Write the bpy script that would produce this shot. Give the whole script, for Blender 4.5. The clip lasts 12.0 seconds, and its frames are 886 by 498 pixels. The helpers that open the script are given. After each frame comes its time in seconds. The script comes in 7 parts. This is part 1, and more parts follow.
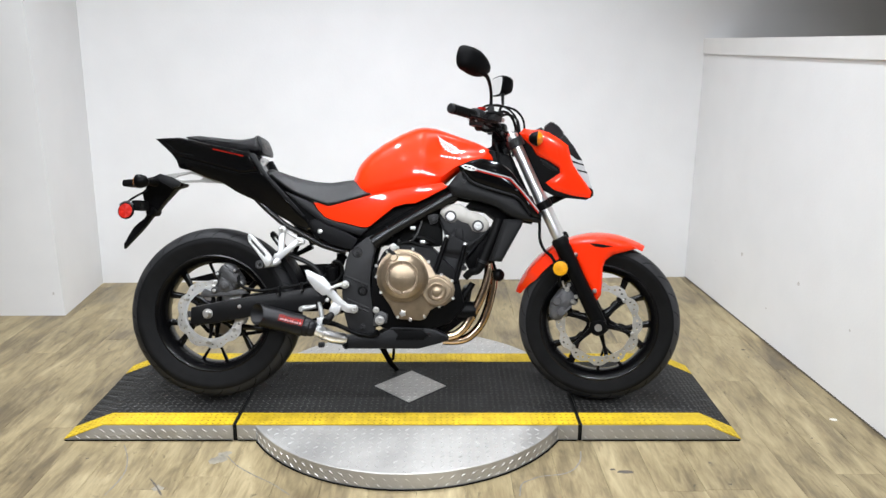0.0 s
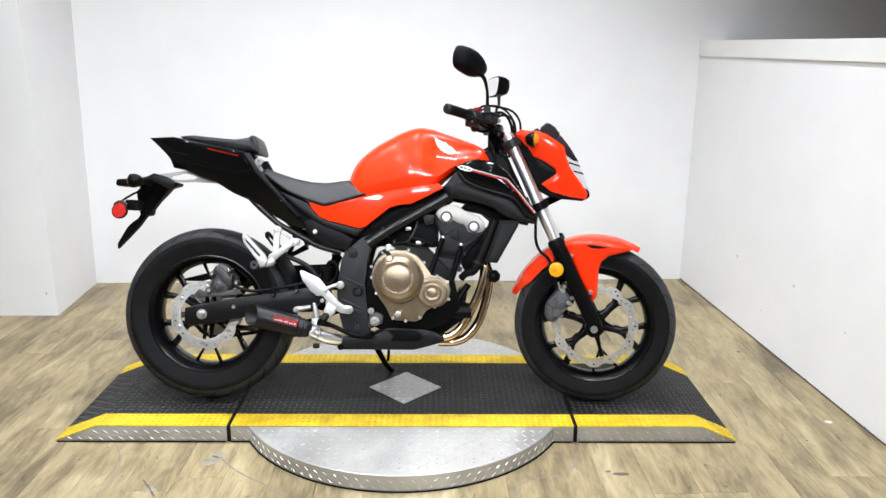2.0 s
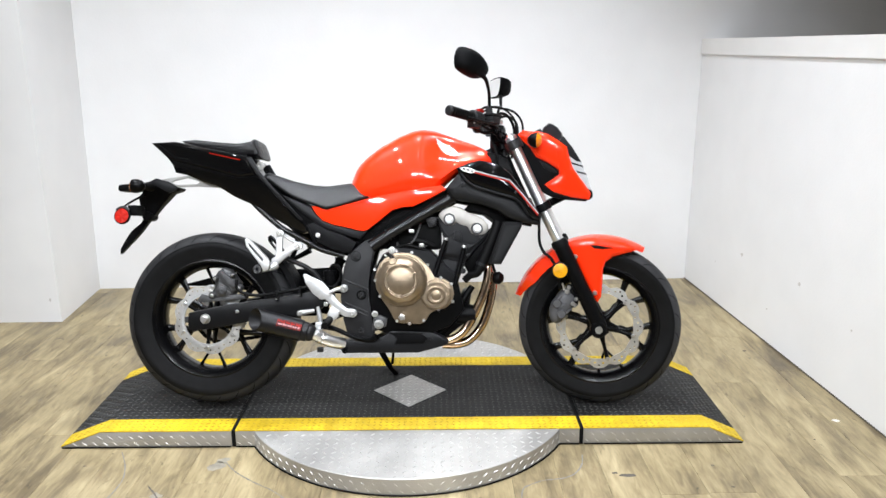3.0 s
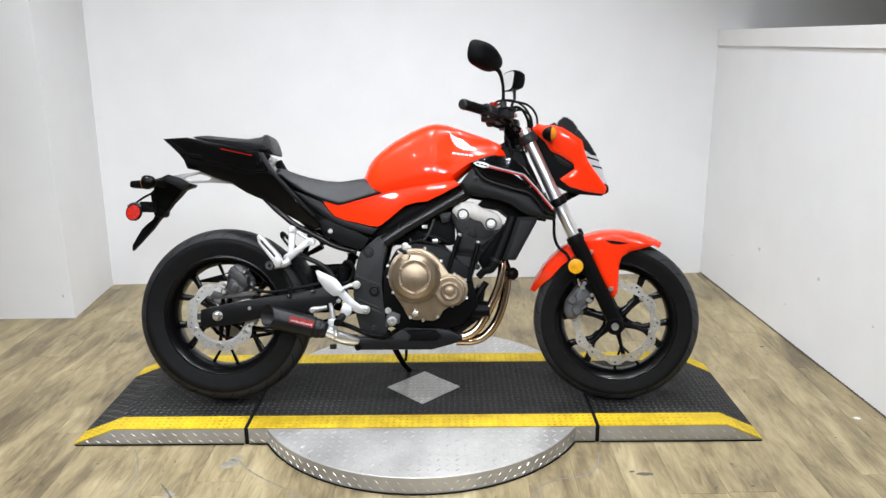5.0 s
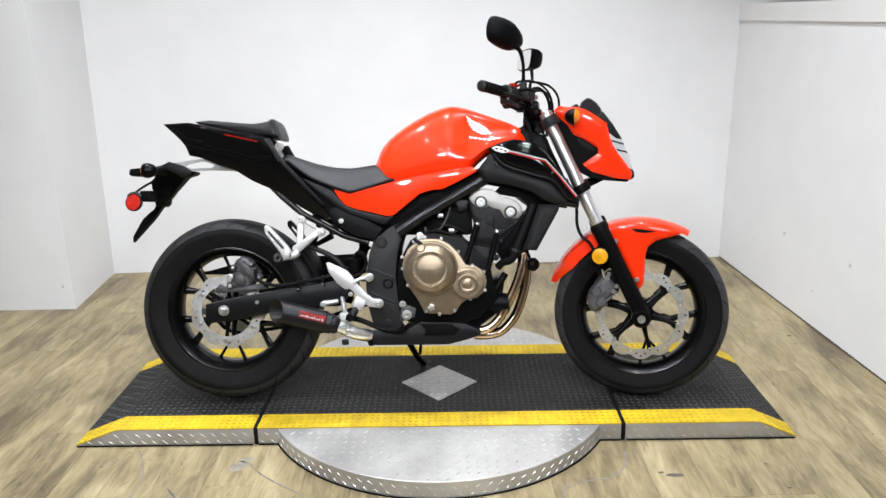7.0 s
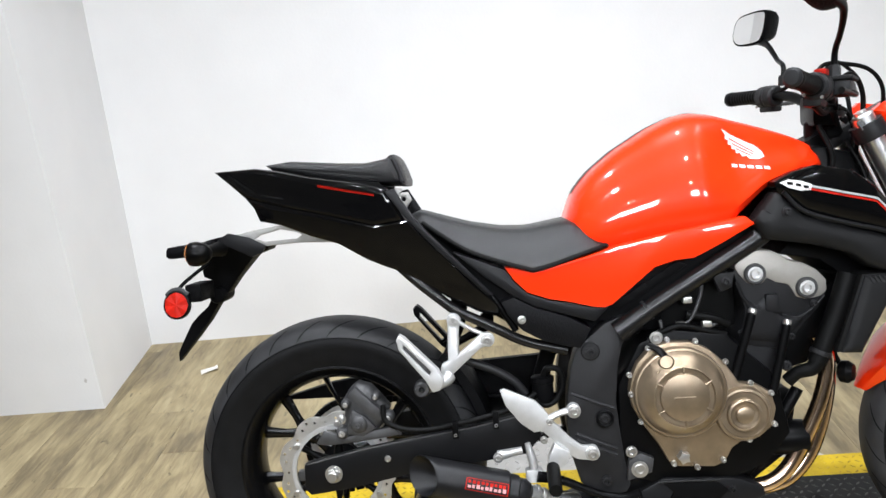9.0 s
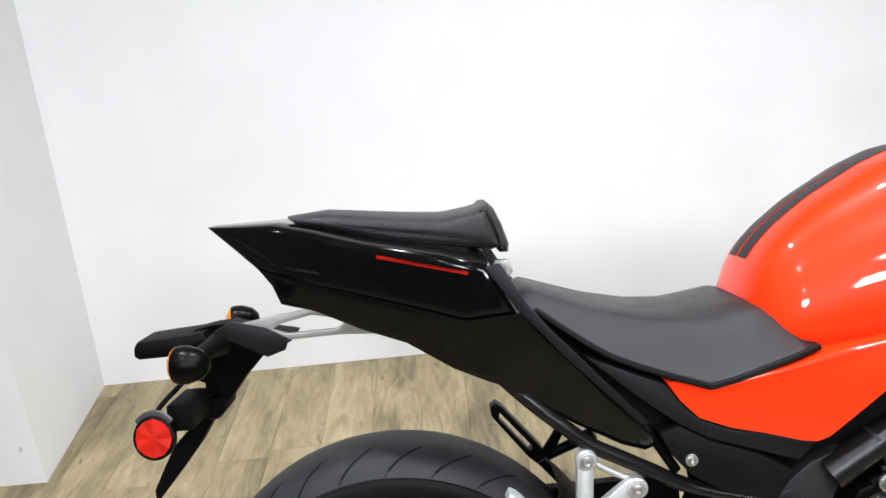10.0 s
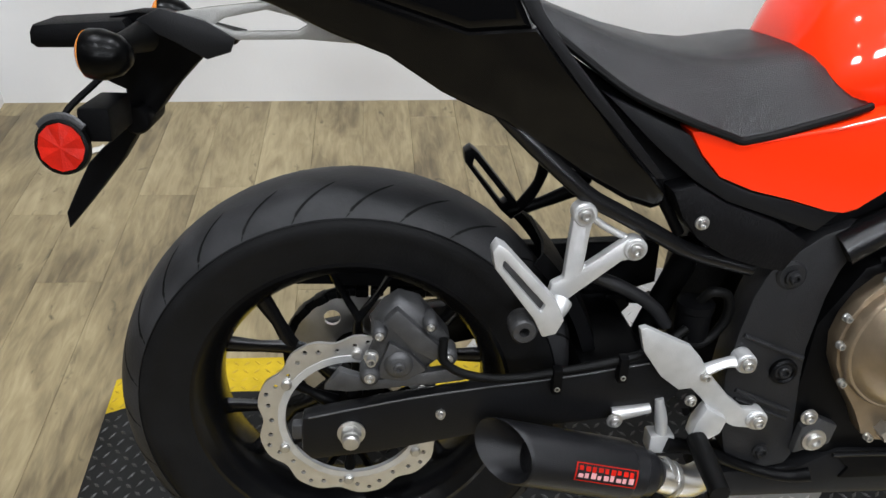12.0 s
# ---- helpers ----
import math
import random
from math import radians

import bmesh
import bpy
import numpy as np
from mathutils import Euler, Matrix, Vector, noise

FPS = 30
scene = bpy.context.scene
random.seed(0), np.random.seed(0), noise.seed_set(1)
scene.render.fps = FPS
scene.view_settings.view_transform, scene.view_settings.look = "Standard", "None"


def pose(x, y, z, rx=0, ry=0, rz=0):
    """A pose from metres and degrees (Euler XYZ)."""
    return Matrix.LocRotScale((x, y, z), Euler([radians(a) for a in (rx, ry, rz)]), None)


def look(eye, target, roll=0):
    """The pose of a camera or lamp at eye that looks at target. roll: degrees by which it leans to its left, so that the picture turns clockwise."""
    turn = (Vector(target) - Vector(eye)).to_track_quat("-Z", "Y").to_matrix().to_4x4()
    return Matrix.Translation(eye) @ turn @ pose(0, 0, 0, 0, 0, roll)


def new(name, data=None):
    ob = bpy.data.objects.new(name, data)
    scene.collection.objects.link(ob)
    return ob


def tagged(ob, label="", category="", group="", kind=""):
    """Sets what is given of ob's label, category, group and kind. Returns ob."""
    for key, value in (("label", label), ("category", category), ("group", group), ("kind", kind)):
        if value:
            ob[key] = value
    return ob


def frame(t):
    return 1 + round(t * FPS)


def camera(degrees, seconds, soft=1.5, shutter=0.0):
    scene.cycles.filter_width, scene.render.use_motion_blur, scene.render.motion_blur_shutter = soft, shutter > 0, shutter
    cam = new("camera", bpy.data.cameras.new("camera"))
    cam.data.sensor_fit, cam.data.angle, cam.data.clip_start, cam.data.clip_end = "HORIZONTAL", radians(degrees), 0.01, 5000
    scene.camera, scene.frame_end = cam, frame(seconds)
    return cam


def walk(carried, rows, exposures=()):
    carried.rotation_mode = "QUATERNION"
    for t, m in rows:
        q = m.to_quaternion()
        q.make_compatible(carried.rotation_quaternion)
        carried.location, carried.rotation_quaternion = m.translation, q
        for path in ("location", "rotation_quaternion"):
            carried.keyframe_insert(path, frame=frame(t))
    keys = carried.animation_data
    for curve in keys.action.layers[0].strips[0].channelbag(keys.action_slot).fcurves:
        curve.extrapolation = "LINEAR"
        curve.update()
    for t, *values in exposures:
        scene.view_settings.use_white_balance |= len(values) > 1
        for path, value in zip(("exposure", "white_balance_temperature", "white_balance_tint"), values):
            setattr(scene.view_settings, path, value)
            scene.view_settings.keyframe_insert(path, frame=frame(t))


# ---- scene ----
cam = camera(60.5, 12.0)
PATH = [
    (0, (0.094, -2.42, 1.358), (0.101, -0.49, 0.836), 0.1),
    (0.5, (0.093, -2.416, 1.351), (0.108, -0.486, 0.828), 0.4),
    (1, (0.09, -2.415, 1.36), (0.107, -0.483, 0.843), 0.5),
    (1.5, (0.093, -2.411, 1.355), (0.109, -0.479, 0.838), 0.4),
    (2, (0.092, -2.411, 1.354), (0.112, -0.479, 0.835), 0.4),
    (2.5, (0.093, -2.406, 1.354), (0.114, -0.475, 0.832), 0.1),
    (3, (0.091, -2.402, 1.354), (0.103, -0.47, 0.839), -0.3),
    (5, (0.083, -2.369, 1.353), (0.065, -0.441, 0.822), -0.7),
    (5.5, (0.085, -2.35, 1.353), (0.066, -0.423, 0.817), -1.2),
    (6, (0.066, -2.319, 1.35), (0.052, -0.396, 0.8), -1.2),
    (6.5, (0.06, -2.296, 1.359), (0.065, -0.37, 0.82), -1.1),
    (6.7, (0.05, -2.281, 1.357), (0.055, -0.36, 0.801), -1.0),
    (8.3, (-0.196, -1.618, 1.327), (-0.464, 0.264, 0.708), -3.8),
    (8.5, (-0.271, -1.488, 1.314), (-0.46, 0.402, 0.689), -2.1),
    (9, (-0.404, -1.173, 1.326), (-0.507, 0.725, 0.703), -5.3),
    (9.5, (-0.508, -0.821, 1.33), (-0.796, 1.044, 0.667), -5.7),
    (10, (-0.647, -0.603, 1.342), (-0.631, 1.267, 0.635), -4.4),
    (10.5, (-0.721, -0.474, 1.358), (-0.592, 1.373, 0.602), -3.4),
    (11, (-0.716, -0.451, 1.313), (-0.612, 1.326, 0.402), -2.0),
    (11.5, (-0.716, -0.45, 1.256), (-0.566, 1.209, 0.148), 1.2),
    (12, (-0.716, -0.459, 1.213), (-0.529, 1.099, -0.027), 3.8),
]
EXPOSURES = [(0, -0.22), (0.5, -0.14), (1.0, -0.06), (2.5, -0.02), (3.2, -0.04), (5.0, -0.25), (6.0, -0.31), (6.7, -0.24), (8.5, -0.09), (10.0, -0.11), (11.0, -0.18), (12.0, -0.52)]
walk(cam, [(t, look(eye, target, roll)) for t, eye, target, roll in PATH], EXPOSURES)

# ---- light: ceiling lamps of the showroom, added fill lamps, and a dim room round them ----
world = bpy.data.worlds.new("room_air")
world.use_nodes = True
world.node_tree.nodes["Background"].inputs[0].default_value = (1.0, 1.0, 1.0, 1)
world.node_tree.nodes["Background"].inputs[1].default_value = 0.05
scene.world = world


def ceiling_lamp(x, y, z, watts, tip=0.0, turn=0.0, beam=128.0, size=0.08):
    """One shaded lamp, a small ceiling one or added fill; tip swings its beam from straight down towards the bay."""
    data = bpy.data.lights.new("ceiling_lamp", "AREA")
    data.shape, data.size, data.size_y, data.energy = "RECTANGLE", size, size * 0.7, watts
    data.color = (0.885, 0.930, 1.0)
    data.spread = radians(beam)
    lamp = new("ceiling_lamp", data)
    lamp.matrix_world = pose(x, y, z, tip, 0, turn)
    return tagged(lamp, "bright white lamp over the show floor, ceiling spot or added fill", "lamp", "ceiling lamps", "structure")


for ly, watts in ((-2.4, 16), (-0.9, 22), (0.55, 26)):
    for lx in (-1.45, -0.30, 0.85):
        ceiling_lamp(lx, ly, 3.02, watts)
for ly in (-2.4, -0.9):
    ceiling_lamp(-3.2, ly, 3.02, 12)
# unseen broad fill lamps, added and tipped to brighten the photo bay's walls
for lx, turn in ((-1.5, -18), (-0.1, 0), (1.3, 18)):
    ceiling_lamp(lx, -3.4, 2.75, 6, 62, turn, 55, 0.55)

# ---- materials ----
def material(name, colour, rough=0.5, metal=0.0, spread=0.0, scale=30.0, bump=0.0, bump_scale=200.0, coat=0.0, stretch=(1, 1, 1), per_piece=0.0, rough_spread=0.0, emit=0.0, spec=0.5):
    """A surface with large and fine variation of colour, relief and gloss, in real-world size."""
    m = bpy.data.materials.new(name)
    m.use_nodes = True
    nt = m.node_tree
    b = nt.nodes["Principled BSDF"]
    b.inputs["Base Color"].default_value = (*colour, 1)
    b.inputs["Roughness"].default_value = rough
    b.inputs["Metallic"].default_value = metal
    b.inputs["Coat Weight"].default_value = coat
    b.inputs["Coat Roughness"].default_value = 0.04
    b.inputs["Specular IOR Level"].default_value = spec
    if emit:
        b.inputs["Emission Color"].default_value = (*colour, 1)
        b.inputs["Emission Strength"].default_value = emit
    co = nt.nodes.new("ShaderNodeTexCoord")
    mp = nt.nodes.new("ShaderNodeMapping")
    mp.inputs["Scale"].default_value = stretch
    nt.links.new(co.outputs["Object"], mp.inputs[0])
    if spread or per_piece or rough_spread:
        n1 = nt.nodes.new("ShaderNodeTexNoise")
        n1.inputs["Scale"].default_value, n1.inputs["Detail"].default_value = scale, 6
        n2 = nt.nodes.new("ShaderNodeTexNoise")
        n2.inputs["Scale"].default_value, n2.inputs["Detail"].default_value = scale * 0.13, 3
        for n in (n1, n2):
            nt.links.new(mp.outputs[0], n.inputs["Vector"])
        add = nt.nodes.new("ShaderNodeMath")
        add.operation = "ADD"
        nt.links.new(n1.outputs[0], add.inputs[0])
        nt.links.new(n2.outputs[0], add.inputs[1])
        last = add.outputs[0]
        if per_piece:
            info = nt.nodes.new("ShaderNodeObjectInfo")
            ma = nt.nodes.new("ShaderNodeMath")
            ma.operation = "MULTIPLY_ADD"
            ma.inputs[1].default_value = per_piece
            nt.links.new(info.outputs["Random"], ma.inputs[0])
            nt.links.new(last, ma.inputs[2])
            last = ma.outputs[0]
        mr = nt.nodes.new("ShaderNodeMapRange")
        mr.inputs["From Min"].default_value, mr.inputs["From Max"].default_value = 0.6, 1.4 + per_piece
        mr.inputs["To Min"].default_value, mr.inputs["To Max"].default_value = 1 - spread, 1 + spread
        nt.links.new(last, mr.inputs[0])
        mul = nt.nodes.new("ShaderNodeMix")
        mul.data_type, mul.blend_type = "RGBA", "MULTIPLY"
        mul.inputs[0].default_value = 1.0
        mul.inputs[6].default_value = (*colour, 1)
        nt.links.new(mr.outputs[0], mul.inputs[7])
        nt.links.new(mul.outputs[2], b.inputs["Base Color"])
        if rough_spread:
            rr = nt.nodes.new("ShaderNodeMapRange")
            rr.inputs["From Min"].default_value, rr.inputs["From Max"].default_value = 0.6, 1.4
            rr.inputs["To Min"].default_value, rr.inputs["To Max"].default_value = max(0.03, rough - rough_spread), min(1.0, rough + rough_spread)
            nt.links.new(add.outputs[0], rr.inputs[0])
            nt.links.new(rr.outputs[0], b.inputs["Roughness"])
    if bump:
        nb = nt.nodes.new("ShaderNodeTexNoise")
        nb.inputs["Scale"].default_value, nb.inputs["Detail"].default_value = bump_scale, 4
        nt.links.new(mp.outputs[0], nb.inputs["Vector"])
        bp = nt.nodes.new("ShaderNodeBump")
        bp.inputs["Strength"].default_value, bp.inputs["Distance"].default_value = bump, 0.002
        nt.links.new(nb.outputs[0], bp.inputs["Height"])
        nt.links.new(bp.outputs[0], b.inputs["Normal"])
    return m


def plank_material():
    """Tan vinyl plank: cloudy wear over all, long grey-brown streaks and fine grain by piece, soft sheen."""
    m = material("floor_plank", (0.30, 0.24, 0.14), 0.42, 0, 0.0)
    nt, b = m.node_tree, m.node_tree.nodes["Principled BSDF"]
    geo, info = nt.nodes.new("ShaderNodeNewGeometry"), nt.nodes.new("ShaderNodeObjectInfo")
    off = nt.nodes.new("ShaderNodeVectorMath")
    off.operation = "MULTIPLY_ADD"
    off.inputs[1].default_value = (7.0, 31.0, 5.0)
    nt.links.new(info.outputs["Random"], off.inputs[0])
    nt.links.new(geo.outputs["Position"], off.inputs[2])

    def noise(source, scale, stretch, detail, bend):
        mp, n = nt.nodes.new("ShaderNodeMapping"), nt.nodes.new("ShaderNodeTexNoise")
        mp.inputs["Scale"].default_value = stretch
        n.inputs["Scale"].default_value, n.inputs["Detail"].default_value, n.inputs["Distortion"].default_value = scale, detail, bend
        nt.links.new(source, mp.inputs[0])
        nt.links.new(mp.outputs[0], n.inputs["Vector"])
        return n.outputs[0]

    cloud = noise(geo.outputs["Position"], 4.4, (1, 0.5, 1), 6, 0.7)
    streak = noise(off.outputs[0], 10, (1, 0.22, 1), 5, 1.2)
    mottle = noise(off.outputs[0], 34, (1, 0.20, 1), 4, 1.6)
    fine = noise(off.outputs[0], 120, (1, 0.10, 1), 5, 0.5)
    knots = noise(off.outputs[0], 26, (1, 0.5, 1), 3, 1.0)
    w = None
    for c, k in ((cloud, 0.38), (streak, 0.42), (mottle, 0.26), (fine, 0.12), (info.outputs["Random"], 0.08)):
        ma = nt.nodes.new("ShaderNodeMath")
        ma.operation = "MULTIPLY_ADD"
        ma.inputs[1].default_value = k
        nt.links.new(c, ma.inputs[0])
        if w:
            nt.links.new(w, ma.inputs[2])
        else:
            ma.inputs[2].default_value = -0.120
        w = ma.outputs[0]
    ramp = nt.nodes.new("ShaderNodeValToRGB")
    e = ramp.color_ramp.elements
    e[0].position, e[0].color = 0.28, (0.064, 0.047, 0.025, 1)
    e[1].position, e[1].color = 0.70, (0.42, 0.345, 0.200, 1)
    for q, col in ((0.40, (0.135, 0.103, 0.055, 1)), (0.52, (0.252, 0.199, 0.106, 1))):
        ramp.color_ramp.elements.new(q).color = col
    nt.links.new(w, ramp.inputs[0])
    knot = nt.nodes.new("ShaderNodeMapRange")
    knot.inputs["From Min"].default_value, knot.inputs["From Max"].default_value = 0.66, 0.76
    knot.inputs["To Min"].default_value, knot.inputs["To Max"].default_value = 1.0, 0.42
    nt.links.new(knots, knot.inputs[0])
    mul = nt.nodes.new("ShaderNodeMix")
    mul.data_type, mul.blend_type = "RGBA", "MULTIPLY"
    mul.inputs[0].default_value = 1.0
    nt.links.new(ramp.outputs[0], mul.inputs[6])
    nt.links.new(knot.outputs[0], mul.inputs[7])
    nt.links.new(mul.outputs[2], b.inputs["Base Color"])
    gloss = nt.nodes.new("ShaderNodeMapRange")
    gloss.inputs["From Min"].default_value, gloss.inputs["From Max"].default_value = 0.3, 0.7
    gloss.inputs["To Min"].default_value, gloss.inputs["To Max"].default_value = 0.34, 0.55
    nt.links.new(cloud, gloss.inputs[0])
    nt.links.new(gloss.outputs[0], b.inputs["Roughness"])
    bp = nt.nodes.new("ShaderNodeBump")
    bp.inputs["Strength"].default_value, bp.inputs["Distance"].default_value = 0.12, 0.002
    nt.links.new(fine, bp.inputs["Height"])
    nt.links.new(bp.outputs[0], b.inputs["Normal"])
    return m


M_PLANK = plank_material()
M_WALL = material("white_wall_paint", (0.80, 0.80, 0.80), 0.7, 0, 0.035, 5, 0.25, 90, spec=0.3)
M_ARM = material("black_swing_arm_paint", (0.0052, 0.0052, 0.0056), 0.34, 0, 0.2, 40, 0.15, 400, spec=0.16)
# the grey puts the dimness of the unlit far showroom into the wall colour
M_ROOM = material("dimmed_showroom_wall", (0.20, 0.195, 0.19), 0.8, 0, 0.06, 4, 0.2, 60, spec=0.2)
M_TRIM = material("white_trim_paint", (0.78, 0.77, 0.755), 0.5, 0, 0.03, 10, 0.1, 60)
M_CEIL = material("ceiling_white", (0.55, 0.54, 0.52), 0.8, 0, 0.03, 5, 0.2, 60)
M_SUB = material("dark_floor_joint", (0.10, 0.075, 0.05), 0.9, 0, 0.2, 20)
M_ALU = material("bright_tread_plate", (0.45, 0.44, 0.42), 0.50, 0.72, 0.25, 9, 0.45, 220, rough_spread=0.10)
# lugs are paler than their plate: the glint is put into the colour
M_LUG = material("glinting_tread_lug", (0.70, 0.69, 0.67), 0.38, 0.65, 0.25, 60)
M_MAT = material("black_rubber_mat", (0.0125, 0.0123, 0.0119), 0.6, 0, 0.55, 12, 0.3, 150, rough_spread=0.15, spec=0.2)
M_YEL = material("yellow_edge_paint", (0.50, 0.345, 0.012), 0.55, 0, 0.35, 22, 0.4, 160, spec=0.25)
M_YELWORN = material("worn_yellow_lug", (0.33, 0.225, 0.016), 0.5, 0, 0.9, 9, 0.3, 160, spec=0.25)
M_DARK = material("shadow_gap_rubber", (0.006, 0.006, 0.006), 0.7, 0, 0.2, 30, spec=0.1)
M_TYRE = material("tyre_tread_rubber", (0.020, 0.0200, 0.0212), 0.55, 0, 0.9, 14, 0.25, 260, rough_spread=0.15, spec=0.25)
M_BLACK = material("satin_black_metal", (0.0022, 0.0022, 0.0024), 0.36, 0, 0.2, 40, 0.1, 400, spec=0.07)
M_GREY = material("dark_grey_cast_metal", (0.0120, 0.0120, 0.0128), 0.40, 0.1, 0.3, 50, 0.35, 500, spec=0.22)
M_PLAST = material("black_textured_plastic", (0.0022, 0.0022, 0.0025), 0.5, 0, 0.25, 40, 0.35, 700, spec=0.06)
M_GPLAST = material("grey_satin_plastic", (0.0075, 0.0076, 0.0082), 0.38, 0, 0.2, 30, 0.15, 500, spec=0.14)
M_GLOSS = material("gloss_black_paint", (0.0025, 0.0025, 0.0027), 0.08, 0, 0.1, 20, coat=0.0, spec=0.20, rough_spread=0.02)
M_RED = material("bright_red_orange_paint", (0.86, 0.030, 0.003), 0.35, 0, 0.03, 12, coat=0.8, spec=0.10)
M_SEAT = material("black_grained_vinyl", (0.0045, 0.0045, 0.0052), 0.36, 0, 0.4, 18, 0.6, 900, rough_spread=0.10, spec=0.42)
M_CHROME = material("polished_fork_tube", (0.86, 0.86, 0.86), 0.32, 1.0, 0.04, 30)
M_SILVER = material("brushed_silver_alloy", (0.50, 0.50, 0.495), 0.40, 0.6, 0.16, 50, 0.25, 500)
M_STEEL = material("brake_disc_steel", (0.60, 0.59, 0.57), 0.38, 0.9, 0.15, 60, 0.1, 400, rough_spread=0.08)
M_BRONZE = material("bronze_cast_cover", (0.262, 0.203, 0.138), 0.34, 0.75, 0.3, 30, 0.25, 500, rough_spread=0.08)
M_HEADER = material("heat_tinted_steel_pipe", (0.62, 0.46, 0.33), 0.18, 1.0, 0.35, 18, rough_spread=0.06)
M_CARBON = material("dark_satin_sleeve", (0.0075, 0.0075, 0.0083), 0.38, 0.2, 0.25, 60, 0.2, 600, spec=0.25)
M_RUBBER = material("black_rubber_hose", (0.0025, 0.0025, 0.0025), 0.5, 0, 0.2, 50, 0.2, 500, spec=0.09)
M_AMBER = material("amber_lens", (0.72, 0.33, 0.005), 0.22, 0, 0.35, 260, 0.5, 350, coat=0.2)
M_POD_AMBER = material("orange_signal_lens", (0.62, 0.185, 0.004), 0.25, 0, 0.35, 260, 0.5, 350, coat=0.2)
M_REDLENS = material("red_reflector_lens", (0.40, 0.010, 0.004), 0.34, 0, 0.55, 60, 0.25, 420, coat=0.0, spec=0.3)
M_PINK = material("faded_pink_lettering", (0.46, 0.22, 0.22), 0.45, 0, 0.3, 200, spec=0.1)
M_DECAL = material("red_decal", (0.33, 0.010, 0.005), 0.45, 0, 0.35, 140, spec=0.06)
M_MIRROR = material("mirror_glass", (0.90, 0.90, 0.90), 0.02, 1.0)
M_SMOKE = material("smoked_screen", (0.020, 0.020, 0.022), 0.12, 0, 0.1, 20, coat=0.5, spec=0.4)
M_LAMP = material("clear_headlamp_lens", (0.86, 0.88, 0.90), 0.08, 0.4, 0.12, 90, 0.6, 60, coat=1.0)
M_BOLT = material("zinc_bolt", (0.50, 0.49, 0.47), 0.34, 0.9, 0.15, 90)
M_MESH = material("radiator_core", (0.006, 0.006, 0.006), 0.6, 0, 0.4, 300, spec=0.1)
M_POD = material("satin_black_lamp_shell", (0.0012, 0.0012, 0.0013), 0.3, 0, 0.2, 40, 0.1, 400, spec=0.10)
M_GROOVE = material("dusty_tyre_groove", (0.0055, 0.0055, 0.0055), 0.8, 0, 0.8, 30, spec=0.08)
M_STRIPE = material("dark_grey_stripe", (0.010, 0.010, 0.011), 0.34, 0, 0.1, 40, coat=0.05, spec=0.12)
M_TUBE = material("satin_black_frame_tube", (0.0060, 0.0060, 0.0064), 0.27, 0, 0.25, 40, 0.15, 400, spec=0.30)
M_WEAVE = material("black_woven_plastic", (0.0035, 0.0035, 0.004), 0.45, 0, 0.4, 350, 0.8, 450, stretch=(1, 1, 0.5), spec=0.10)
M_CAST = material("grey_cast_alloy", (0.048, 0.048, 0.049), 0.45, 0.5, 0.4, 60, 0.4, 450)
M_CAM = material("pale_cam_cover", (0.30, 0.285, 0.262), 0.42, 0.6, 0.12, 50, 0.25, 450)
M_WALLRUB = material("tyre_sidewall_rubber", (0.0052, 0.0052, 0.0055), 0.55, 0, 0.5, 30, 0.25, 300, rough_spread=0.1, spec=0.10)
M_MATLUG = material("worn_mat_rib", (0.052, 0.0505, 0.047), 0.42, 0, 0.6, 16, 0.2, 200, spec=0.32)
M_RIM = material("gloss_black_rim", (0.0025, 0.0025, 0.0028), 0.24, 0, 0.2, 40, 0.1, 400, spec=0.28)
M_EMBLEM = material("pale_emblem_film", (0.62, 0.60, 0.59), 0.35, 0, 0.12, 90)

M_HEAD = material("grey_cylinder_casting", (0.0095, 0.0095, 0.0102), 0.42, 0.15, 0.25, 50, 0.35, 500, spec=0.14)
M_LOWER = material("dark_grey_moulded_plastic", (0.0085, 0.0086, 0.0090), 0.46, 0, 0.2, 40, 0.3, 700, spec=0.14)
M_FCAL = material("grey_anodised_caliper", (0.085, 0.085, 0.089), 0.42, 0.3, 0.3, 60, 0.35, 450, spec=0.3)
M_PALE = material("pale_grey_stripe_film", (0.30, 0.30, 0.30), 0.4, 0, 0.1, 60, spec=0.3)
M_TIDY = material("raw_alloy_bracket", (0.30, 0.295, 0.28), 0.42, 0.6, 0.15, 40, 0.2, 500)
M_PAPER = material("white_paper", (0.62, 0.60, 0.55), 0.8, 0, 0.08, 60)
# for floor scuffs, and for the shade painted along the partition's foot
M_SCUFF_SHADE = material("dark_scuff_and_gap_shade", (0.10, 0.085, 0.07), 0.7, 0, 0.4, 80)
M_TRACE = material("dried_spill_edge", (0.16, 0.155, 0.14), 0.35, 0, 0.4, 40)
M_WASH = material("dried_spill", (0.215, 0.196, 0.155), 0.40, 0, 0.5, 30)
M_WALLSCUFF = material("grey_wall_scuff", (0.60, 0.58, 0.56), 0.7, 0, 0.2, 120)

# ---- building tools ----
from mathutils.bvhtree import BVHTree


def part(name, bm, mat, parent=None, label="", smooth=True):
    """Links a bmesh as one mesh object under a thing or a part."""
    bmesh.ops.recalc_face_normals(bm, faces=bm.faces)
    me = bpy.data.meshes.new(name)
    bm.to_mesh(me)
    bm.free()
    if smooth:
        me.shade_smooth()
        me.set_sharp_from_angle(angle=radians(38))
    for m in (mat if isinstance(mat, (list, tuple)) else (mat,)):
        me.materials.append(m)
    ob = new(name, me)
    if parent is not None:
        ob.parent = parent
    if label:
        ob["label"] = label
    return ob


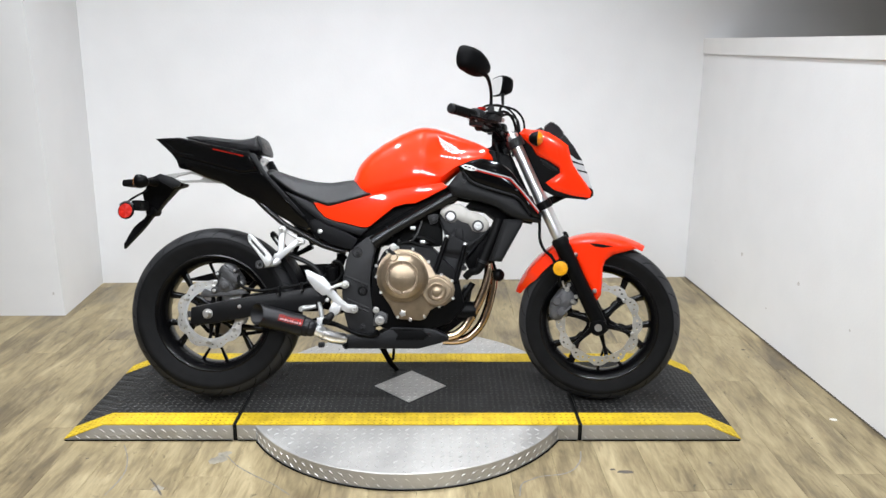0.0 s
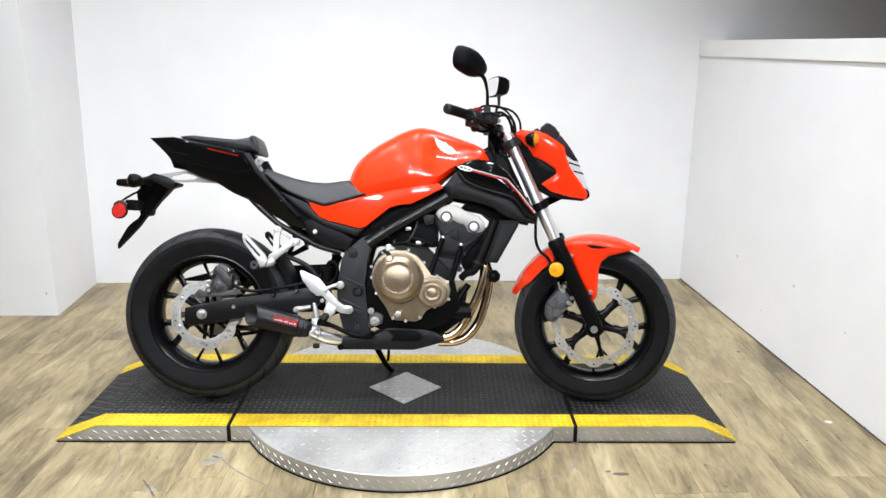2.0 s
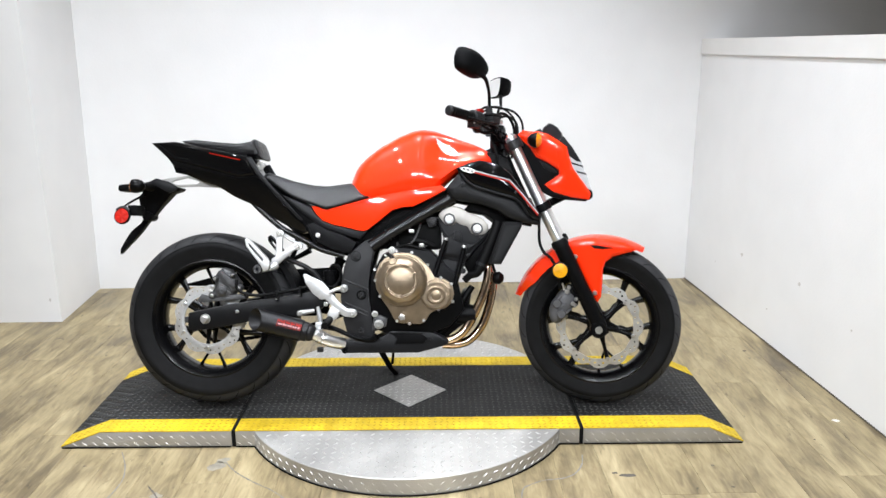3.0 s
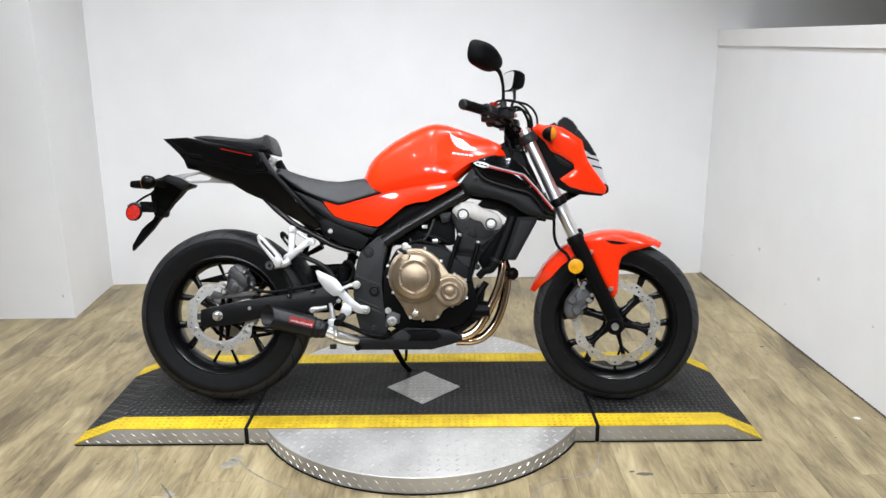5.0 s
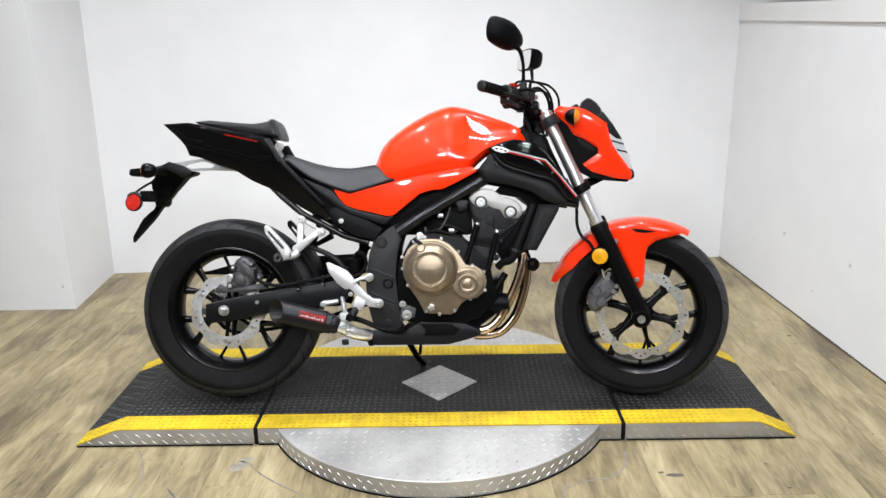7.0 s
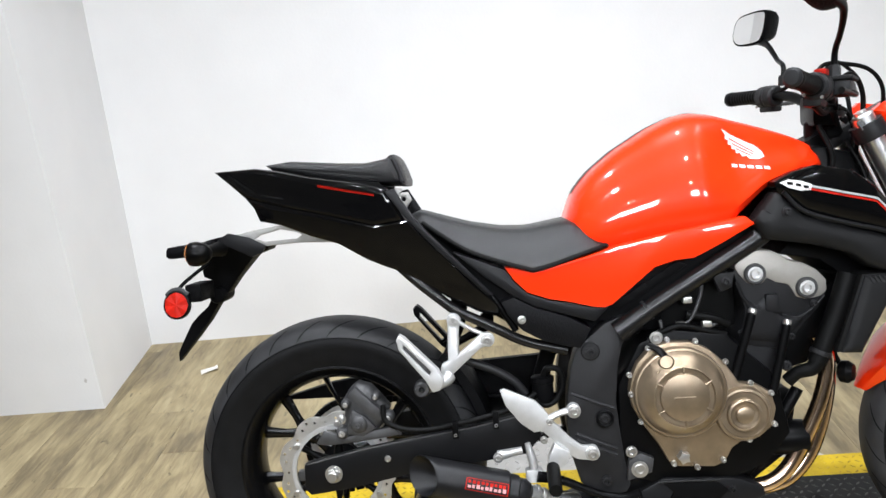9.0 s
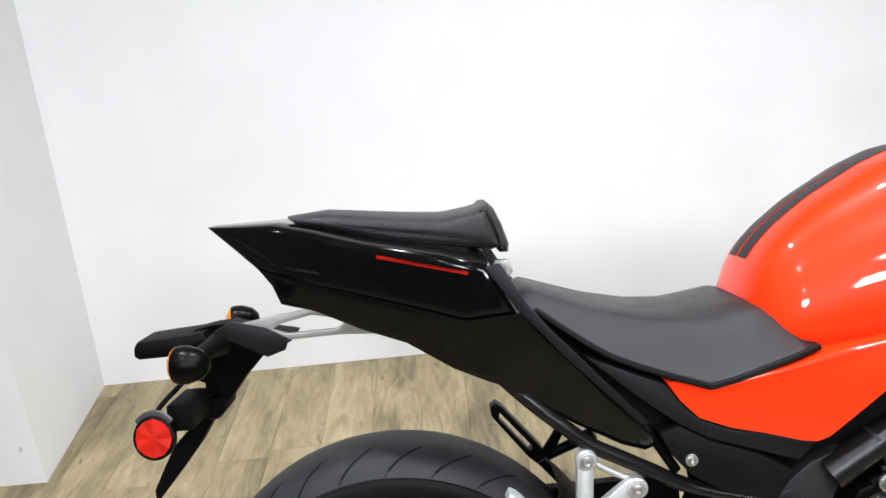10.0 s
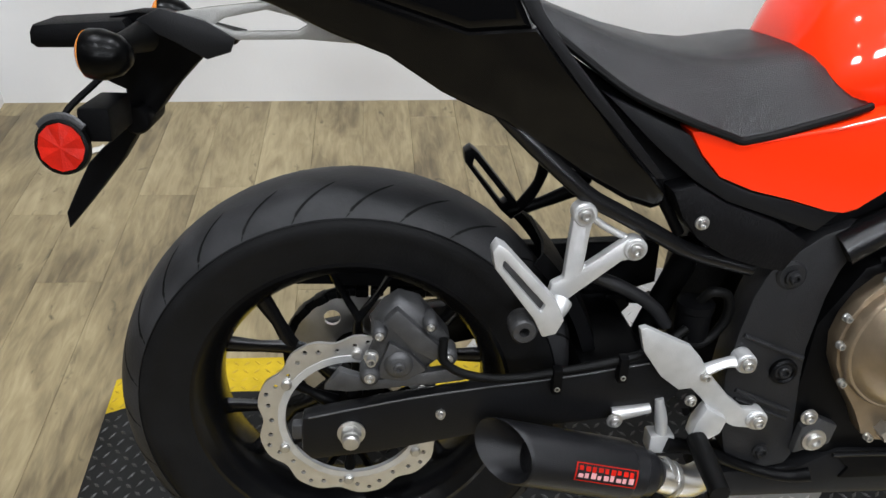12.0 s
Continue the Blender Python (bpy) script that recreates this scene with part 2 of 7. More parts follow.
def thing(name, label, category, m=None, group="", kind=""):
    ob = new(name)
    ob.empty_display_size = 0.05
    if m is not None:
        ob.matrix_world = m
    return tagged(ob, label, category, group, kind)


def bevelled(bm, width, segments=2, angle=30):
    es = [e for e in bm.edges if len(e.link_faces) == 2 and e.calc_face_angle(0) > radians(angle)]
    if es and width:
        bmesh.ops.bevel(bm, geom=es, offset=width, segments=segments, affect="EDGES", profile=0.6, clamp_overlap=True)
    return bm


def box(x0, y0, z0, x1, y1, z1, bevel=0.0, m=None):
    bm = bmesh.new()
    bmesh.ops.create_cube(bm, size=1, matrix=Matrix.LocRotScale(((x0 + x1) / 2, (y0 + y1) / 2, (z0 + z1) / 2), None, (abs(x1 - x0), abs(y1 - y0), abs(z1 - z0))))
    bevelled(bm, bevel)
    if m is not None:
        bm.transform(m)
    return bm


def prism(poly, y0, y1, bevel=0.0, holes=(), segments=2):
    """A side-view outline of (x, z) points, as a plate from y0 to y1, with round or shaped holes cut through."""
    bm = bmesh.new()
    loops = [poly, *holes]
    rings = [[bm.verts.new((x, y0, z)) for x, z in loop] for loop in loops]
    if holes:
        edges = [bm.edges.new((r[i], r[(i + 1) % len(r)])) for r in rings for i in range(len(r))]
        bmesh.ops.triangle_fill(bm, edges=edges, use_beauty=True, use_dissolve=False)
    else:
        bm.faces.new(rings[0])
    bmesh.ops.recalc_face_normals(bm, faces=bm.faces)
    got = bmesh.ops.extrude_face_region(bm, geom=list(bm.faces))
    bmesh.ops.translate(bm, vec=(0, y1 - y0, 0), verts=[g for g in got["geom"] if isinstance(g, bmesh.types.BMVert)])
    bmesh.ops.recalc_face_normals(bm, faces=bm.faces)
    if bevel:
        bevelled(bm, bevel, segments)
    return bm


def circle(cx, cz, r, n=16, a0=0.0):
    return [(cx + r * math.cos(a0 + 2 * math.pi * i / n), cz + r * math.sin(a0 + 2 * math.pi * i / n)) for i in range(n)]


def lathe(profile, n=48, closed=False, axis="Y"):
    """Turns (radius, y) points round the y axis."""
    bm = bmesh.new()
    rings = []
    for r, y in profile:
        if r < 1e-5:
            rings.append([bm.verts.new((0, y, 0))])
        else:
            rings.append([bm.verts.new((r * math.cos(2 * math.pi * i / n), y, r * math.sin(2 * math.pi * i / n))) for i in range(n)])
    pairs = list(zip(rings, rings[1:])) + ([(rings[-1], rings[0])] if closed else [])
    for a, b in pairs:
        for i in range(n):
            j = (i + 1) % n
            if len(a) == 1 and len(b) == 1:
                continue
            if len(a) == 1:
                bm.faces.new((a[0], b[j], b[i]))
            elif len(b) == 1:
                bm.faces.new((a[i], a[j], b[0]))
            else:
                bm.faces.new((a[i], a[j], b[j], b[i]))
    if axis == "Z":
        bm.transform(Matrix.Rotation(radians(90), 4, "X"))
    elif axis == "X":
        bm.transform(Matrix.Rotation(radians(-90), 4, "Z"))
    return bm


def smooth_path(pts, steps=8):
    """A Catmull-Rom line through the points."""
    p = [Vector(q) for q in pts]
    if len(p) < 3:
        return p
    p = [2 * p[0] - p[1], *p, 2 * p[-1] - p[-2]]
    out = []
    for i in range(1, len(p) - 2):
        a, b, c, d = p[i - 1:i + 3]
        for k in range(steps):
            t = k / steps
            out.append(0.5 * (2 * b + (c - a) * t + (2 * a - 5 * b + 4 * c - d) * t * t + (3 * b - a - 3 * c + d) * t ** 3))
    return out + [p[-2]]


def sweep(pts, radius, n=12, steps=8, flat=1.0, bm=None):
    """A round bar along a smooth line; radius may be a list that is spread along it."""
    line = smooth_path(pts, steps)
    bm = bm or bmesh.new()
    rad = radius if isinstance(radius, (list, tuple)) else [radius]
    last, u = None, None
    for i, q in enumerate(line):
        d = (line[min(i + 1, len(line) - 1)] - line[max(i - 1, 0)]).normalized()
        if u is None:
            u = d.cross(Vector((0, 0, 1)) if abs(d.z) < 0.9 else Vector((0, 1, 0))).normalized()
        u = (u - d * u.dot(d)).normalized()
        v = d.cross(u)
        s = i / max(1, len(line) - 1) * (len(rad) - 1)
        k = min(int(s), len(rad) - 2) if len(rad) > 1 else 0
        r = rad[k] + (rad[min(k + 1, len(rad) - 1)] - rad[k]) * (s - k)
        ring = [bm.verts.new(q + u * (r * math.cos(2 * math.pi * j / n)) + v * (r * flat * math.sin(2 * math.pi * j / n))) for j in range(n)]
        if last:
            for j in range(n):
                bm.faces.new((last[j], last[(j + 1) % n], ring[(j + 1) % n], ring[j]))
        else:
            bm.faces.new(ring)
        last = ring
    bm.faces.new(last)
    return bm


def loft(rings, caps=True, closed=True):
    """Skins rings of points, all of one count."""
    bm = bmesh.new()
    vs = [[bm.verts.new(p) for p in r] for r in rings]
    n = len(vs[0])
    for a, b in zip(vs, vs[1:]):
        for i in range(n if closed else n - 1):
            bm.faces.new((a[i], a[(i + 1) % n], b[(i + 1) % n], b[i]))
    if caps and closed:
        bm.faces.new(vs[0])
        bm.faces.new(vs[-1])
    return bm


def joined(*bms):
    out = bms[0]
    for b in bms[1:]:
        me = bpy.data.meshes.new("tmp")
        b.to_mesh(me)
        b.free()
        out.from_mesh(me)
        bpy.data.meshes.remove(me)
    return out


def at(bm, m):
    bm.transform(m)
    return bm


def bolt(name, x, y, z, r, parent, mat, side=-1, depth=0.008, washer=1.5):
    """A hexagon bolt on a washer, its axis across the bike."""
    r = r * 0.86
    bm = lathe([(0, 0), (r * washer, 0), (r * washer, side * depth * 0.30), (r * 1.04, side * depth * 0.34), (r * 1.02, side * depth * 0.85), (r * 0.92, side * depth), (r * 0.60, side * depth), (r * 0.52, side * depth * 0.45), (0, side * depth * 0.40)], 18)
    bm.transform(Matrix.Translation((x, y, z)))
    return part(name, bm, mat, parent)


def bridge(xs, vs):
    """A smooth value by x from knots."""
    def f(x):
        return float(np.interp(x, xs, vs))
    return f


def inset_loop(poly, d):
    """The outline moved inwards by d."""
    n = len(poly)
    area = sum(poly[i][0] * poly[(i + 1) % n][1] - poly[(i + 1) % n][0] * poly[i][1] for i in range(n))
    s = 1 if area > 0 else -1
    out = []
    for i in range(n):
        a, b, c = Vector(poly[i - 1]), Vector(poly[i]), Vector(poly[(i + 1) % n])
        n1 = Vector((-(b - a).y, (b - a).x)).normalized() * s
        n2 = Vector((-(c - b).y, (c - b).x)).normalized() * s
        m = n1 + n2
        m = m / max(0.5, m.length_squared / 2) if m.length > 1e-6 else n1
        out.append(tuple(b + m * d))
    return out


def rounded(poly, steps=4):
    """A closed smooth line through the outline's points."""
    n, out = len(poly), []
    for i in range(n):
        a, b, c, d = (Vector(poly[(i + k) % n]) for k in (-1, 0, 1, 2))
        for k in range(steps):
            t = k / steps
            out.append(tuple(0.5 * (2 * b + (c - a) * t + (2 * a - 5 * b + 4 * c - d) * t * t + (3 * b - a - 3 * c + d) * t ** 3)))
    return out


SOFT = ((-1, 0.014), (-0.93, 0.005), (-0.8, 0.0), (0, 0.0), (0.8, 0.0), (0.93, 0.005), (1, 0.014))


def shell(poly, width, layers=SOFT, y=0.0):
    """A body with a side-view outline and a half width by x, rounded towards both sides."""
    rings = []
    for s, d in layers:
        loop = inset_loop(poly, d) if d else poly
        rings.append([(x, y + s * width(x), z) for x, z in loop])
    return loft(rings)


def pillow(poly, y_in, y_out, rise=0.010, reach=0.022, cuts=5):
    """A panel whose outer face swells softly from its edge: rise is the height, reach how fast it gets there."""
    bm = bmesh.new()
    bm.faces.new([bm.verts.new((x, 0, z)) for x, z in poly])
    bm.normal_update()
    bmesh.ops.triangulate(bm, faces=bm.faces, ngon_method="EAR_CLIP")
    for _ in range(cuts):
        es = [e for e in bm.edges if e.calc_length() > 0.016]
        if not es:
            break
        bmesh.ops.subdivide_edges(bm, edges=es, cuts=1, use_grid_fill=False)
        bmesh.ops.triangulate(bm, faces=bm.faces)
    pts = np.array(poly)
    seg = np.roll(pts, -1, 0) - pts
    out = 1 if y_out > y_in else -1
    for v in bm.verts:
        q = np.array((v.co.x, v.co.z)) - pts
        u = np.clip((q * seg).sum(1) / np.maximum((seg * seg).sum(1), 1e-12), 0, 1)
        d = float(np.sqrt(((q - seg * u[:, None]) ** 2).sum(1).min()))
        v.co.y = y_out + out * rise * (1 - math.exp(-d / reach * 2.2) * (1 + d / reach * 2.2 * 0.15)) - out * 0.003 * math.exp(-d / 0.002)
    rim = [e for e in bm.edges if e.is_boundary]
    got = bmesh.ops.extrude_edge_only(bm, edges=rim)
    vs = [g for g in got["geom"] if isinstance(g, bmesh.types.BMVert)]
    for v in vs:
        v.co.y = y_in
    bmesh.ops.contextual_create(bm, geom=[e for e in bm.edges if e.is_boundary])
    return bm


def mirrored(bm):
    out = bm.copy()
    bmesh.ops.scale(out, vec=(1, -1, 1), verts=out.verts)
    bmesh.ops.reverse_faces(out, faces=out.faces)
    return out


def both(name, bm, mat, parent, label="", m=None):
    """The same part on the right and on the left."""
    other = mirrored(bm)
    if m is not None:
        bm.transform(m), other.transform(m)
    return part(name, bm, mat, parent, label), part(name, other, mat, parent, label)


def decal(name, poly, target, mat, parent, label="", side=-1, lift=0.0012, cuts=4):
    """A thin sticker laid on a part's outer side, from its (x, z) outline."""
    tree = BVHTree.FromPolygons([v.co.copy() for v in target.data.vertices], [list(p.vertices) for p in target.data.polygons])
    bm = bmesh.new()
    bm.faces.new([bm.verts.new((x, 0, z)) for x, z in poly])
    bm.normal_update()
    bmesh.ops.triangulate(bm, faces=bm.faces, ngon_method="EAR_CLIP")
    if cuts:
        bmesh.ops.subdivide_edges(bm, edges=bm.edges, cuts=cuts, use_grid_fill=True)
    bmesh.ops.recalc_face_normals(bm, faces=bm.faces)
    for v in bm.verts:
        hit, nrm, _, _ = tree.ray_cast(Vector((v.co.x, side * 1.0, v.co.z)), Vector((0, -side, 0)))
        v.co.y = (hit.y if hit else side * 0.12) + side * lift
    got = bmesh.ops.extrude_face_region(bm, geom=list(bm.faces))
    bmesh.ops.translate(bm, vec=(0, side * 0.0006, 0), verts=[g for g in got["geom"] if isinstance(g, bmesh.types.BMVert)])
    return part(name, bm, mat, parent, label)


def aim(m_from, d, up=(0, 0, 1)):
    """A pose at a place whose y axis points along d."""
    return Matrix.Translation(m_from) @ Vector(d).to_track_quat("Y", "Z").to_matrix().to_4x4()

# ---- the setting ----
def wall(name, poly, z0, z1, mat, label, off=()):
    """A wall from its outline on the floor."""
    bm = bmesh.new()
    f = bm.faces.new([bm.verts.new((x, y, z0)) for x, y in poly])
    got = bmesh.ops.extrude_face_region(bm, geom=[f])
    bmesh.ops.translate(bm, vec=(0, 0, z1 - z0), verts=[g for g in got["geom"] if isinstance(g, bmesh.types.BMVert)])
    if off:
        for k in range(1, 24):
            bmesh.ops.bisect_plane(bm, geom=bm.verts[:] + bm.edges[:] + bm.faces[:], plane_co=(0, 0, z0 + (z1 - z0) * k / 24), plane_no=(0, 0, 1))
    for x, y, dx in off:
        # a corner that stands a little out of plumb
        for v in bm.verts:
            if (v.co.xy - Vector((x, y))).length < 0.01:
                v.co.x += dx * (v.co.z - z0) / (z1 - z0)
    return tagged(part(name, bm, mat, smooth=bool(off)), label, "wall", kind="structure")


HIGH = 3.1
floor = tagged(part("floor", box(-5.2, -6.2, -0.08, 4.2, 3.2, -0.005), M_SUB, smooth=False), "pale brown wood-look vinyl plank floor", "floor", kind="structure")
wall("wall_back", [(-1.882, 1.832), (4.1, 2.054), (4.1, 2.3), (-1.882, 2.3)], -0.005, HIGH, M_WALL, "plain white painted back wall of the photo bay")
column = wall("wall_column", [(-1.840, 1.280), (-1.882, 1.832), (-1.882, 2.3), (-5.1, 2.3), (-5.1, 1.24)], -0.005, HIGH, M_WALL, "white painted wall standing proud of the bay", ((-1.882, 1.832, 0.07),))
partition = wall("wall_partition", [(1.569, 1.958), (1.714, -0.60), (1.834, -0.60), (1.689, 1.962)], -0.005, 1.305, M_WALL, "low white painted partition wall beside the bay")
wall("trim_partition_cap", [(1.561, 1.957), (1.706, -0.62), (1.854, -0.62), (1.708, 1.962)], 1.305, 1.388, M_TRIM, "white painted cap board on the low partition")
# no board here: a dark strip paints the shadow line under the partition
wall("baseboard", [(1.5665, 1.956), (1.7115, -0.60), (1.7135, -0.60), (1.5685, 1.956)], 0.0005, 0.007, M_SCUFF_SHADE, "thin dark strip for the shaded gap at the foot of the partition")
wall("wall_left", [(-5.2, -6.1), (-5.1, -6.1), (-5.1, 2.3), (-5.2, 2.3)], -0.005, HIGH, M_WALL, "plain white wall closing the showroom")
# added closing walls, kept dark so that gloss paint mirrors a dim room
wall("wall_right", [(4.1, -6.1), (4.2, -6.1), (4.2, 2.3), (4.1, 2.3)], -0.005, HIGH, M_ROOM, "plain wall closing the showroom, greyed to stand for a dim far side")
wall("wall_front", [(-5.2, -6.2), (4.2, -6.2), (4.2, -6.1), (-5.2, -6.1)], -0.005, HIGH, M_ROOM, "plain unseen wall behind the camera, greyed to stand for a dim room")
tagged(part("ceiling", box(-5.2, -6.2, HIGH, 4.2, 2.3, HIGH + 0.1), M_CEIL, smooth=False), "plain off-white ceiling", "ceiling", kind="structure")

# ---- the turntable and its two ramps ----
X0, DECK, DEEP = -0.023, 0.060, 0.635
DISC_R, DISC_Y = 0.612, 0.30


def lugs(spots, length, width, height):
    """Raised lens-shaped tread lugs at (place, along, up)."""
    verts, faces = [], []
    for p, along, up in spots:
        a, u = Vector(along).normalized(), Vector(up).normalized()
        s = a.cross(u)
        p = Vector(p)
        k = len(verts)
        verts += [p + a * length / 2, p + s * width / 2, p - a * length / 2, p - s * width / 2, p + a * length * 0.22 + u * height, p - a * length * 0.22 + u * height]
        faces += [(k, k + 1, k + 4), (k + 1, k + 5, k + 4), (k + 1, k + 2, k + 5), (k + 2, k + 3, k + 5), (k + 3, k + 4, k + 5), (k + 3, k, k + 4)]
    bm = bmesh.new()
    vs = [bm.verts.new(v) for v in verts]
    for f in faces:
        bm.faces.new([vs[i] for i in f])
    return bm


def flat_poly(points, z, drop=0.003):
    """A thin sheet with its top at z(x)."""
    bm = bmesh.new()
    f = bm.faces.new([bm.verts.new((x, y, z(x))) for x, y in points])
    got = bmesh.ops.extrude_face_region(bm, geom=[f])
    bmesh.ops.translate(bm, vec=(0, 0, -drop), verts=[g for g in got["geom"] if isinstance(g, bmesh.types.BMVert)])
    return bm


def tread(x0, x1, y0, y1, z, step=0.026, skip=None):
    spots, row = [], 0
    y = y0 + step * 0.4
    while y < y1 - step * 0.2:
        x, k = x0 + step * 0.5, 0
        while x < x1 - step * 0.3:
            if not (skip and skip(x, y)):
                d = 1 if (k + row) % 2 else -1
                slope = (z(x + 0.001) - z(x)) / 0.001
                spots.append(((x, y, z(x)), (1, d * 0.9, slope), (-slope, 0, 1)))
            x, k = x + step, k + 1
        y, row = y + step, row + 1
    return spots


def in_diamond(x, y, grow=0.0):
    return abs(x - X0) / (0.140 + grow) + abs(y - 0.311) / (0.142 + grow) < 1


table = thing("turntable", "bright tread-plate turntable with a black ribbed mat and yellow edges", "turntable", pose(0, 0, 0))
L, R = X0 - 0.607, X0 + 0.611
part("deck", box(L + 0.007, 0, 0.001, R - 0.007, DEEP, DECK, 0.002), M_ALU, table, "tread-plate deck frame")
disc = part("disc", at(lathe([(0, 0), (DISC_R - 0.003, 0), (DISC_R, 0.003), (DISC_R, DECK - 0.003), (DISC_R - 0.002, DECK - 0.001), (0, DECK - 0.001)], 96, axis="Z"), Matrix.Translation((X0, DISC_Y, 0.0005))), M_ALU, table, "round bright tread-plate disc")
spots = [s for s in tread(X0 - DISC_R, X0 + DISC_R, DISC_Y - DISC_R, DISC_Y + DISC_R, lambda x: DECK - 0.001, 0.030)
         if math.hypot(s[0][0] - X0, s[0][1] - DISC_Y) < DISC_R - 0.01 and not -0.002 < s[0][1] < DEEP + 0.002]
tagged(part("disc_tread", lugs(spots, 0.025, 0.0056, 0.0030), M_LUG, table, "raised tread lugs on the disc"), kind="stuff")
spots = []
for i in range(int(2 * math.pi * DISC_R / 0.036)):
    a = i * 0.036 / DISC_R
    for k, zz in enumerate((0.014, 0.038)):
        b = a + k * 0.5 * 0.036 / DISC_R
        n = Vector((math.cos(b), math.sin(b), 0))
        q = Vector((X0, DISC_Y, zz)) + n * DISC_R
        if q.y < 0 or q.y > DEEP:
            # only the slant that would catch light on each side is built
            spots.append((q, (-n.y, n.x, -0.75 if n.x < 0.15 else 0.75), n))
tagged(part("rim_tread", lugs(spots, 0.019, 0.0026, 0.0014), M_LUG, table, "raised tread lugs round the rim"), kind="stuff")
# dark strips put in for the shaded gap where the table meets the floor
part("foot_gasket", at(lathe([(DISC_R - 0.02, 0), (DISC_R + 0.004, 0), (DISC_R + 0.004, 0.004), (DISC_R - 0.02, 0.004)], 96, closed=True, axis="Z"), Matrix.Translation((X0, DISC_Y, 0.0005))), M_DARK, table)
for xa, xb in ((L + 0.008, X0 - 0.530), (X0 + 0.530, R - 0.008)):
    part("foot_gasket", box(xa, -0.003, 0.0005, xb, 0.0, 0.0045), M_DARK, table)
BAND = 0.088
for xx in (L, R):
    part("joint_strip", box(xx - 0.0065, 0.001, 0.001, xx + 0.0065, DEEP - 0.001, DECK + 0.0015, 0.001), M_DARK, table, "black rubber joint between deck and ramp")
rise = lambda x: DECK + 0.0035
part("mat", flat_poly([(L + 0.007, BAND), (R - 0.007, BAND), (R - 0.007, DEEP - BAND), (L + 0.007, DEEP - BAND)], rise), M_MAT, table, "black ribbed rubber mat")
tagged(part("mat_tread", lugs(tread(L + 0.007, R - 0.007, BAND, DEEP - BAND, rise, 0.0215, lambda x, y: in_diamond(x, y, 0.012)), 0.019, 0.0062, 0.0018), M_MATLUG, table), kind="stuff")
for y0, y1 in ((0.0, BAND), (DEEP - BAND, DEEP)):
    part("yellow_stripe", flat_poly([(L + 0.007, y0), (R - 0.007, y0), (R - 0.007, y1), (L + 0.007, y1)], lambda x: DECK + 0.0037), M_YEL, table, "worn yellow warning stripe")
    tagged(part("stripe_tread", lugs(tread(L + 0.007, R - 0.007, y0, y1, lambda x: DECK + 0.0037, 0.0215), 0.018, 0.006, 0.0013), M_YELWORN, table), kind="stuff")
part("diamond_plate", flat_poly([(X0 - 0.140, 0.311), (X0, 0.311 - 0.142), (X0 + 0.140, 0.311), (X0, 0.311 + 0.142)], lambda x: DECK + 0.0052), M_ALU, table, "bright diamond-shaped plate in the mat")
spots = [s for s in tread(X0 - 0.14, X0 + 0.14, 0.18, 0.49, lambda x: DECK + 0.0052, 0.025) if in_diamond(s[0][0], s[0][1], -0.012)]
tagged(part("diamond_tread", lugs(spots, 0.022, 0.0055, 0.0018), M_LUG, table), kind="stuff")
side = [((L + 0.02 + 0.036 * i + 0.018 * k, -0.0002, zz), (1, 0, -0.75), (0, -1, 0)) for i in range(33) for k, zz in enumerate((0.014, 0.040))
        if abs(L + 0.02 + 0.036 * i - X0) > 0.525]
tagged(part("edge_tread", lugs(side, 0.024, 0.0032, 0.0022), M_LUG, table), kind="stuff")


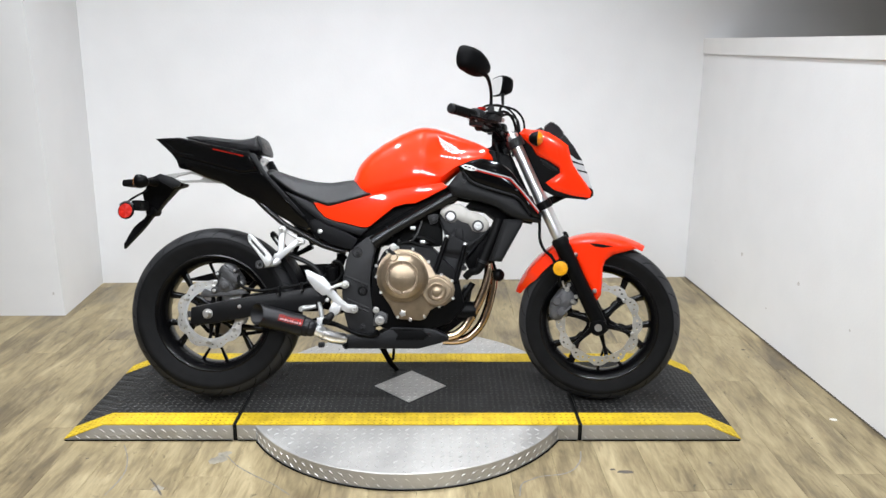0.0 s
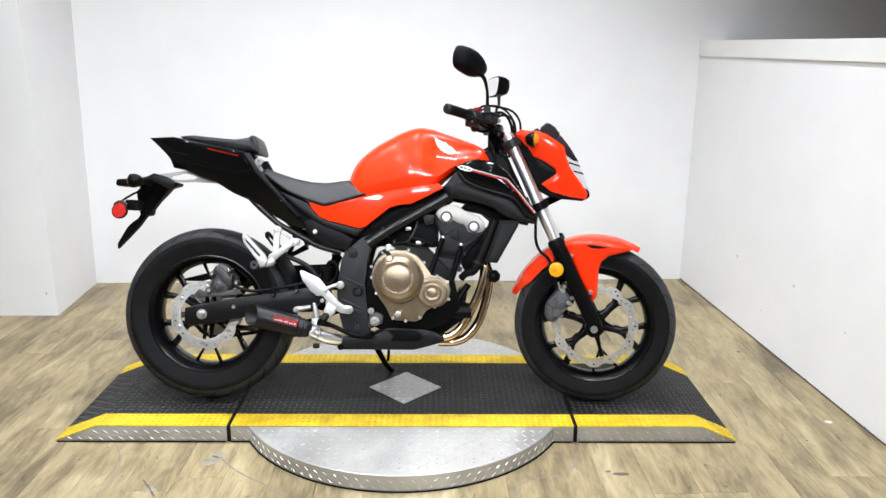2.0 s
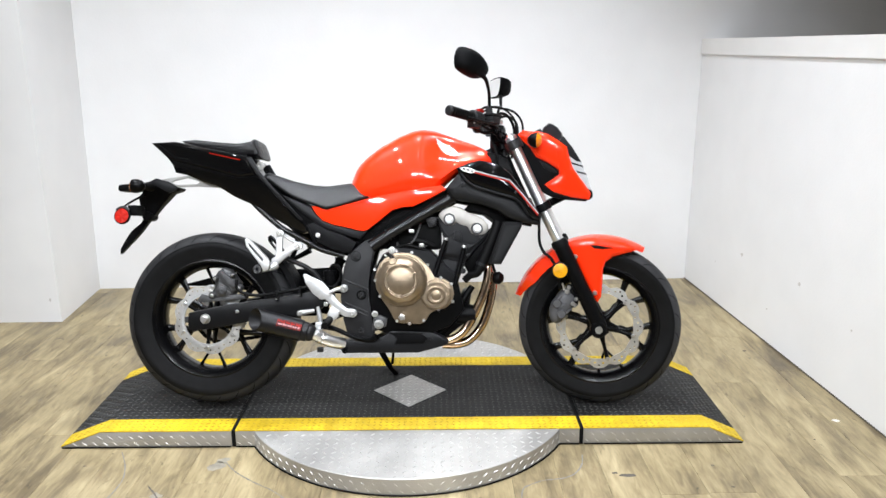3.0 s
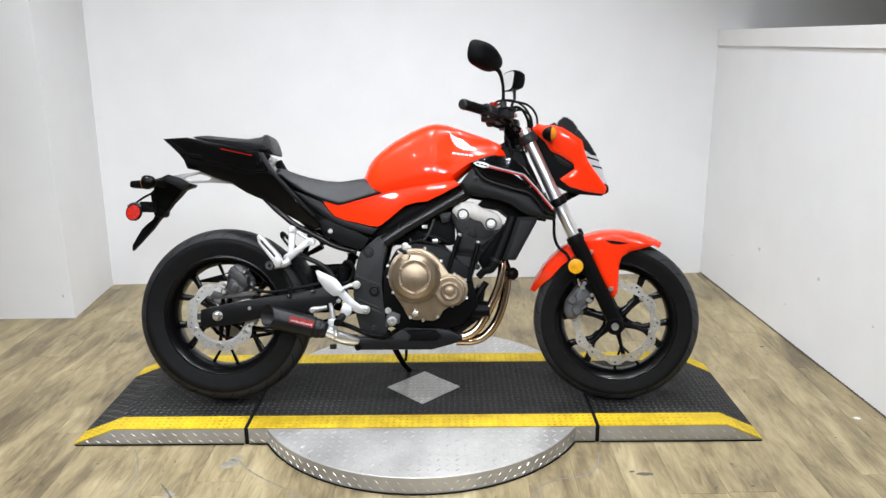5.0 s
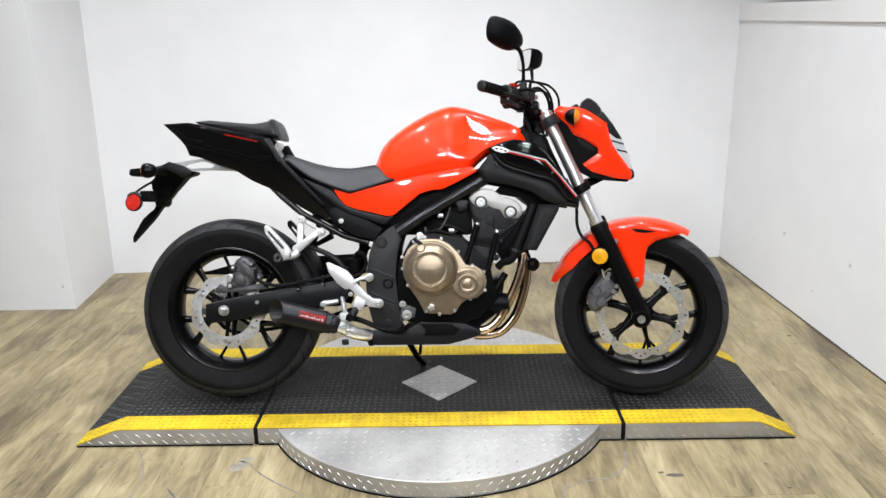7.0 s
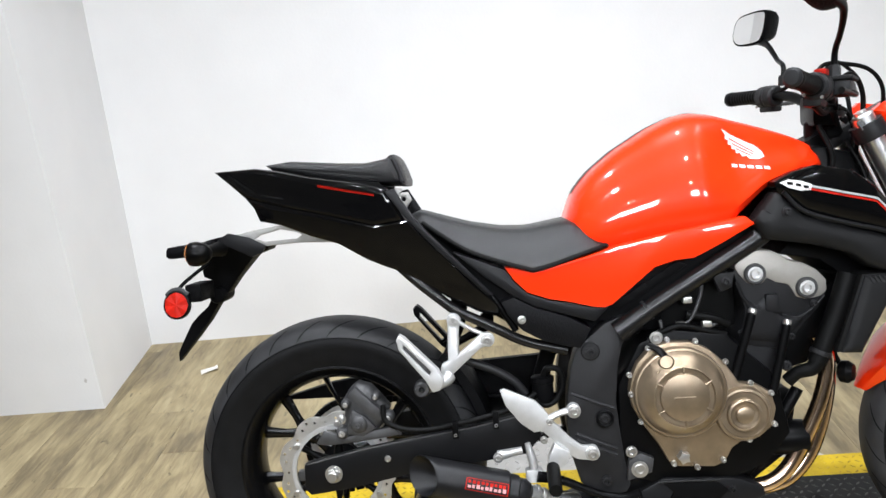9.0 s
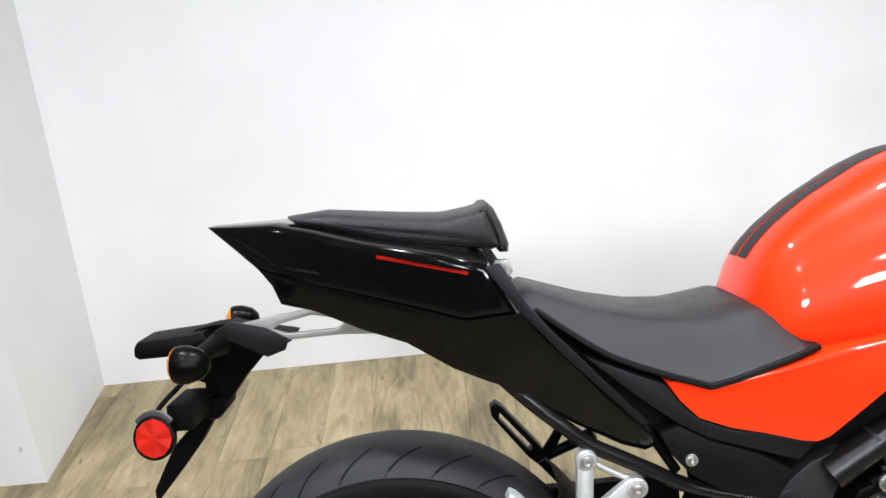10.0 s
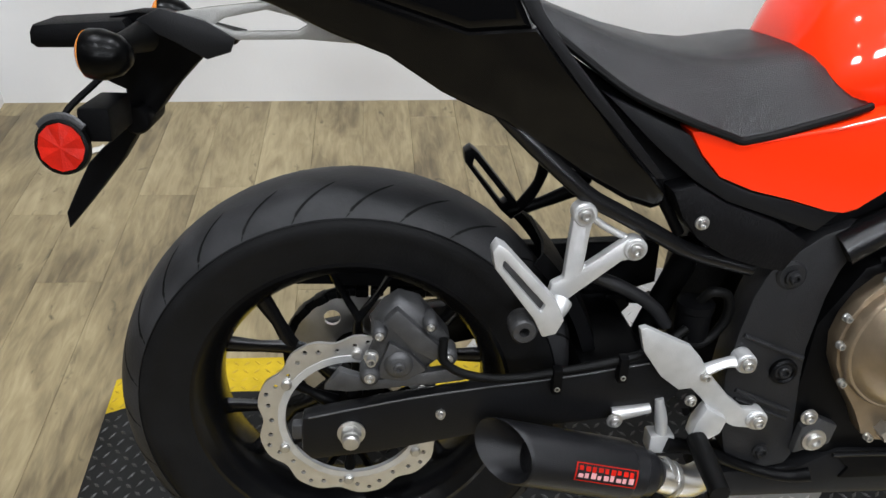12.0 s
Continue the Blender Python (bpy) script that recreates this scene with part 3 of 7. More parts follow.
def ramp(name, xa, xb, xt, label):
    """One end ramp: flat from xa to xb, then down to the floor at xt."""
    ob = thing(name, label, "ramp", pose(0, 0, 0), "turntable ramps")
    s = 1 if xb > xa else -1

    def top(x, up=0.0):
        return (DECK if (x - xb) * s <= 0 else DECK - (DECK - 0.004) * (x - xb) / (xt - xb)) + up
    prof = [(xa, 0.001), (xa, DECK), (xb, DECK), (xt, 0.004), (xt, 0.001)]
    part("ramp_body", prism(prof, 0.0, DEEP, 0.0015), M_ALU, ob, "bright tread-plate sides")

    def sheet(y0, y1, up):
        bm = bmesh.new()
        row = [xa, xb, xt]
        low = [[bm.verts.new((x, y, top(x, up))) for x in row] for y in (y0, y1)]
        fs = [bm.faces.new((low[0][i], low[0][i + 1], low[1][i + 1], low[1][i])) for i in range(2)]
        got = bmesh.ops.extrude_face_region(bm, geom=fs)
        bmesh.ops.translate(bm, vec=(0, 0, -0.003), verts=[g for g in got["geom"] if isinstance(g, bmesh.types.BMVert)])
        return bm
    part("mat", sheet(BAND, DEEP - BAND, 0.0035), M_MAT, ob, "black ribbed rubber mat")
    lo, hi = min(xa, xt), max(xa, xt)
    tagged(part("mat_tread", lugs(tread(lo, hi, BAND, DEEP - BAND, lambda x: top(x, 0.0035), 0.0215), 0.019, 0.0062, 0.0018), M_MATLUG, ob), kind="stuff")
    for y0, y1 in ((0.0, BAND), (DEEP - BAND, DEEP)):
        part("yellow_stripe", sheet(y0, y1, 0.0037), M_YEL, ob, "worn yellow warning stripe")
        tagged(part("stripe_tread", lugs(tread(lo, hi, y0, y1, lambda x: top(x, 0.0037), 0.0215), 0.018, 0.006, 0.0013), M_YELWORN, ob), kind="stuff")
    spots = []
    for i in range(int((hi - lo) / 0.036)):
        for k, zz in enumerate((0.014, 0.040)):
            x = lo + 0.014 + 0.036 * i + 0.018 * k
            if zz + 0.006 < top(x):
                spots.append(((x, -0.0002, zz), (1, 0, -0.75), (0, -1, 0)))
    # a dark strip stands in for the shade under the ramp's edge
    part("foot_gasket", box(lo + 0.004, -0.003, 0.0005, hi - 0.004, 0.0, 0.0045), M_DARK, ob, "dark strip for the shaded gap at the ramp's foot")
    tagged(part("edge_tread", lugs(spots, 0.024, 0.0032, 0.0022), M_LUG, ob), kind="stuff")
    return ob


ramp("ramp", R + 0.007, 1.034, 1.160, "tread-plate end ramp with black mat beside the turntable")
ramp("ramp", L - 0.007, -1.092, -1.236, "tread-plate end ramp with black mat beside the turntable")

# ---- the motorcycle: x forward, y to its left, z up, from the rear tyre's foot ----
YAW, LEAN_AWAY, STEER, RAKE = -0.35, -14.1, -10.0, 25.4
bike = thing("motorcycle", "red-orange and black naked motorcycle leaning on its side stand", "motorcycle", pose(-0.7475, 0.2075, DECK + 0.006, 0, 0, YAW) @ pose(0, 0, 0, LEAN_AWAY, 0, 0))
AX_R, AX_F = Vector((0.005, 0, 0.324)), Vector((1.422, 0, 0.296))
HEAD = Vector((1.04, 0, 0.95))
STEERED = Matrix.Translation(HEAD + Vector((0.012, 0, 0))) @ Matrix.Rotation(radians(STEER), 4, Vector((-math.sin(radians(RAKE)), 0, math.cos(radians(RAKE))))) @ Matrix.Translation(-HEAD)


def wheel(name, label, centre, radius, width, disc_r, disc_y, turn, arm_turn, grip):
    """Tyre, rim, six forked spokes, hub and a scalloped brake disc."""
    m = turn @ Matrix.Translation(centre)
    hub = part(name, at(lathe([(0.012, -0.060), (0.030, -0.060), (0.044, -0.045), (0.036, -0.02), (0.036, 0.02), (0.044, 0.045), (0.030, 0.060), (0.012, 0.060)], 32), m), M_BLACK, bike, label)
    rr, w = 0.2159, width / 2
    prof = []
    for i in range(33):
        a = math.pi * i / 32
        c, s = math.cos(a), math.sin(a)
        prof.append((rr + 0.004 + (radius - rr - 0.004) * abs(s) ** 0.60, -w * (abs(c) ** 0.80) * (1 if c > 0 else -1) * (1.0 if s > 0.3 else 0.82 + 0.18 * s / 0.3)))
    prof += [(rr - 0.006, w * 0.76), (rr - 0.006, -w * 0.76)]
    bm = lathe(prof, 144, closed=True)
    tyre = part("tyre", at(bm, m), (M_TYRE, M_WALLRUB), hub, "black road tyre with worn diagonal grooves")
    inv = m.inverted()
    for f in tyre.data.polygons:
        q = inv @ f.center
        if math.hypot(q.x, q.z) < radius - (radius - rr) * 0.36:
            f.material_index = 1
    edge = radius - (radius - rr) * 0.36
    k = ((edge - rr - 0.004) / (radius - rr - 0.004)) ** (1 / 0.60)
    yy = w * (1 - k * k) ** 0.40
    for sd in (-1, 1):
        part("tread_edge", at(lathe([(edge - 0.0015, sd * (yy - 0.001)), (edge, sd * (yy + 0.0016)), (edge + 0.0015, sd * (yy - 0.001))], 144), m), M_WALLRUB, hub)
    # diagonal rain grooves on both shoulders
    bm = bmesh.new()
    for k in range(grip):
        for sd in (-1, 1):
            a0 = 2 * math.pi * (k + (0.5 if sd > 0 else 0)) / grip
            last = None
            for q in range(7):
                u = q / 6
                c = 0.30 + 0.58 * u
                s = math.sqrt(max(0.0, 1 - c * c))
                r = rr + 0.004 + (radius - rr - 0.004) * s ** 0.60 + 0.0006
                y = sd * w * c ** 0.80
                a = a0 + 0.19 * u
                half = (0.0024 if 0 < q < 6 else 0.0006) / r
                now = [bm.verts.new((r * math.cos(a + h), y, r * math.sin(a + h))) for h in (-half, half)]
                if last:
                    bm.faces.new((last[0], last[1], now[1], now[0]))
                last = now
    tagged(part("tread_groove", at(bm, m), M_GROOVE, hub), kind="stuff")
    e = w * 0.80
    rim = [(rr + 0.004, -e), (rr + 0.004, -e + 0.008), (rr - 0.012, -e + 0.014), (rr - 0.022, -e * 0.35), (rr - 0.022, e * 0.35), (rr - 0.012, e - 0.014), (rr + 0.004, e - 0.008), (rr + 0.004, e),
           (rr - 0.004, e + 0.001), (rr - 0.018, e - 0.010), (rr - 0.030, e * 0.45), (rr - 0.033, 0), (rr - 0.030, -e * 0.45), (rr - 0.018, -e + 0.010), (rr - 0.004, -e - 0.001)]
    part("rim", at(lathe(rim, 96, closed=True), m), M_RIM, hub, "glossy black cast rim")
    for k in range(6):
        a = radians(60 * k + arm_turn)
        bm = bmesh.new()
        root = Vector((0.030 * math.cos(a), 0, 0.030 * math.sin(a)))
        fork = Vector((0.096 * math.cos(a), 0, 0.096 * math.sin(a)))
        sweep([root, (root + fork) / 2, fork], [0.015, 0.0085, 0.0075], 10, 3, 1.4, bm)
        for d in (-14, 14):
            b = a + radians(d)
            tip = Vector((0.188 * math.cos(b), 0, 0.188 * math.sin(b)))
            sweep([root * 0.3 + fork * 0.7, fork * 1.05, (fork + tip) / 2, tip], [0.0068, 0.0056, 0.0044, 0.0062], 8, 3, 2.2, bm)
        part("spoke", at(bm, m), M_RIM, hub)
    big = disc_r > 0.14
    lobes = 12 if big else 9
    step = 2 * math.pi / lobes
    outer = [(disc_r * (1 - 0.075 * (0.5 - 0.5 * math.cos(a * lobes)) ** 2), a) for a in [2 * math.pi * i / 144 for i in range(144)]]
    inner = disc_r * (0.785 if big else 0.76)
    holes = [[(inner * (1 - 0.012 * math.cos(a * lobes)) * math.cos(a), inner * (1 - 0.012 * math.cos(a * lobes)) * math.sin(a)) for a in [2 * math.pi * i / 96 for i in range(96)]]]
    for i in range(lobes):
        for da, k in ((0.0, 0.935), (-0.20, 0.880), (0.20, 0.885), (0.50, 0.840)):
            a, r = step * (i + da), disc_r * k
            holes.append(circle(r * math.cos(a), r * math.sin(a), 0.0042 if big else 0.0034, 7))
    part("brake_disc", at(prism([(r * math.cos(a), r * math.sin(a)) for r, a in outer], disc_y - 0.0025, disc_y + 0.0025, 0, holes), m), M_STEEL, hub, "scalloped drilled steel brake disc", smooth=False)
    if not big:
        part("carrier_ring", at(lathe([(disc_r * 0.70, disc_y - 0.0035), (disc_r * 0.775, disc_y - 0.0035), (disc_r * 0.775, disc_y + 0.003), (disc_r * 0.70, disc_y + 0.003)], 72, closed=True), m), M_SILVER, hub)
    for k in range(6):
        a = radians(60 * k + arm_turn)
        q0 = Vector((0.03 * math.cos(a), disc_y + 0.012, 0.03 * math.sin(a)))
        q1 = Vector((disc_r * 0.80 * math.cos(a), disc_y + 0.005, disc_r * 0.80 * math.sin(a)))
        part("carrier_arm", at(sweep([q0, (q0 + q1) / 2, q1], [0.012, 0.0058, 0.0085], 10, 3, 1.0), m), M_BLACK, hub)
    for k in range(6):
        a = radians(60 * k + arm_turn)
        b = lathe([(0, -0.006), (0.005, -0.006), (0.007, -0.004), (0.007, 0.003), (0, 0.003)], 12)
        part("disc_bolt", at(b, m @ Matrix.Translation((disc_r * 0.80 * math.cos(a), disc_y - 0.003, disc_r * 0.80 * math.sin(a)))), M_BOLT, hub)
    return hub


front_wheel = wheel("front_wheel", "black front wheel with forked spokes", AX_F, 0.296, 0.120, 0.156, -0.062, STEERED, 44, 24)
rear_wheel = wheel("rear_wheel", "black rear wheel with forked spokes", AX_R, 0.315, 0.160, 0.127, -0.088, Matrix.Identity(4), 26, 27)

# ---- tank, seats and bodywork ----
TANK_X = (0.520, 0.528, 0.545, 0.575, 0.626, 0.700, 0.750, 0.785, 0.830, 0.900, 0.970, 1.010, 1.032, 1.042)
tank_top = bridge(TANK_X, (0.802, 0.846, 0.873, 0.904, 0.941, 0.981, 1.000, 1.005, 0.998, 0.974, 0.950, 0.932, 0.918, 0.896))
tank_low = bridge(TANK_X, (0.765, 0.744, 0.738, 0.738, 0.742, 0.752, 0.756, 0.758, 0.768, 0.832, 0.862, 0.870, 0.874, 0.872))
tank_wide = bridge(TANK_X, (0.060, 0.086, 0.104, 0.118, 0.130, 0.147, 0.157, 0.162, 0.160, 0.142, 0.114, 0.096, 0.078, 0.05))
rings = []
for i in range(64):
    x = 0.520 + 0.522 * (i / 63)
    zt, zb, w = tank_top(x), tank_low(x), tank_wide(x)
    # crown, shoulder crease, flank and tuck, from the middle outwards
    sect = ((0, 1.0), (0.22, 0.994), (0.42, 0.972), (0.56, 0.930), (0.66, 0.870), (0.74, 0.79), (0.835, 0.70), (0.905, 0.58), (0.96, 0.46), (0.99, 0.36), (1.0, 0.27), (0.985, 0.17), (0.95, 0.08), (0.90, 0.0))
    hollow = 0.26 * max(0.0, min(1.0, (x - 0.775) / 0.075)) * max(0.0, min(1.0, (1.035 - x) / 0.05))
    half = [(w * a * (1 - hollow * math.exp(-((b - 0.62) / 0.26) ** 2)), zb + (zt - zb) * b) for a, b in sect]
    ring = [(x, -y, z) for y, z in half] + [(x, y, z) for y, z in reversed(half[1:])]
    rings.append(ring)
bm = loft(rings)
for _ in range(3):
    bmesh.ops.smooth_vert(bm, verts=bm.verts, factor=0.5, use_axis_x=False, use_axis_y=True, use_axis_z=True)
tank = part("fuel_tank", bm, M_RED, bike, "glossy red-orange fuel tank with a crisp shoulder")
decal("emblem", [(0.832, 0.963), (0.850, 0.950), (0.876, 0.936), (0.896, 0.926), (0.908, 0.914), (0.910, 0.904), (0.898, 0.900), (0.880, 0.902), (0.876, 0.908), (0.868, 0.907), (0.864, 0.914), (0.856, 0.914), (0.856, 0.921), (0.848, 0.923), (0.849, 0.930), (0.841, 0.932), (0.843, 0.940), (0.836, 0.943), (0.838, 0.950)], tank, M_EMBLEM, tank, "white wing-shaped emblem")
for x0, z0, x1, z1 in ((0.845, 0.9440, 0.892, 0.9150), (0.850, 0.9340, 0.890, 0.9110), (0.857, 0.9240, 0.886, 0.9075)):
    decal("feather_line", [(x0, z0), (x1, z1), (x1 - 0.0006, z1 - 0.0016), (x0 - 0.0006, z0 - 0.0016)], tank, M_RED, tank, lift=0.0022, cuts=2)
for k in range(5):
    x = 0.842 + 0.0150 * k
    z = 0.8945 - 0.0021 * k
    decal("name_bar", [(x, z), (x + 0.0110, z - 0.0016), (x + 0.0110, z - 0.0074), (x, z - 0.0058)], tank, M_EMBLEM, tank, "white lettering bar under the emblem", cuts=1)
# two dark stripes over the tank's crown
tree = BVHTree.FromPolygons([v.co.copy() for v in tank.data.vertices], [list(p.vertices) for p in tank.data.polygons])
for y0, y1 in ((-0.022, 0.007), (0.013, 0.042)):
    bm, last = bmesh.new(), None
    for i in range(40):
        x = 0.538 + 0.29 * i / 39
        row = []
        for y in (y0, (y0 + y1) / 2, y1):
            d = Vector((0.75, 0, -0.66)) if x < 0.60 else Vector((0.25, 0, -0.97))
            hit, nrm, _, _ = tree.ray_cast(Vector((x, y, tank_top(x))) - d * 0.25, d)
            row.append(bm.verts.new(hit + nrm * 0.0012))
        if last:
            for k in range(2):
                bm.faces.new((last[k], last[k + 1], row[k + 1], row[k]))
        last = row
    part("tank_stripe", bm, M_STRIPE, tank, "dark grey stripe over the tank")

panel = [(0.384, 0.731), (0.473, 0.726), (0.545, 0.742), (0.601, 0.757), (0.687, 0.773), (0.790, 0.789), (0.850, 0.797), (0.868, 0.782), (0.800, 0.748), (0.751, 0.726), (0.715, 0.724), (0.675, 0.713), (0.636, 0.682), (0.590, 0.646), (0.575, 0.641), (0.555, 0.643), (0.510, 0.655), (0.466, 0.664), (0.426, 0.679), (0.402, 0.704)]
bm = prism(panel, -0.090, -0.130, 0.004)
for v in bm.verts:
    # the panel swells with the tank above it
    v.co.y *= 1.0 + 0.15 * max(0.0, min(1.0, (v.co.x - 0.38) / 0.17)) + 0.10 * max(0.0, min(1.0, (v.co.x - 0.56) / 0.26))
both("side_panel", bm, M_RED, bike, "glossy red-orange side panel under the seat")
part("panel_backing", prism([(0.560, 0.610), (0.575, 0.660), (0.700, 0.735), (0.860, 0.790), (0.960, 0.800), (0.930, 0.765), (0.760, 0.680), (0.640, 0.605)], -0.112, -0.104, 0.002), M_PLAST, bike)
part("panel_backing", prism([(0.560, 0.610), (0.575, 0.660), (0.700, 0.735), (0.860, 0.790), (0.960, 0.800), (0.930, 0.765), (0.760, 0.680), (0.640, 0.605)], 0.104, 0.112, 0.002), M_PLAST, bike)

SEAT_X = (0.200, 0.215, 0.262, 0.316, 0.384, 0.440, 0.470, 0.521, 0.560, 0.594)
seat_top = bridge(SEAT_X, (0.844, 0.853, 0.837, 0.820, 0.806, 0.803, 0.807, 0.814, 0.794, 0.766))
seat_low = bridge(SEAT_X, (0.838, 0.830, 0.797, 0.763, 0.737, 0.719, 0.724, 0.738, 0.749, 0.757))
seat_wide = bridge(SEAT_X, (0.060, 0.085, 0.112, 0.128, 0.138, 0.142, 0.142, 0.140, 0.138, 0.128))
rings = []
for i in range(44):
    x = 0.200 + 0.394 * i / 43
    zt, zb, w = seat_top(x), seat_low(x), seat_wide(x)
    top = [(0, 0), (0.40, 0.01), (0.62, 0.055), (0.71, 0.15), (0.79, 0.40), (0.91, 0.75), (0.98, 0.90), (1.0, 0.97), (0.985, 1.02), (0.92, 1.04)]
    half = [(w * a, zt - (zt - zb) * b) for a, b in top]
    rings.append([(x, -y, z) for y, z in half] + [(x, y, z) for y, z in reversed(half[1:])])
bm = loft(rings)
for _ in range(1):
    bmesh.ops.smooth_vert(bm, verts=bm.verts, factor=0.4, use_axis_x=False, use_axis_y=True, use_axis_z=True)
seat = part("seat", bm, M_SEAT, bike, "black grained vinyl rider seat with a worn sheen")
for sd in (-1, 1):
    part("seat_edge", sweep([(x, sd * (seat_wide(x) + 0.0005), seat_low(x) + 0.004) for x in (0.225, 0.262, 0.316, 0.384, 0.425, 0.440, 0.455, 0.480, 0.521, 0.560, 0.588)], 0.0045, 8, 5), M_RUBBER, seat)

pad = [(-0.106, 0.966), (-0.055, 0.969), (0.053, 0.957), (0.109, 0.953), (0.148, 0.958), (0.170, 0.963), (0.184, 0.930), (0.188, 0.910), (0.172, 0.906), (0.052, 0.921), (-0.085, 0.950)]
pad_wide = bridge((-0.1, 0.0, 0.12, 0.22), (0.045, 0.070, 0.086, 0.088))
pillion = part("pillion_pad", shell(pad, pad_wide, ((-1, 0.012), (-0.95, 0.005), (-0.82, 0.001), (-0.4, -0.002), (0, -0.003), (0.4, -0.002), (0.82, 0.001), (0.95, 0.005), (1, 0.012))), M_SEAT, bike, "black vinyl pillion pad with a raised front bolster")
part("bolster", shell([(0.158, 0.960), (0.165, 0.966), (0.174, 0.967), (0.181, 0.960), (0.190, 0.940), (0.198, 0.914), (0.196, 0.902), (0.184, 0.902), (0.178, 0.922), (0.168, 0.948)], lambda x: 0.084, ((-1, 0.010), (-0.97, 0.004), (-0.88, 0.001), (-0.5, 0), (0.5, 0), (0.88, 0.001), (0.97, 0.004), (1, 0.010))), M_SEAT, pillion, "raised black vinyl bolster")
part("pad_base", shell([(-0.080, 0.949), (0.052, 0.920), (0.156, 0.906), (0.158, 0.897), (0.052, 0.911), (-0.080, 0.940)], lambda x: pad_wide(x) - 0.006), M_RUBBER, pillion)

tail_wide = bridge((-0.23, -0.12, 0.0, 0.10, 0.18, 0.26, 0.40), (0.020, 0.070, 0.110, 0.137, 0.148, 0.145, 0.134))
upper = [(-0.222, 0.961), (-0.186, 0.932), (-0.150, 0.902), (-0.090, 0.882), (0.020, 0.856), (0.130, 0.826), (0.200, 0.832), (0.178, 0.870), (0.164, 0.900), (0.100, 0.916), (0.000, 0.934), (-0.070, 0.951), (-0.120, 0.960)]
tail = part("tail_cowl", shell(upper, tail_wide, ((-1, 0.016), (-1, 0.009), (-0.97, 0.003), (-0.90, 0.0), (0, 0.0), (0.90, 0.0), (0.97, 0.003), (1, 0.009), (1, 0.016))), M_GLOSS, bike, "glossy black pointed tail cowl")
lower = [(-0.150, 0.903), (-0.132, 0.882), (-0.122, 0.858), (-0.075, 0.848), (-0.010, 0.822), (0.050, 0.803), (0.108, 0.769), (0.147, 0.752), (0.177, 0.741), (0.215, 0.717), (0.265, 0.684), (0.325, 0.650), (0.358, 0.638), (0.370, 0.644), (0.364, 0.660), (0.320, 0.706), (0.275, 0.756), (0.226, 0.806), (0.200, 0.836), (0.130, 0.830), (0.020, 0.860), (-0.090, 0.886)]
bm = shell(lower, lambda x: tail_wide(x) - 0.003, ((-1, 0.010), (-1, 0.0035), (-0.985, 0.001), (-0.93, 0.0), (0, 0.0), (0.93, 0.0), (0.985, 0.001), (1, 0.0035), (1, 0.010)))
panel_top = bridge((-0.150, -0.090, 0.020, 0.130, 0.200, 0.226, 0.275, 0.320, 0.364), (0.903, 0.886, 0.860, 0.830, 0.836, 0.806, 0.756, 0.706, 0.660))
panel_foot = bridge((-0.122, -0.075, -0.010, 0.050, 0.108, 0.147, 0.177, 0.215, 0.265, 0.325, 0.358), (0.858, 0.848, 0.822, 0.803, 0.769, 0.752, 0.741, 0.717, 0.684, 0.650, 0.638))
for v in bm.verts:
    # the panel tucks under towards its lower edge
    low = max(0.0, min(1.0, (panel_top(v.co.x) - v.co.z) / max(0.01, panel_top(v.co.x) - panel_foot(v.co.x))))
    v.co.y *= 1.035 - 0.165 * low
    v.co.z -= 0.005 * low
part("tail_side", bm, M_GLOSS, bike, "glossy black tail side panel")
for k, (x0, x1) in enumerate(((0.020, 0.0435), (0.0440, 0.0648), (0.0653, 0.0898), (0.0903, 0.1108), (0.1113, 0.137))):
    za, zb = 0.9165 - (x0 - 0.02) * 0.222, 0.9165 - (x1 - 0.02) * 0.222
    decal("red_lettering_bar", [(x0, za), (x1, zb), (x1, zb - 0.0044), (x0, za - 0.0044)], tail, M_DECAL, tail, "narrow red lettering bar", cuts=2)
decal("cowl_seam", [(-0.186, 0.953), (-0.150, 0.930), (-0.117, 0.908), (-0.060, 0.897), (-0.060, 0.894), (-0.119, 0.904), (-0.153, 0.926), (-0.188, 0.950)], tail, M_RUBBER, tail, "dark seam round the tail cap", cuts=3)
for sd in (-1, 1):
    part("tail_trim", at(prism([(0.158, 0.894), (0.178, 0.898), (0.206, 0.850), (0.236, 0.812), (0.270, 0.776), (0.358, 0.682), (0.346, 0.682), (0.256, 0.772), (0.194, 0.842)], sd * 0.139, sd * 0.149, 0.002), Matrix.Identity(4)), M_GPLAST, bike, "glossy grey trim beside the seat")
part("seat_latch", prism([(0.168, 0.866), (0.178, 0.890), (0.196, 0.890), (0.203, 0.874), (0.190, 0.858)], -0.052, -0.042, 0.002, [circle(0.186, 0.876, 0.005, 10)]), M_TIDY, bike, "bright bracket between the two seats")

strip = [(0.284, 0.768), (0.330, 0.750), (0.384, 0.727), (0.402, 0.702), (0.426, 0.678), (0.466, 0.662), (0.510, 0.653), (0.555, 0.641), (0.585, 0.640), (0.556, 0.612), (0.500, 0.630), (0.440, 0.650), (0.398, 0.674), (0.345, 0.715)]
both("under_panel", prism(strip, -0.085, -0.136, 0.003), M_GPLAST, bike, "dark grey satin panel under the side panel")
carbon = [(0.372, 0.664), (0.398, 0.672), (0.440, 0.648), (0.503, 0.626), (0.548, 0.600), (0.524, 0.562), (0.500, 0.566), (0.451, 0.581), (0.412, 0.604), (0.388, 0.632)]
both("side_cover", prism(carbon, -0.080, -0.141, 0.003), M_WEAVE, bike, "black woven-texture side cover")
bolt("cover_bolt", 0.411, -0.1425, 0.627, 0.0065, bike, M_BOLT)
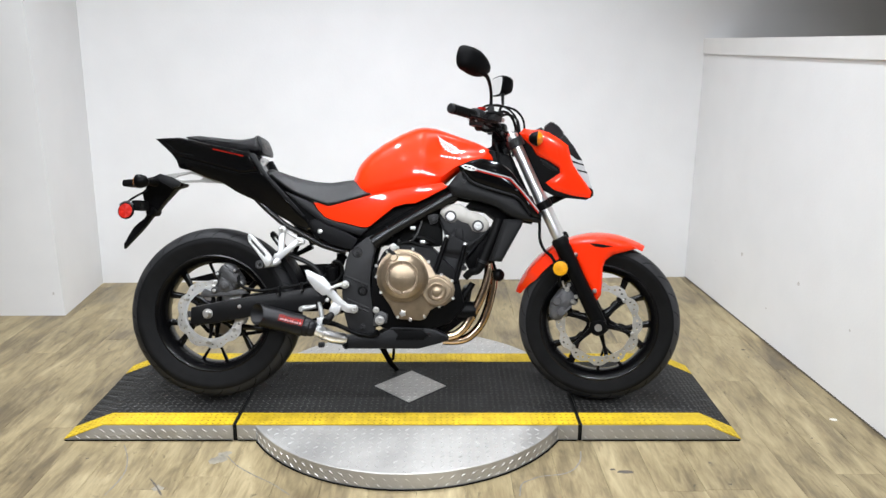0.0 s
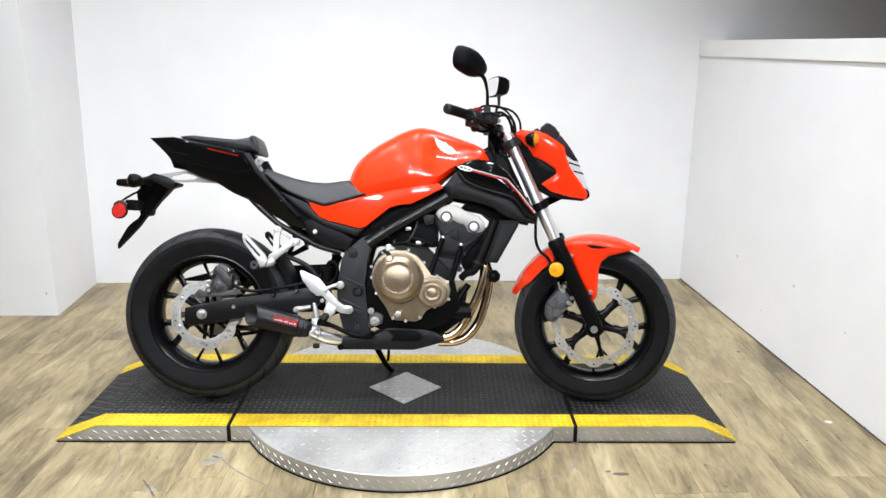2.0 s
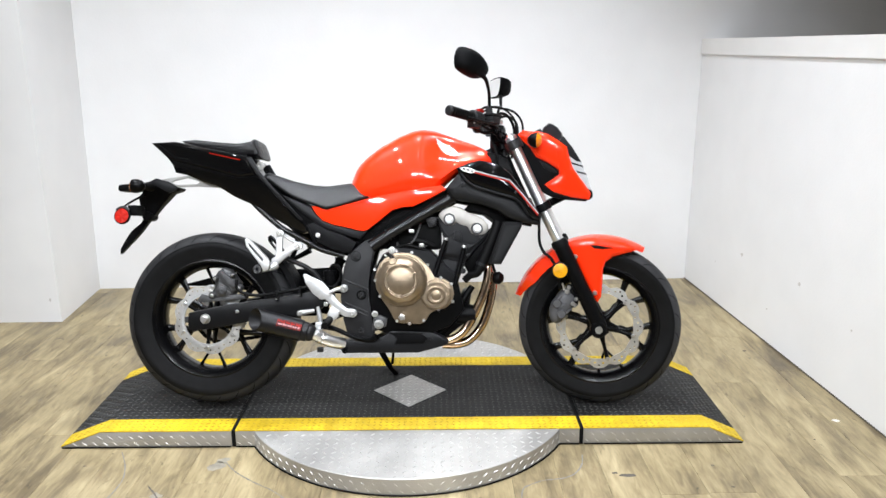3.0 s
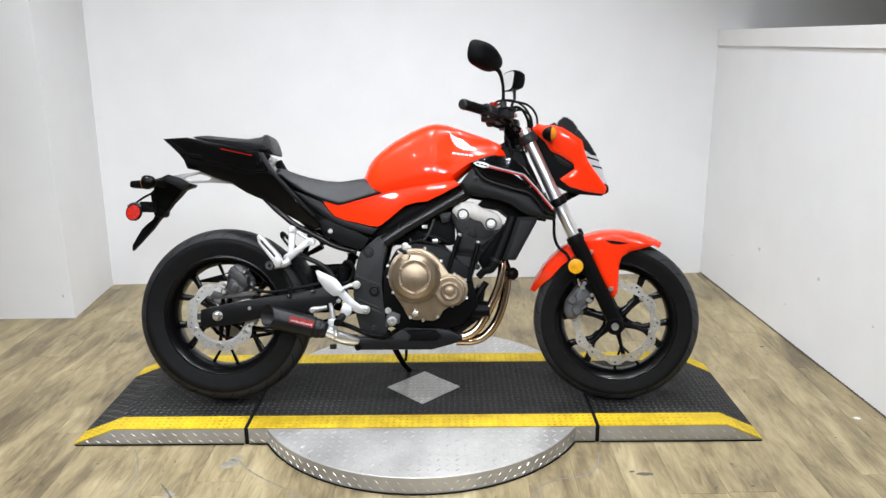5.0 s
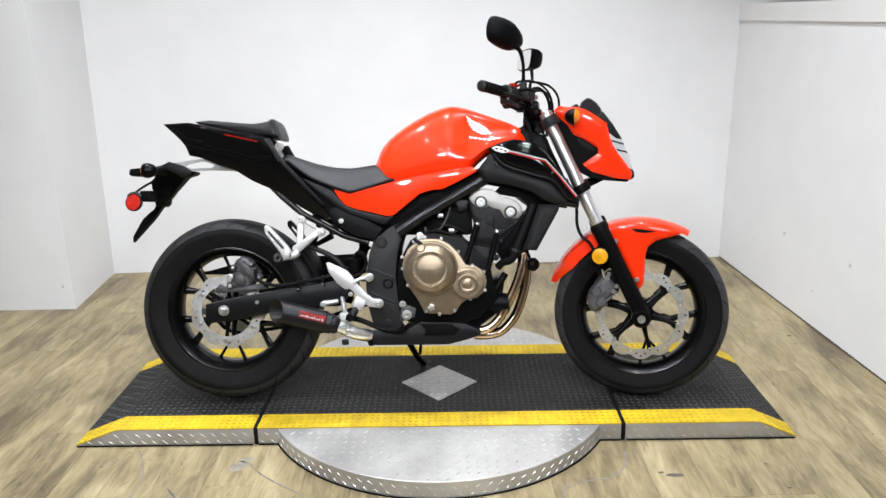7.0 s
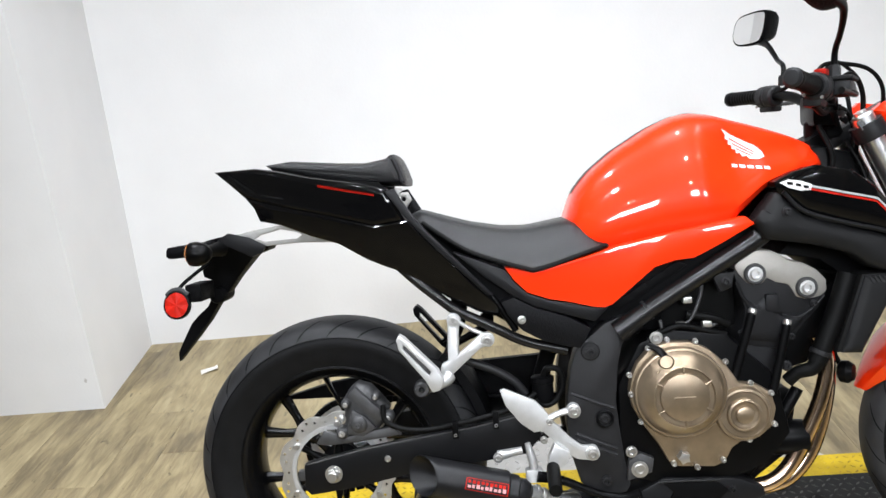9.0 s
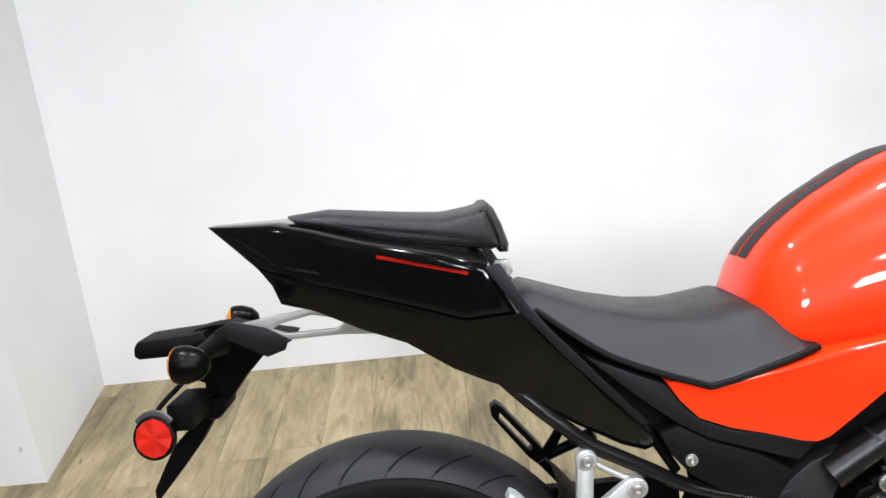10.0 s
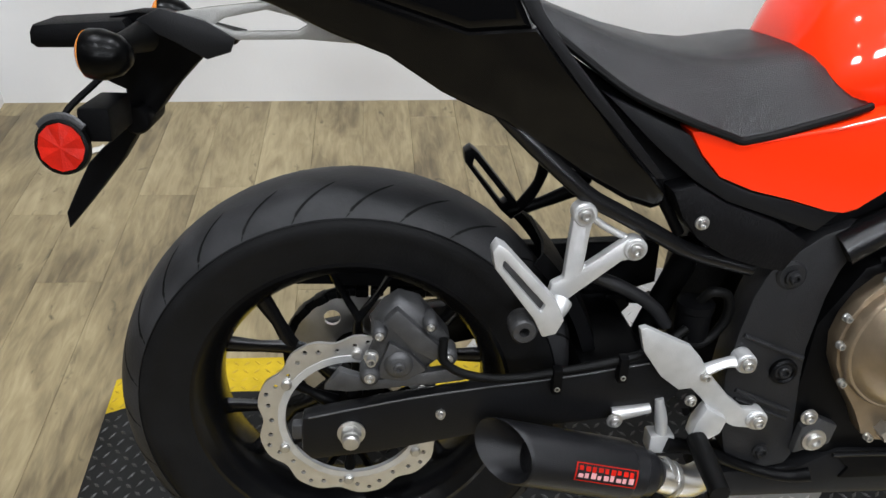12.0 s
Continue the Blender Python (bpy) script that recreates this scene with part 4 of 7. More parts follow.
for k in range(4):
    x, z = 0.592 + 0.034 * k, 0.640 + 0.0195 * k
    part("frame_fin", prism([(x, z), (x + 0.030, z + 0.020), (x + 0.052, z + 0.012), (x + 0.016, z - 0.012)], -0.118, -0.090, 0.002), M_PLAST, bike)

part("undertray", shell([(0.130, 0.820), (0.200, 0.835), (0.300, 0.770), (0.400, 0.710), (0.520, 0.690), (0.520, 0.610), (0.440, 0.622), (0.350, 0.648), (0.270, 0.695), (0.180, 0.752)], lambda x: 0.106), M_PLAST, bike, "black plastic tray under the seat")

# ---- tail tidy, lamps and frame ----
arm = [(-0.203, 0.826), (-0.140, 0.836), (-0.079, 0.843), (-0.030, 0.835), (0.032, 0.812), (0.060, 0.800), (0.040, 0.799), (-0.044, 0.804), (-0.115, 0.802), (-0.160, 0.812)]
slot = [(-0.140, 0.818), (-0.128, 0.825), (-0.083, 0.834), (-0.052, 0.827), (-0.038, 0.820), (-0.050, 0.813), (-0.120, 0.811)]
for sd in (-1,):
    part("tidy_bracket", prism(arm, sd * 0.036, sd * 0.043, 0.0012, [slot]), M_TIDY, bike, "raw alloy tail bracket with a long slot")
blade = [(-0.262, 0.820), (-0.230, 0.826), (-0.205, 0.826), (-0.155, 0.811), (-0.118, 0.801), (-0.124, 0.792), (-0.156, 0.783), (-0.180, 0.762), (-0.206, 0.736), (-0.229, 0.708), (-0.258, 0.680), (-0.281, 0.644), (-0.312, 0.606), (-0.352, 0.560), (-0.354, 0.580), (-0.338, 0.612), (-0.322, 0.642), (-0.304, 0.660), (-0.284, 0.676), (-0.268, 0.704), (-0.266, 0.733), (-0.286, 0.742), (-0.288, 0.772), (-0.270, 0.786)]
bm = shell(blade, bridge((-0.36, -0.30, -0.22, -0.12), (0.012, 0.016, 0.020, 0.034)), ((-1, 0.006), (-0.95, 0.001), (-0.8, 0), (0.8, 0), (0.95, 0.001), (1, 0.006)))
bend = bridge((0.550, 0.600, 0.680, 0.760, 0.800, 0.830), (0.012, 0.022, 0.042, 0.040, 0.015, 0.0))
for v in bm.verts:
    v.co.y += bend(v.co.z)
tidy = part("rear_fender", bm, M_PLAST, bike, "black textured plastic number plate hanger")
part("plate_lamp", at(shell([(-0.340, 0.806), (-0.336, 0.813), (-0.300, 0.816), (-0.240, 0.820), (-0.232, 0.806), (-0.285, 0.790), (-0.334, 0.789), (-0.341, 0.794)], lambda x: 0.042, ((-1, 0.006), (-0.93, 0.001), (-0.8, 0), (0.8, 0), (0.93, 0.001), (1, 0.006))), Matrix.Identity(4)), M_PLAST, tidy, "flat black plate lamp housing")
part("hanger_plate", prism([(-0.222, 0.822), (-0.196, 0.834), (-0.150, 0.822), (-0.118, 0.804), (-0.124, 0.790), (-0.150, 0.782), (-0.180, 0.798), (-0.210, 0.812)], -0.0435, -0.0495, 0.0012), M_GPLAST, tidy, "dark grey plate over the bracket")
for sd in (-1, 1):
    pod = part("turn_signal", at(lathe([(0, -0.036), (0.010, -0.034), (0.019, -0.024), (0.024, -0.008), (0.024, 0.004), (0.0228, 0.008), (0, 0.008)], 28), aim((-0.238, sd * 0.137, 0.801), (-0.97, sd * -0.16, 0.0)) ), M_POD, bike, "black turn signal pod with an amber lens")
    part("amber_lens", at(lathe([(0, 0.018), (0.010, 0.0170), (0.018, 0.0130), (0.0228, 0.0085), (0.022, 0.0075), (0, 0.0075)], 28), aim((-0.238, sd * 0.137, 0.801), (-0.97, sd * -0.16, 0.0))), M_POD_AMBER, pod)
    part("signal_stalk", sweep([(-0.231, sd * 0.112, 0.801), (-0.224, sd * 0.07, 0.803), (-0.217, sd * 0.040, 0.804)], [0.011, 0.013, 0.017], 12, 4), M_RUBBER, pod)
    if sd > 0:
        continue
    refl = part("side_reflector", at(lathe([(0, 0), (0.0285, 0), (0.0295, 0.002), (0.0295, 0.010), (0.0265, 0.0115), (0.0265, 0.010), (0, 0.010)], 32), aim((-0.298, sd * 0.098, 0.699), (-0.12, sd * 0.97, 0.12))), M_RUBBER, bike, "round red reflector in a black ring")
    bm = bmesh.new()
    mid = bm.verts.new((0, 0.0128, 0))
    rim_points = [bm.verts.new((0.0258 * math.cos(math.pi * i / 6), 0.0122 if i % 2 else 0.0106, 0.0258 * math.sin(math.pi * i / 6))) for i in range(12)]
    foot = [bm.verts.new((v.co.x, 0.0090, v.co.z)) for v in rim_points]
    for i in range(12):
        bm.faces.new((mid, rim_points[i], rim_points[(i + 1) % 12]))
        bm.faces.new((rim_points[i], foot[i], foot[(i + 1) % 12], rim_points[(i + 1) % 12]))
    part("red_lens", at(bm, aim((-0.298, sd * 0.098, 0.699), (-0.12, sd * 0.97, 0.12))), M_REDLENS, refl, "faceted red lens", smooth=False)
    part("reflector_arm", sweep([(-0.297, sd * 0.094, 0.702), (-0.297, sd * 0.094, 0.730), (-0.272, sd * 0.066, 0.756), (-0.250, sd * 0.022, 0.776)], 0.0038, 8, 5), M_PLAST, refl)
    part("reflector_clip", at(sweep([(0.0310 * math.cos(q), 0.006, 0.0310 * math.sin(q)) for q in (0.7, 1.1, 1.57, 2.0, 2.45)], 0.0030, 8, 4, 1.8), aim((-0.298, sd * 0.098, 0.699), (-0.12, sd * 0.97, 0.12))), M_CAST, refl, "grey metal clip over the reflector")
    part("reflector_mount", box(-0.284, -0.094, 0.702, -0.250, -0.012, 0.738, 0.004), M_PLAST, tidy, "square black block beside the reflector")
part("hanger_boss", at(lathe([(0, -0.05), (0.015, -0.05), (0.018, -0.046), (0.018, 0.02), (0, 0.02)], 24), Matrix.Translation((-0.252, 0.050, 0.702))), M_PLAST, tidy)

for sd in (-1, 1):
    part("subframe_rail", sweep([(0.150, sd * 0.100, 0.768), (0.199, sd * 0.116, 0.722), (0.247, sd * 0.122, 0.680), (0.282, sd * 0.122, 0.651), (0.324, sd * 0.120, 0.628), (0.367, sd * 0.117, 0.604), (0.419, sd * 0.111, 0.576), (0.500, sd * 0.111, 0.553)], 0.0105, 14, 6), M_TUBE, bike, "black steel subframe tube")
    if sd < 0:
        part("subframe_strut", sweep([(0.292, -0.095, 0.542), (0.352, -0.098, 0.517), (0.389, -0.098, 0.492), (0.410, -0.096, 0.464)], 0.009, 12, 5), M_GREY, bike)
    part("subframe_brace", sweep([(0.352, sd * 0.100, 0.680), (0.376, sd * 0.108, 0.640), (0.400, sd * 0.110, 0.600)], 0.007, 10, 4), M_BLACK, bike)
    part("main_tube", sweep([(1.030, sd * 0.050, 0.850), (0.960, sd * 0.110, 0.800), (0.888, sd * 0.128, 0.757), (0.768, sd * 0.131, 0.690), (0.667, sd * 0.131, 0.631), (0.600, sd * 0.126, 0.586)], [0.0195, 0.0195, 0.0190, 0.0185, 0.0195, 0.024], 18, 6), M_TUBE, bike, "black diamond frame tube")
    part("tube_collar", at(lathe([(0.0185, -0.004), (0.0212, -0.003), (0.0212, 0.003), (0.0185, 0.004)], 24, closed=True), aim((0.660, sd * 0.129, 0.627), (0.868, 0, 0.497))), M_GREY, bike)
plate = [(0.512, 0.548), (0.522, 0.566), (0.545, 0.582), (0.575, 0.606), (0.612, 0.620), (0.640, 0.618), (0.622, 0.590), (0.606, 0.556), (0.597, 0.520), (0.589, 0.446), (0.592, 0.400), (0.600, 0.325), (0.608, 0.275), (0.600, 0.258), (0.566, 0.252), (0.528, 0.258), (0.508, 0.285), (0.497, 0.325), (0.487, 0.405), (0.493, 0.470), (0.502, 0.520)]
for sd in (-1, 1):
    bm = prism(plate, sd * 0.085, sd * 0.1295, 0.005)
    pivot = part("pivot_plate", bm, M_GREY, bike, "dark grey cast frame pivot plate")
    for a, b in (((0.500, 0.468), (0.586, 0.432)), ((0.505, 0.385), (0.585, 0.350)), ((0.506, 0.372), (0.584, 0.337))):
        part("cast_rib", sweep([(a[0], sd * 0.130, a[1]), ((a[0] + b[0]) / 2, sd * 0.1315, (a[1] + b[1]) / 2), (b[0], sd * 0.130, b[1])], 0.0035, 8, 3), M_GREY, pivot)
    part("mount_lug", at(lathe([(0, 0), (0.019, 0), (0.019, sd * 0.005), (0.016, sd * 0.008), (0, sd * 0.008)], 24), Matrix.Translation((0.543, sd * 0.126, 0.552))), M_GREY, pivot)
    part("recess_ring", at(lathe([(0.012, 0), (0.018, 0), (0.018, sd * 0.006), (0.015, sd * 0.008), (0.012, sd * 0.006)], 24, closed=True), Matrix.Translation((0.563, sd * 0.129, 0.414))), M_BLACK, pivot)
bolt("frame_bolt", 0.543, -0.136, 0.552, 0.008, bike, M_GREY)
bolt("frame_bolt", 0.563, -0.131, 0.414, 0.009, bike, M_GREY)
bolt("frame_bolt", 0.560, -0.130, 0.284, 0.009, bike, M_GREY)

# ---- swing arm, chain, rear brake ----
swing = [(-0.058, 0.352), (-0.020, 0.360), (0.074, 0.378), (0.180, 0.394), (0.280, 0.407), (0.392, 0.427), (0.430, 0.420), (0.436, 0.384), (0.404, 0.348), (0.278, 0.333), (0.190, 0.326), (0.134, 0.314), (0.040, 0.296), (-0.048, 0.286), (-0.060, 0.300)]
for sd in (-1, 1):
    arm_part = part("swing_arm", prism(swing, sd * 0.102, sd * 0.1265, 0.005), M_ARM, bike, "black box-section swing arm")
    # a paler bead paints the highlight along the arm's top edge
    part("arm_seam", sweep([(-0.050, sd * 0.1255, 0.352), (0.074, sd * 0.1255, 0.378), (0.180, sd * 0.1255, 0.394), (0.280, sd * 0.1255, 0.407), (0.385, sd * 0.1255, 0.4255)], 0.0014, 6, 4), M_CAST, arm_part)
    axle = part("axle_nut", at(joined(prism(circle(0, 0, 0.0140, 6, 0.3), sd * 0.1285, sd * 0.143, 0.0015), lathe([(0.016, sd * 0.128), (0.018, sd * 0.128), (0.018, sd * 0.1305), (0.012, sd * 0.1305)], 24), lathe([(0.011, sd * 0.143), (0.011, sd * 0.150), (0.009, sd * 0.152), (0, sd * 0.152)], 20)), Matrix.Translation((0.004, 0, 0.330))), M_BOLT, bike, "zinc axle nut")
    part("chain_adjuster", box(-0.072, sd * 0.106, 0.316, -0.056, sd * 0.122, 0.338, 0.003), M_CAST, bike)
part("swing_bridge", box(0.300, -0.102, 0.335, 0.400, 0.102, 0.415, 0.012), M_BLACK, bike)
bolt("arm_bolt", 0.118, -0.1275, 0.356, 0.005, bike, M_BOLT)
teeth = []
for i in range(84):
    a = 2 * math.pi * i / 84
    teeth.append(((0.101 if i % 2 else 0.095) * math.cos(a), (0.101 if i % 2 else 0.095) * math.sin(a)))
holes = [circle(0, 0, 0.035, 24)] + [circle(0.068 * math.cos(a), 0.068 * math.sin(a), 0.013, 12) for a in [math.pi / 3 * k for k in range(6)]]
part("sprocket", at(prism(teeth, 0.078, 0.084, 0, holes), Matrix.Translation(AX_R)), M_STEEL, bike, "steel rear sprocket", smooth=False)
bm = bmesh.new()
path = [AX_R + Vector((0.103 * math.cos(a), 0.081, 0.103 * math.sin(a))) for a in [radians(84 + 12 * k) for k in range(17)]]
path = [Vector((0.50, 0.081, 0.408))] + [Vector((0.25, 0.081, 0.421))] + path + [Vector((0.25, 0.081, 0.258)), Vector((0.50, 0.081, 0.330))]
dense = smooth_path(path, 14)
run, spots = 0.0, []
for a, b in zip(dense, dense[1:]):
    run += (b - a).length
    if run > 0.0159:
        run = 0.0
        spots.append((b, (b - a).normalized()))
for k, (q, d) in enumerate(spots):
    wd = 0.011 if k % 2 else 0.007
    link = box(-0.0098, -wd, -0.0068, 0.0098, wd, 0.0068, 0.003)
    link.transform(Matrix.Translation(q) @ Vector(d).to_track_quat("X", "Z").to_matrix().to_4x4())
    bm = joined(bm, link)
tagged(part("chain", bm, M_BLACK, bike, "dark oiled roller chain"), kind="stuff")
part("chain_guard", shell([(-0.165, 0.436), (-0.033, 0.469), (0.143, 0.495), (0.300, 0.498), (0.462, 0.505), (0.464, 0.434), (0.396, 0.412), (0.238, 0.416), (0.120, 0.424), (-0.033, 0.434)], lambda x: 0.012, ((-1, 0.002), (-0.8, 0), (0.8, 0), (1, 0.002)), 0.098), M_PLAST, bike, "black plastic chain guard")
rings = []
for k in range(15):
    a = radians(4 + 40 * k / 14)
    c, s = math.cos(a), math.sin(a)
    rings.append([(AX_R.x + r * c, y, AX_R.z + r * s) for y, r in ((-0.082, 0.318), (-0.074, 0.336), (-0.04, 0.343), (0.04, 0.343), (0.074, 0.336), (0.082, 0.318), (0.078, 0.318), (0.07, 0.332), (0.04, 0.339), (-0.04, 0.339), (-0.07, 0.332), (-0.078, 0.318))])
part("rear_hugger", loft(rings), M_PLAST, bike, "black plastic inner mudguard")
part("airbox", box(0.490, -0.085, 0.575, 0.700, 0.085, 0.730, 0.02), M_PLAST, bike, "black air cleaner box")
part("shock", at(lathe([(0, 0), (0.022, 0), (0.024, 0.02), (0.018, 0.03), (0.018, 0.20), (0.024, 0.21), (0, 0.22)], 20, axis="Z"), pose(0.40, 0, 0.34, 0, 20, 0)), M_BLACK, bike)

cal = [(0.030, 0.396), (0.022, 0.420), (0.034, 0.452), (0.030, 0.476), (0.046, 0.500), (0.064, 0.512), (0.090, 0.504), (0.108, 0.482), (0.128, 0.456), (0.118, 0.430), (0.100, 0.412), (0.072, 0.398)]
caliper = part("rear_caliper", pillow(cal, -0.078, -0.108, 0.010, 0.012), M_CAST, bike, "grey cast rear brake caliper")
part("caliper_bridge", prism([(0.046, 0.492), (0.062, 0.508), (0.100, 0.470), (0.122, 0.448), (0.108, 0.434), (0.080, 0.452)], -0.128, -0.112, 0.004), M_CAST, caliper)
part("caliper_bridge", prism([(0.034, 0.410), (0.052, 0.462), (0.078, 0.446), (0.100, 0.420), (0.070, 0.404)], -0.126, -0.110, 0.005), M_CAST, caliper)
for x, z, r in ((0.028, 0.414, 0.013), (0.102, 0.486, 0.009), (0.124, 0.440, 0.013), (0.064, 0.430, 0.019), (0.040, 0.474, 0.010)):
    part("caliper_boss", at(lathe([(0, -0.010), (r * 0.65, -0.010), (r * 0.9, -0.007), (r, -0.002), (r, 0.02), (0, 0.02)], 20), Matrix.Translation((x, -0.122, z))), M_CAST, caliper)
    bolt("caliper_bolt", x, -0.131, z, r * 0.40, caliper, M_BOLT if r < 0.014 else M_CAST, depth=0.006)
part("caliper_bracket", prism([(-0.030, 0.392), (0.0, 0.388), (0.10, 0.396), (0.150, 0.402), (0.128, 0.420), (0.03, 0.404), (-0.01, 0.420)], -0.122, -0.108, 0.003), M_CAST, caliper)
bolt("bleed_nipple", 0.030, -0.126, 0.444, 0.007, caliper, M_BOLT, depth=0.018)
decal("caliper_bar", [(0.052, 0.455), (0.084, 0.440), (0.080, 0.432), (0.048, 0.447)], caliper, M_SILVER, caliper, "worn pale lettering bar", cuts=1)
part("brake_hose", sweep([(0.118, -0.132, 0.470), (0.120, -0.136, 0.440), (0.150, -0.138, 0.421), (0.200, -0.137, 0.414), (0.259, -0.136, 0.421), (0.350, -0.134, 0.438), (0.400, -0.122, 0.452), (0.430, -0.115, 0.470)], 0.0058, 10, 8), M_RUBBER, bike, "black rubber brake hose")
for x, z in ((0.262, 0.418), (0.345, 0.433)):
    part("hose_clip", box(x - 0.006, -0.146, z - 0.024, x + 0.006, -0.131, z + 0.012, 0.002), M_BLACK, bike)
    bolt("clip_bolt", x, -0.142, z - 0.016, 0.004, bike, M_BOLT, depth=0.005)
part("brake_reservoir", at(lathe([(0, -0.02), (0.020, -0.02), (0.022, -0.016), (0.022, 0.018), (0.024, 0.020), (0.024, 0.030), (0.010, 0.034), (0, 0.034)], 24, axis="Z"), Matrix.Translation((0.446, -0.095, 0.468))), M_PLAST, bike, "black rear brake reservoir")
part("reservoir_hose", sweep([(0.448, -0.100, 0.500), (0.458, -0.108, 0.518), (0.480, -0.108, 0.512), (0.486, -0.104, 0.480), (0.470, -0.104, 0.450), (0.448, -0.108, 0.442), (0.430, -0.108, 0.455)], 0.0065, 10, 7), M_RUBBER, bike)

# ---- footrests ----
web = [(0.262, 0.640), (0.276, 0.646), (0.288, 0.638), (0.284, 0.612), (0.281, 0.566), (0.330, 0.604), (0.344, 0.604), (0.352, 0.592), (0.348, 0.578), (0.326, 0.574), (0.252, 0.512), (0.240, 0.524), (0.244, 0.545), (0.258, 0.552), (0.260, 0.600)]
hanger = part("pillion_hanger", prism(web, -0.135, -0.121, 0.004), M_SILVER, bike, "silver cast pillion footrest hanger")
part("hanger_tie", sweep([(0.284, -0.124, 0.628), (0.308, -0.124, 0.612), (0.336, -0.124, 0.598)], 0.0045, 10, 4), M_SILVER, hanger)
for x, z in ((0.275, 0.634), (0.340, 0.590)):
    part("hanger_boss", at(lathe([(0, -0.007), (0.0125, -0.007), (0.0142, -0.005), (0.0142, 0.012), (0, 0.012)], 24), Matrix.Translation((x, -0.131, z))), M_SILVER, hanger)
    bolt("hanger_bolt", x, -0.1382, z, 0.0075, hanger, M_BOLT)
    part("hanger_boss", at(lathe([(0, -0.012), (0.013, -0.012), (0.0165, -0.008), (0.0165, 0.012), (0, 0.012)], 24), Matrix.Translation((x, 0.127, z))), M_BLACK, hanger)
peg = [(0.162, 0.610), (0.168, 0.620), (0.178, 0.614), (0.240, 0.546), (0.250, 0.524), (0.242, 0.506), (0.226, 0.502), (0.214, 0.526), (0.166, 0.590)]
part("pillion_peg", prism(peg, -0.186, -0.162, 0.003, [[(0.176, 0.600), (0.226, 0.544), (0.222, 0.536), (0.174, 0.592)]]), M_SILVER, hanger, "folded silver pillion peg")
part("peg_tread", prism([(0.175, 0.601), (0.227, 0.545), (0.222, 0.534), (0.173, 0.591)], -0.180, -0.165, 0.002), M_CAST, hanger)
part("peg_spring", at(lathe([(0.006, -0.016), (0.013, -0.016), (0.0160, -0.012), (0.0160, 0.014), (0.006, 0.014)], 20, closed=True), Matrix.Translation((0.205, -0.170, 0.509))), M_CAST, hanger)
part("peg_pivot", sweep([(0.210, -0.164, 0.508), (0.228, -0.158, 0.509), (0.250, -0.144, 0.514), (0.258, -0.134, 0.522)], [0.012, 0.010, 0.012, 0.014], 12, 4), M_SILVER, hanger)
left = part("pillion_peg", prism([(0.166, 0.622), (0.176, 0.630), (0.188, 0.620), (0.250, 0.544), (0.254, 0.526), (0.244, 0.514), (0.226, 0.530), (0.168, 0.606)], 0.142, 0.170, 0.003, [[(0.182, 0.612), (0.236, 0.546), (0.228, 0.540), (0.180, 0.600)]]), M_BLACK, bike, "folded black pillion peg")
part("hanger_arm", sweep([(0.240, 0.150, 0.524), (0.286, 0.140, 0.544), (0.336, 0.130, 0.570)], [0.011, 0.009, 0.012], 12, 4), M_BLACK, left)
part("hanger_arm", sweep([(0.258, 0.146, 0.536), (0.280, 0.136, 0.580), (0.288, 0.128, 0.632)], [0.010, 0.008, 0.011], 12, 4), M_BLACK, left)
heel = [(0.357, 0.488), (0.366, 0.490), (0.426, 0.462), (0.442, 0.444), (0.458, 0.420), (0.490, 0.384), (0.512, 0.366), (0.534, 0.364), (0.546, 0.350), (0.536, 0.334), (0.505, 0.338), (0.478, 0.352), (0.452, 0.384), (0.436, 0.400), (0.420, 0.398), (0.394, 0.418), (0.366, 0.456)]
rest = part("rider_footrest", prism(heel, -0.136, -0.1465, 0.002), M_SILVER, bike, "silver cast rider footrest bracket with a heel plate")
part("bracket_arm", sweep([(0.452, -0.141, 0.424), (0.476, -0.141, 0.434), (0.501, -0.141, 0.437)], [0.010, 0.0085, 0.011], 12, 4, 0.7), M_SILVER, rest)
for x, z, r in ((0.501, 0.437, 0.015), (0.533, 0.349, 0.0155)):
    part("bracket_boss", at(lathe([(0, -0.009), (r * 0.80, -0.009), (r * 0.92, -0.007), (r * 0.92, 0.012), (0, 0.012)], 24), Matrix.Translation((x, -0.142, z))), M_SILVER, rest)
    bolt("bracket_bolt", x, -0.1512, z, 0.0085, rest, M_BOLT)
for x, z in ((0.452, 0.418), (0.438, 0.382)):
    bolt("plate_bolt", x, -0.146, z, 0.006, rest, M_BOLT)
part("peg_mount", prism([(0.458, 0.376), (0.488, 0.358), (0.482, 0.336), (0.462, 0.322), (0.442, 0.330), (0.446, 0.352)], -0.158, -0.136, 0.004), M_SILVER, rest)
part("rider_peg", sweep([(0.452, -0.155, 0.328), (0.450, -0.200, 0.322), (0.448, -0.246, 0.316)], [0.013, 0.014, 0.0125], 14, 5), M_RUBBER, rest, "black rubber rider peg")
part("brake_pedal", sweep([(0.420, -0.136, 0.305), (0.470, -0.134, 0.292), (0.540, -0.136, 0.262), (0.590, -0.150, 0.256), (0.620, -0.160, 0.266)], [0.012, 0.009, 0.008, 0.008, 0.010], 10, 5), M_BLACK, bike, "black brake pedal")
part("pedal_link", sweep([(0.344, -0.128, 0.349), (0.394, -0.128, 0.358)], [0.011, 0.007], 10, 3), M_SILVER, bike)
part("pedal_link", sweep([(0.405, -0.126, 0.372), (0.412, -0.128, 0.340), (0.418, -0.130, 0.300)], [0.006, 0.009, 0.007], 10, 4), M_SILVER, bike)
part("pedal_link", box(0.398, -0.138, 0.290, 0.432, -0.112, 0.318, 0.004), M_SILVER, bike)
bolt("link_bolt", 0.344, -0.140, 0.349, 0.008, bike, M_BOLT)
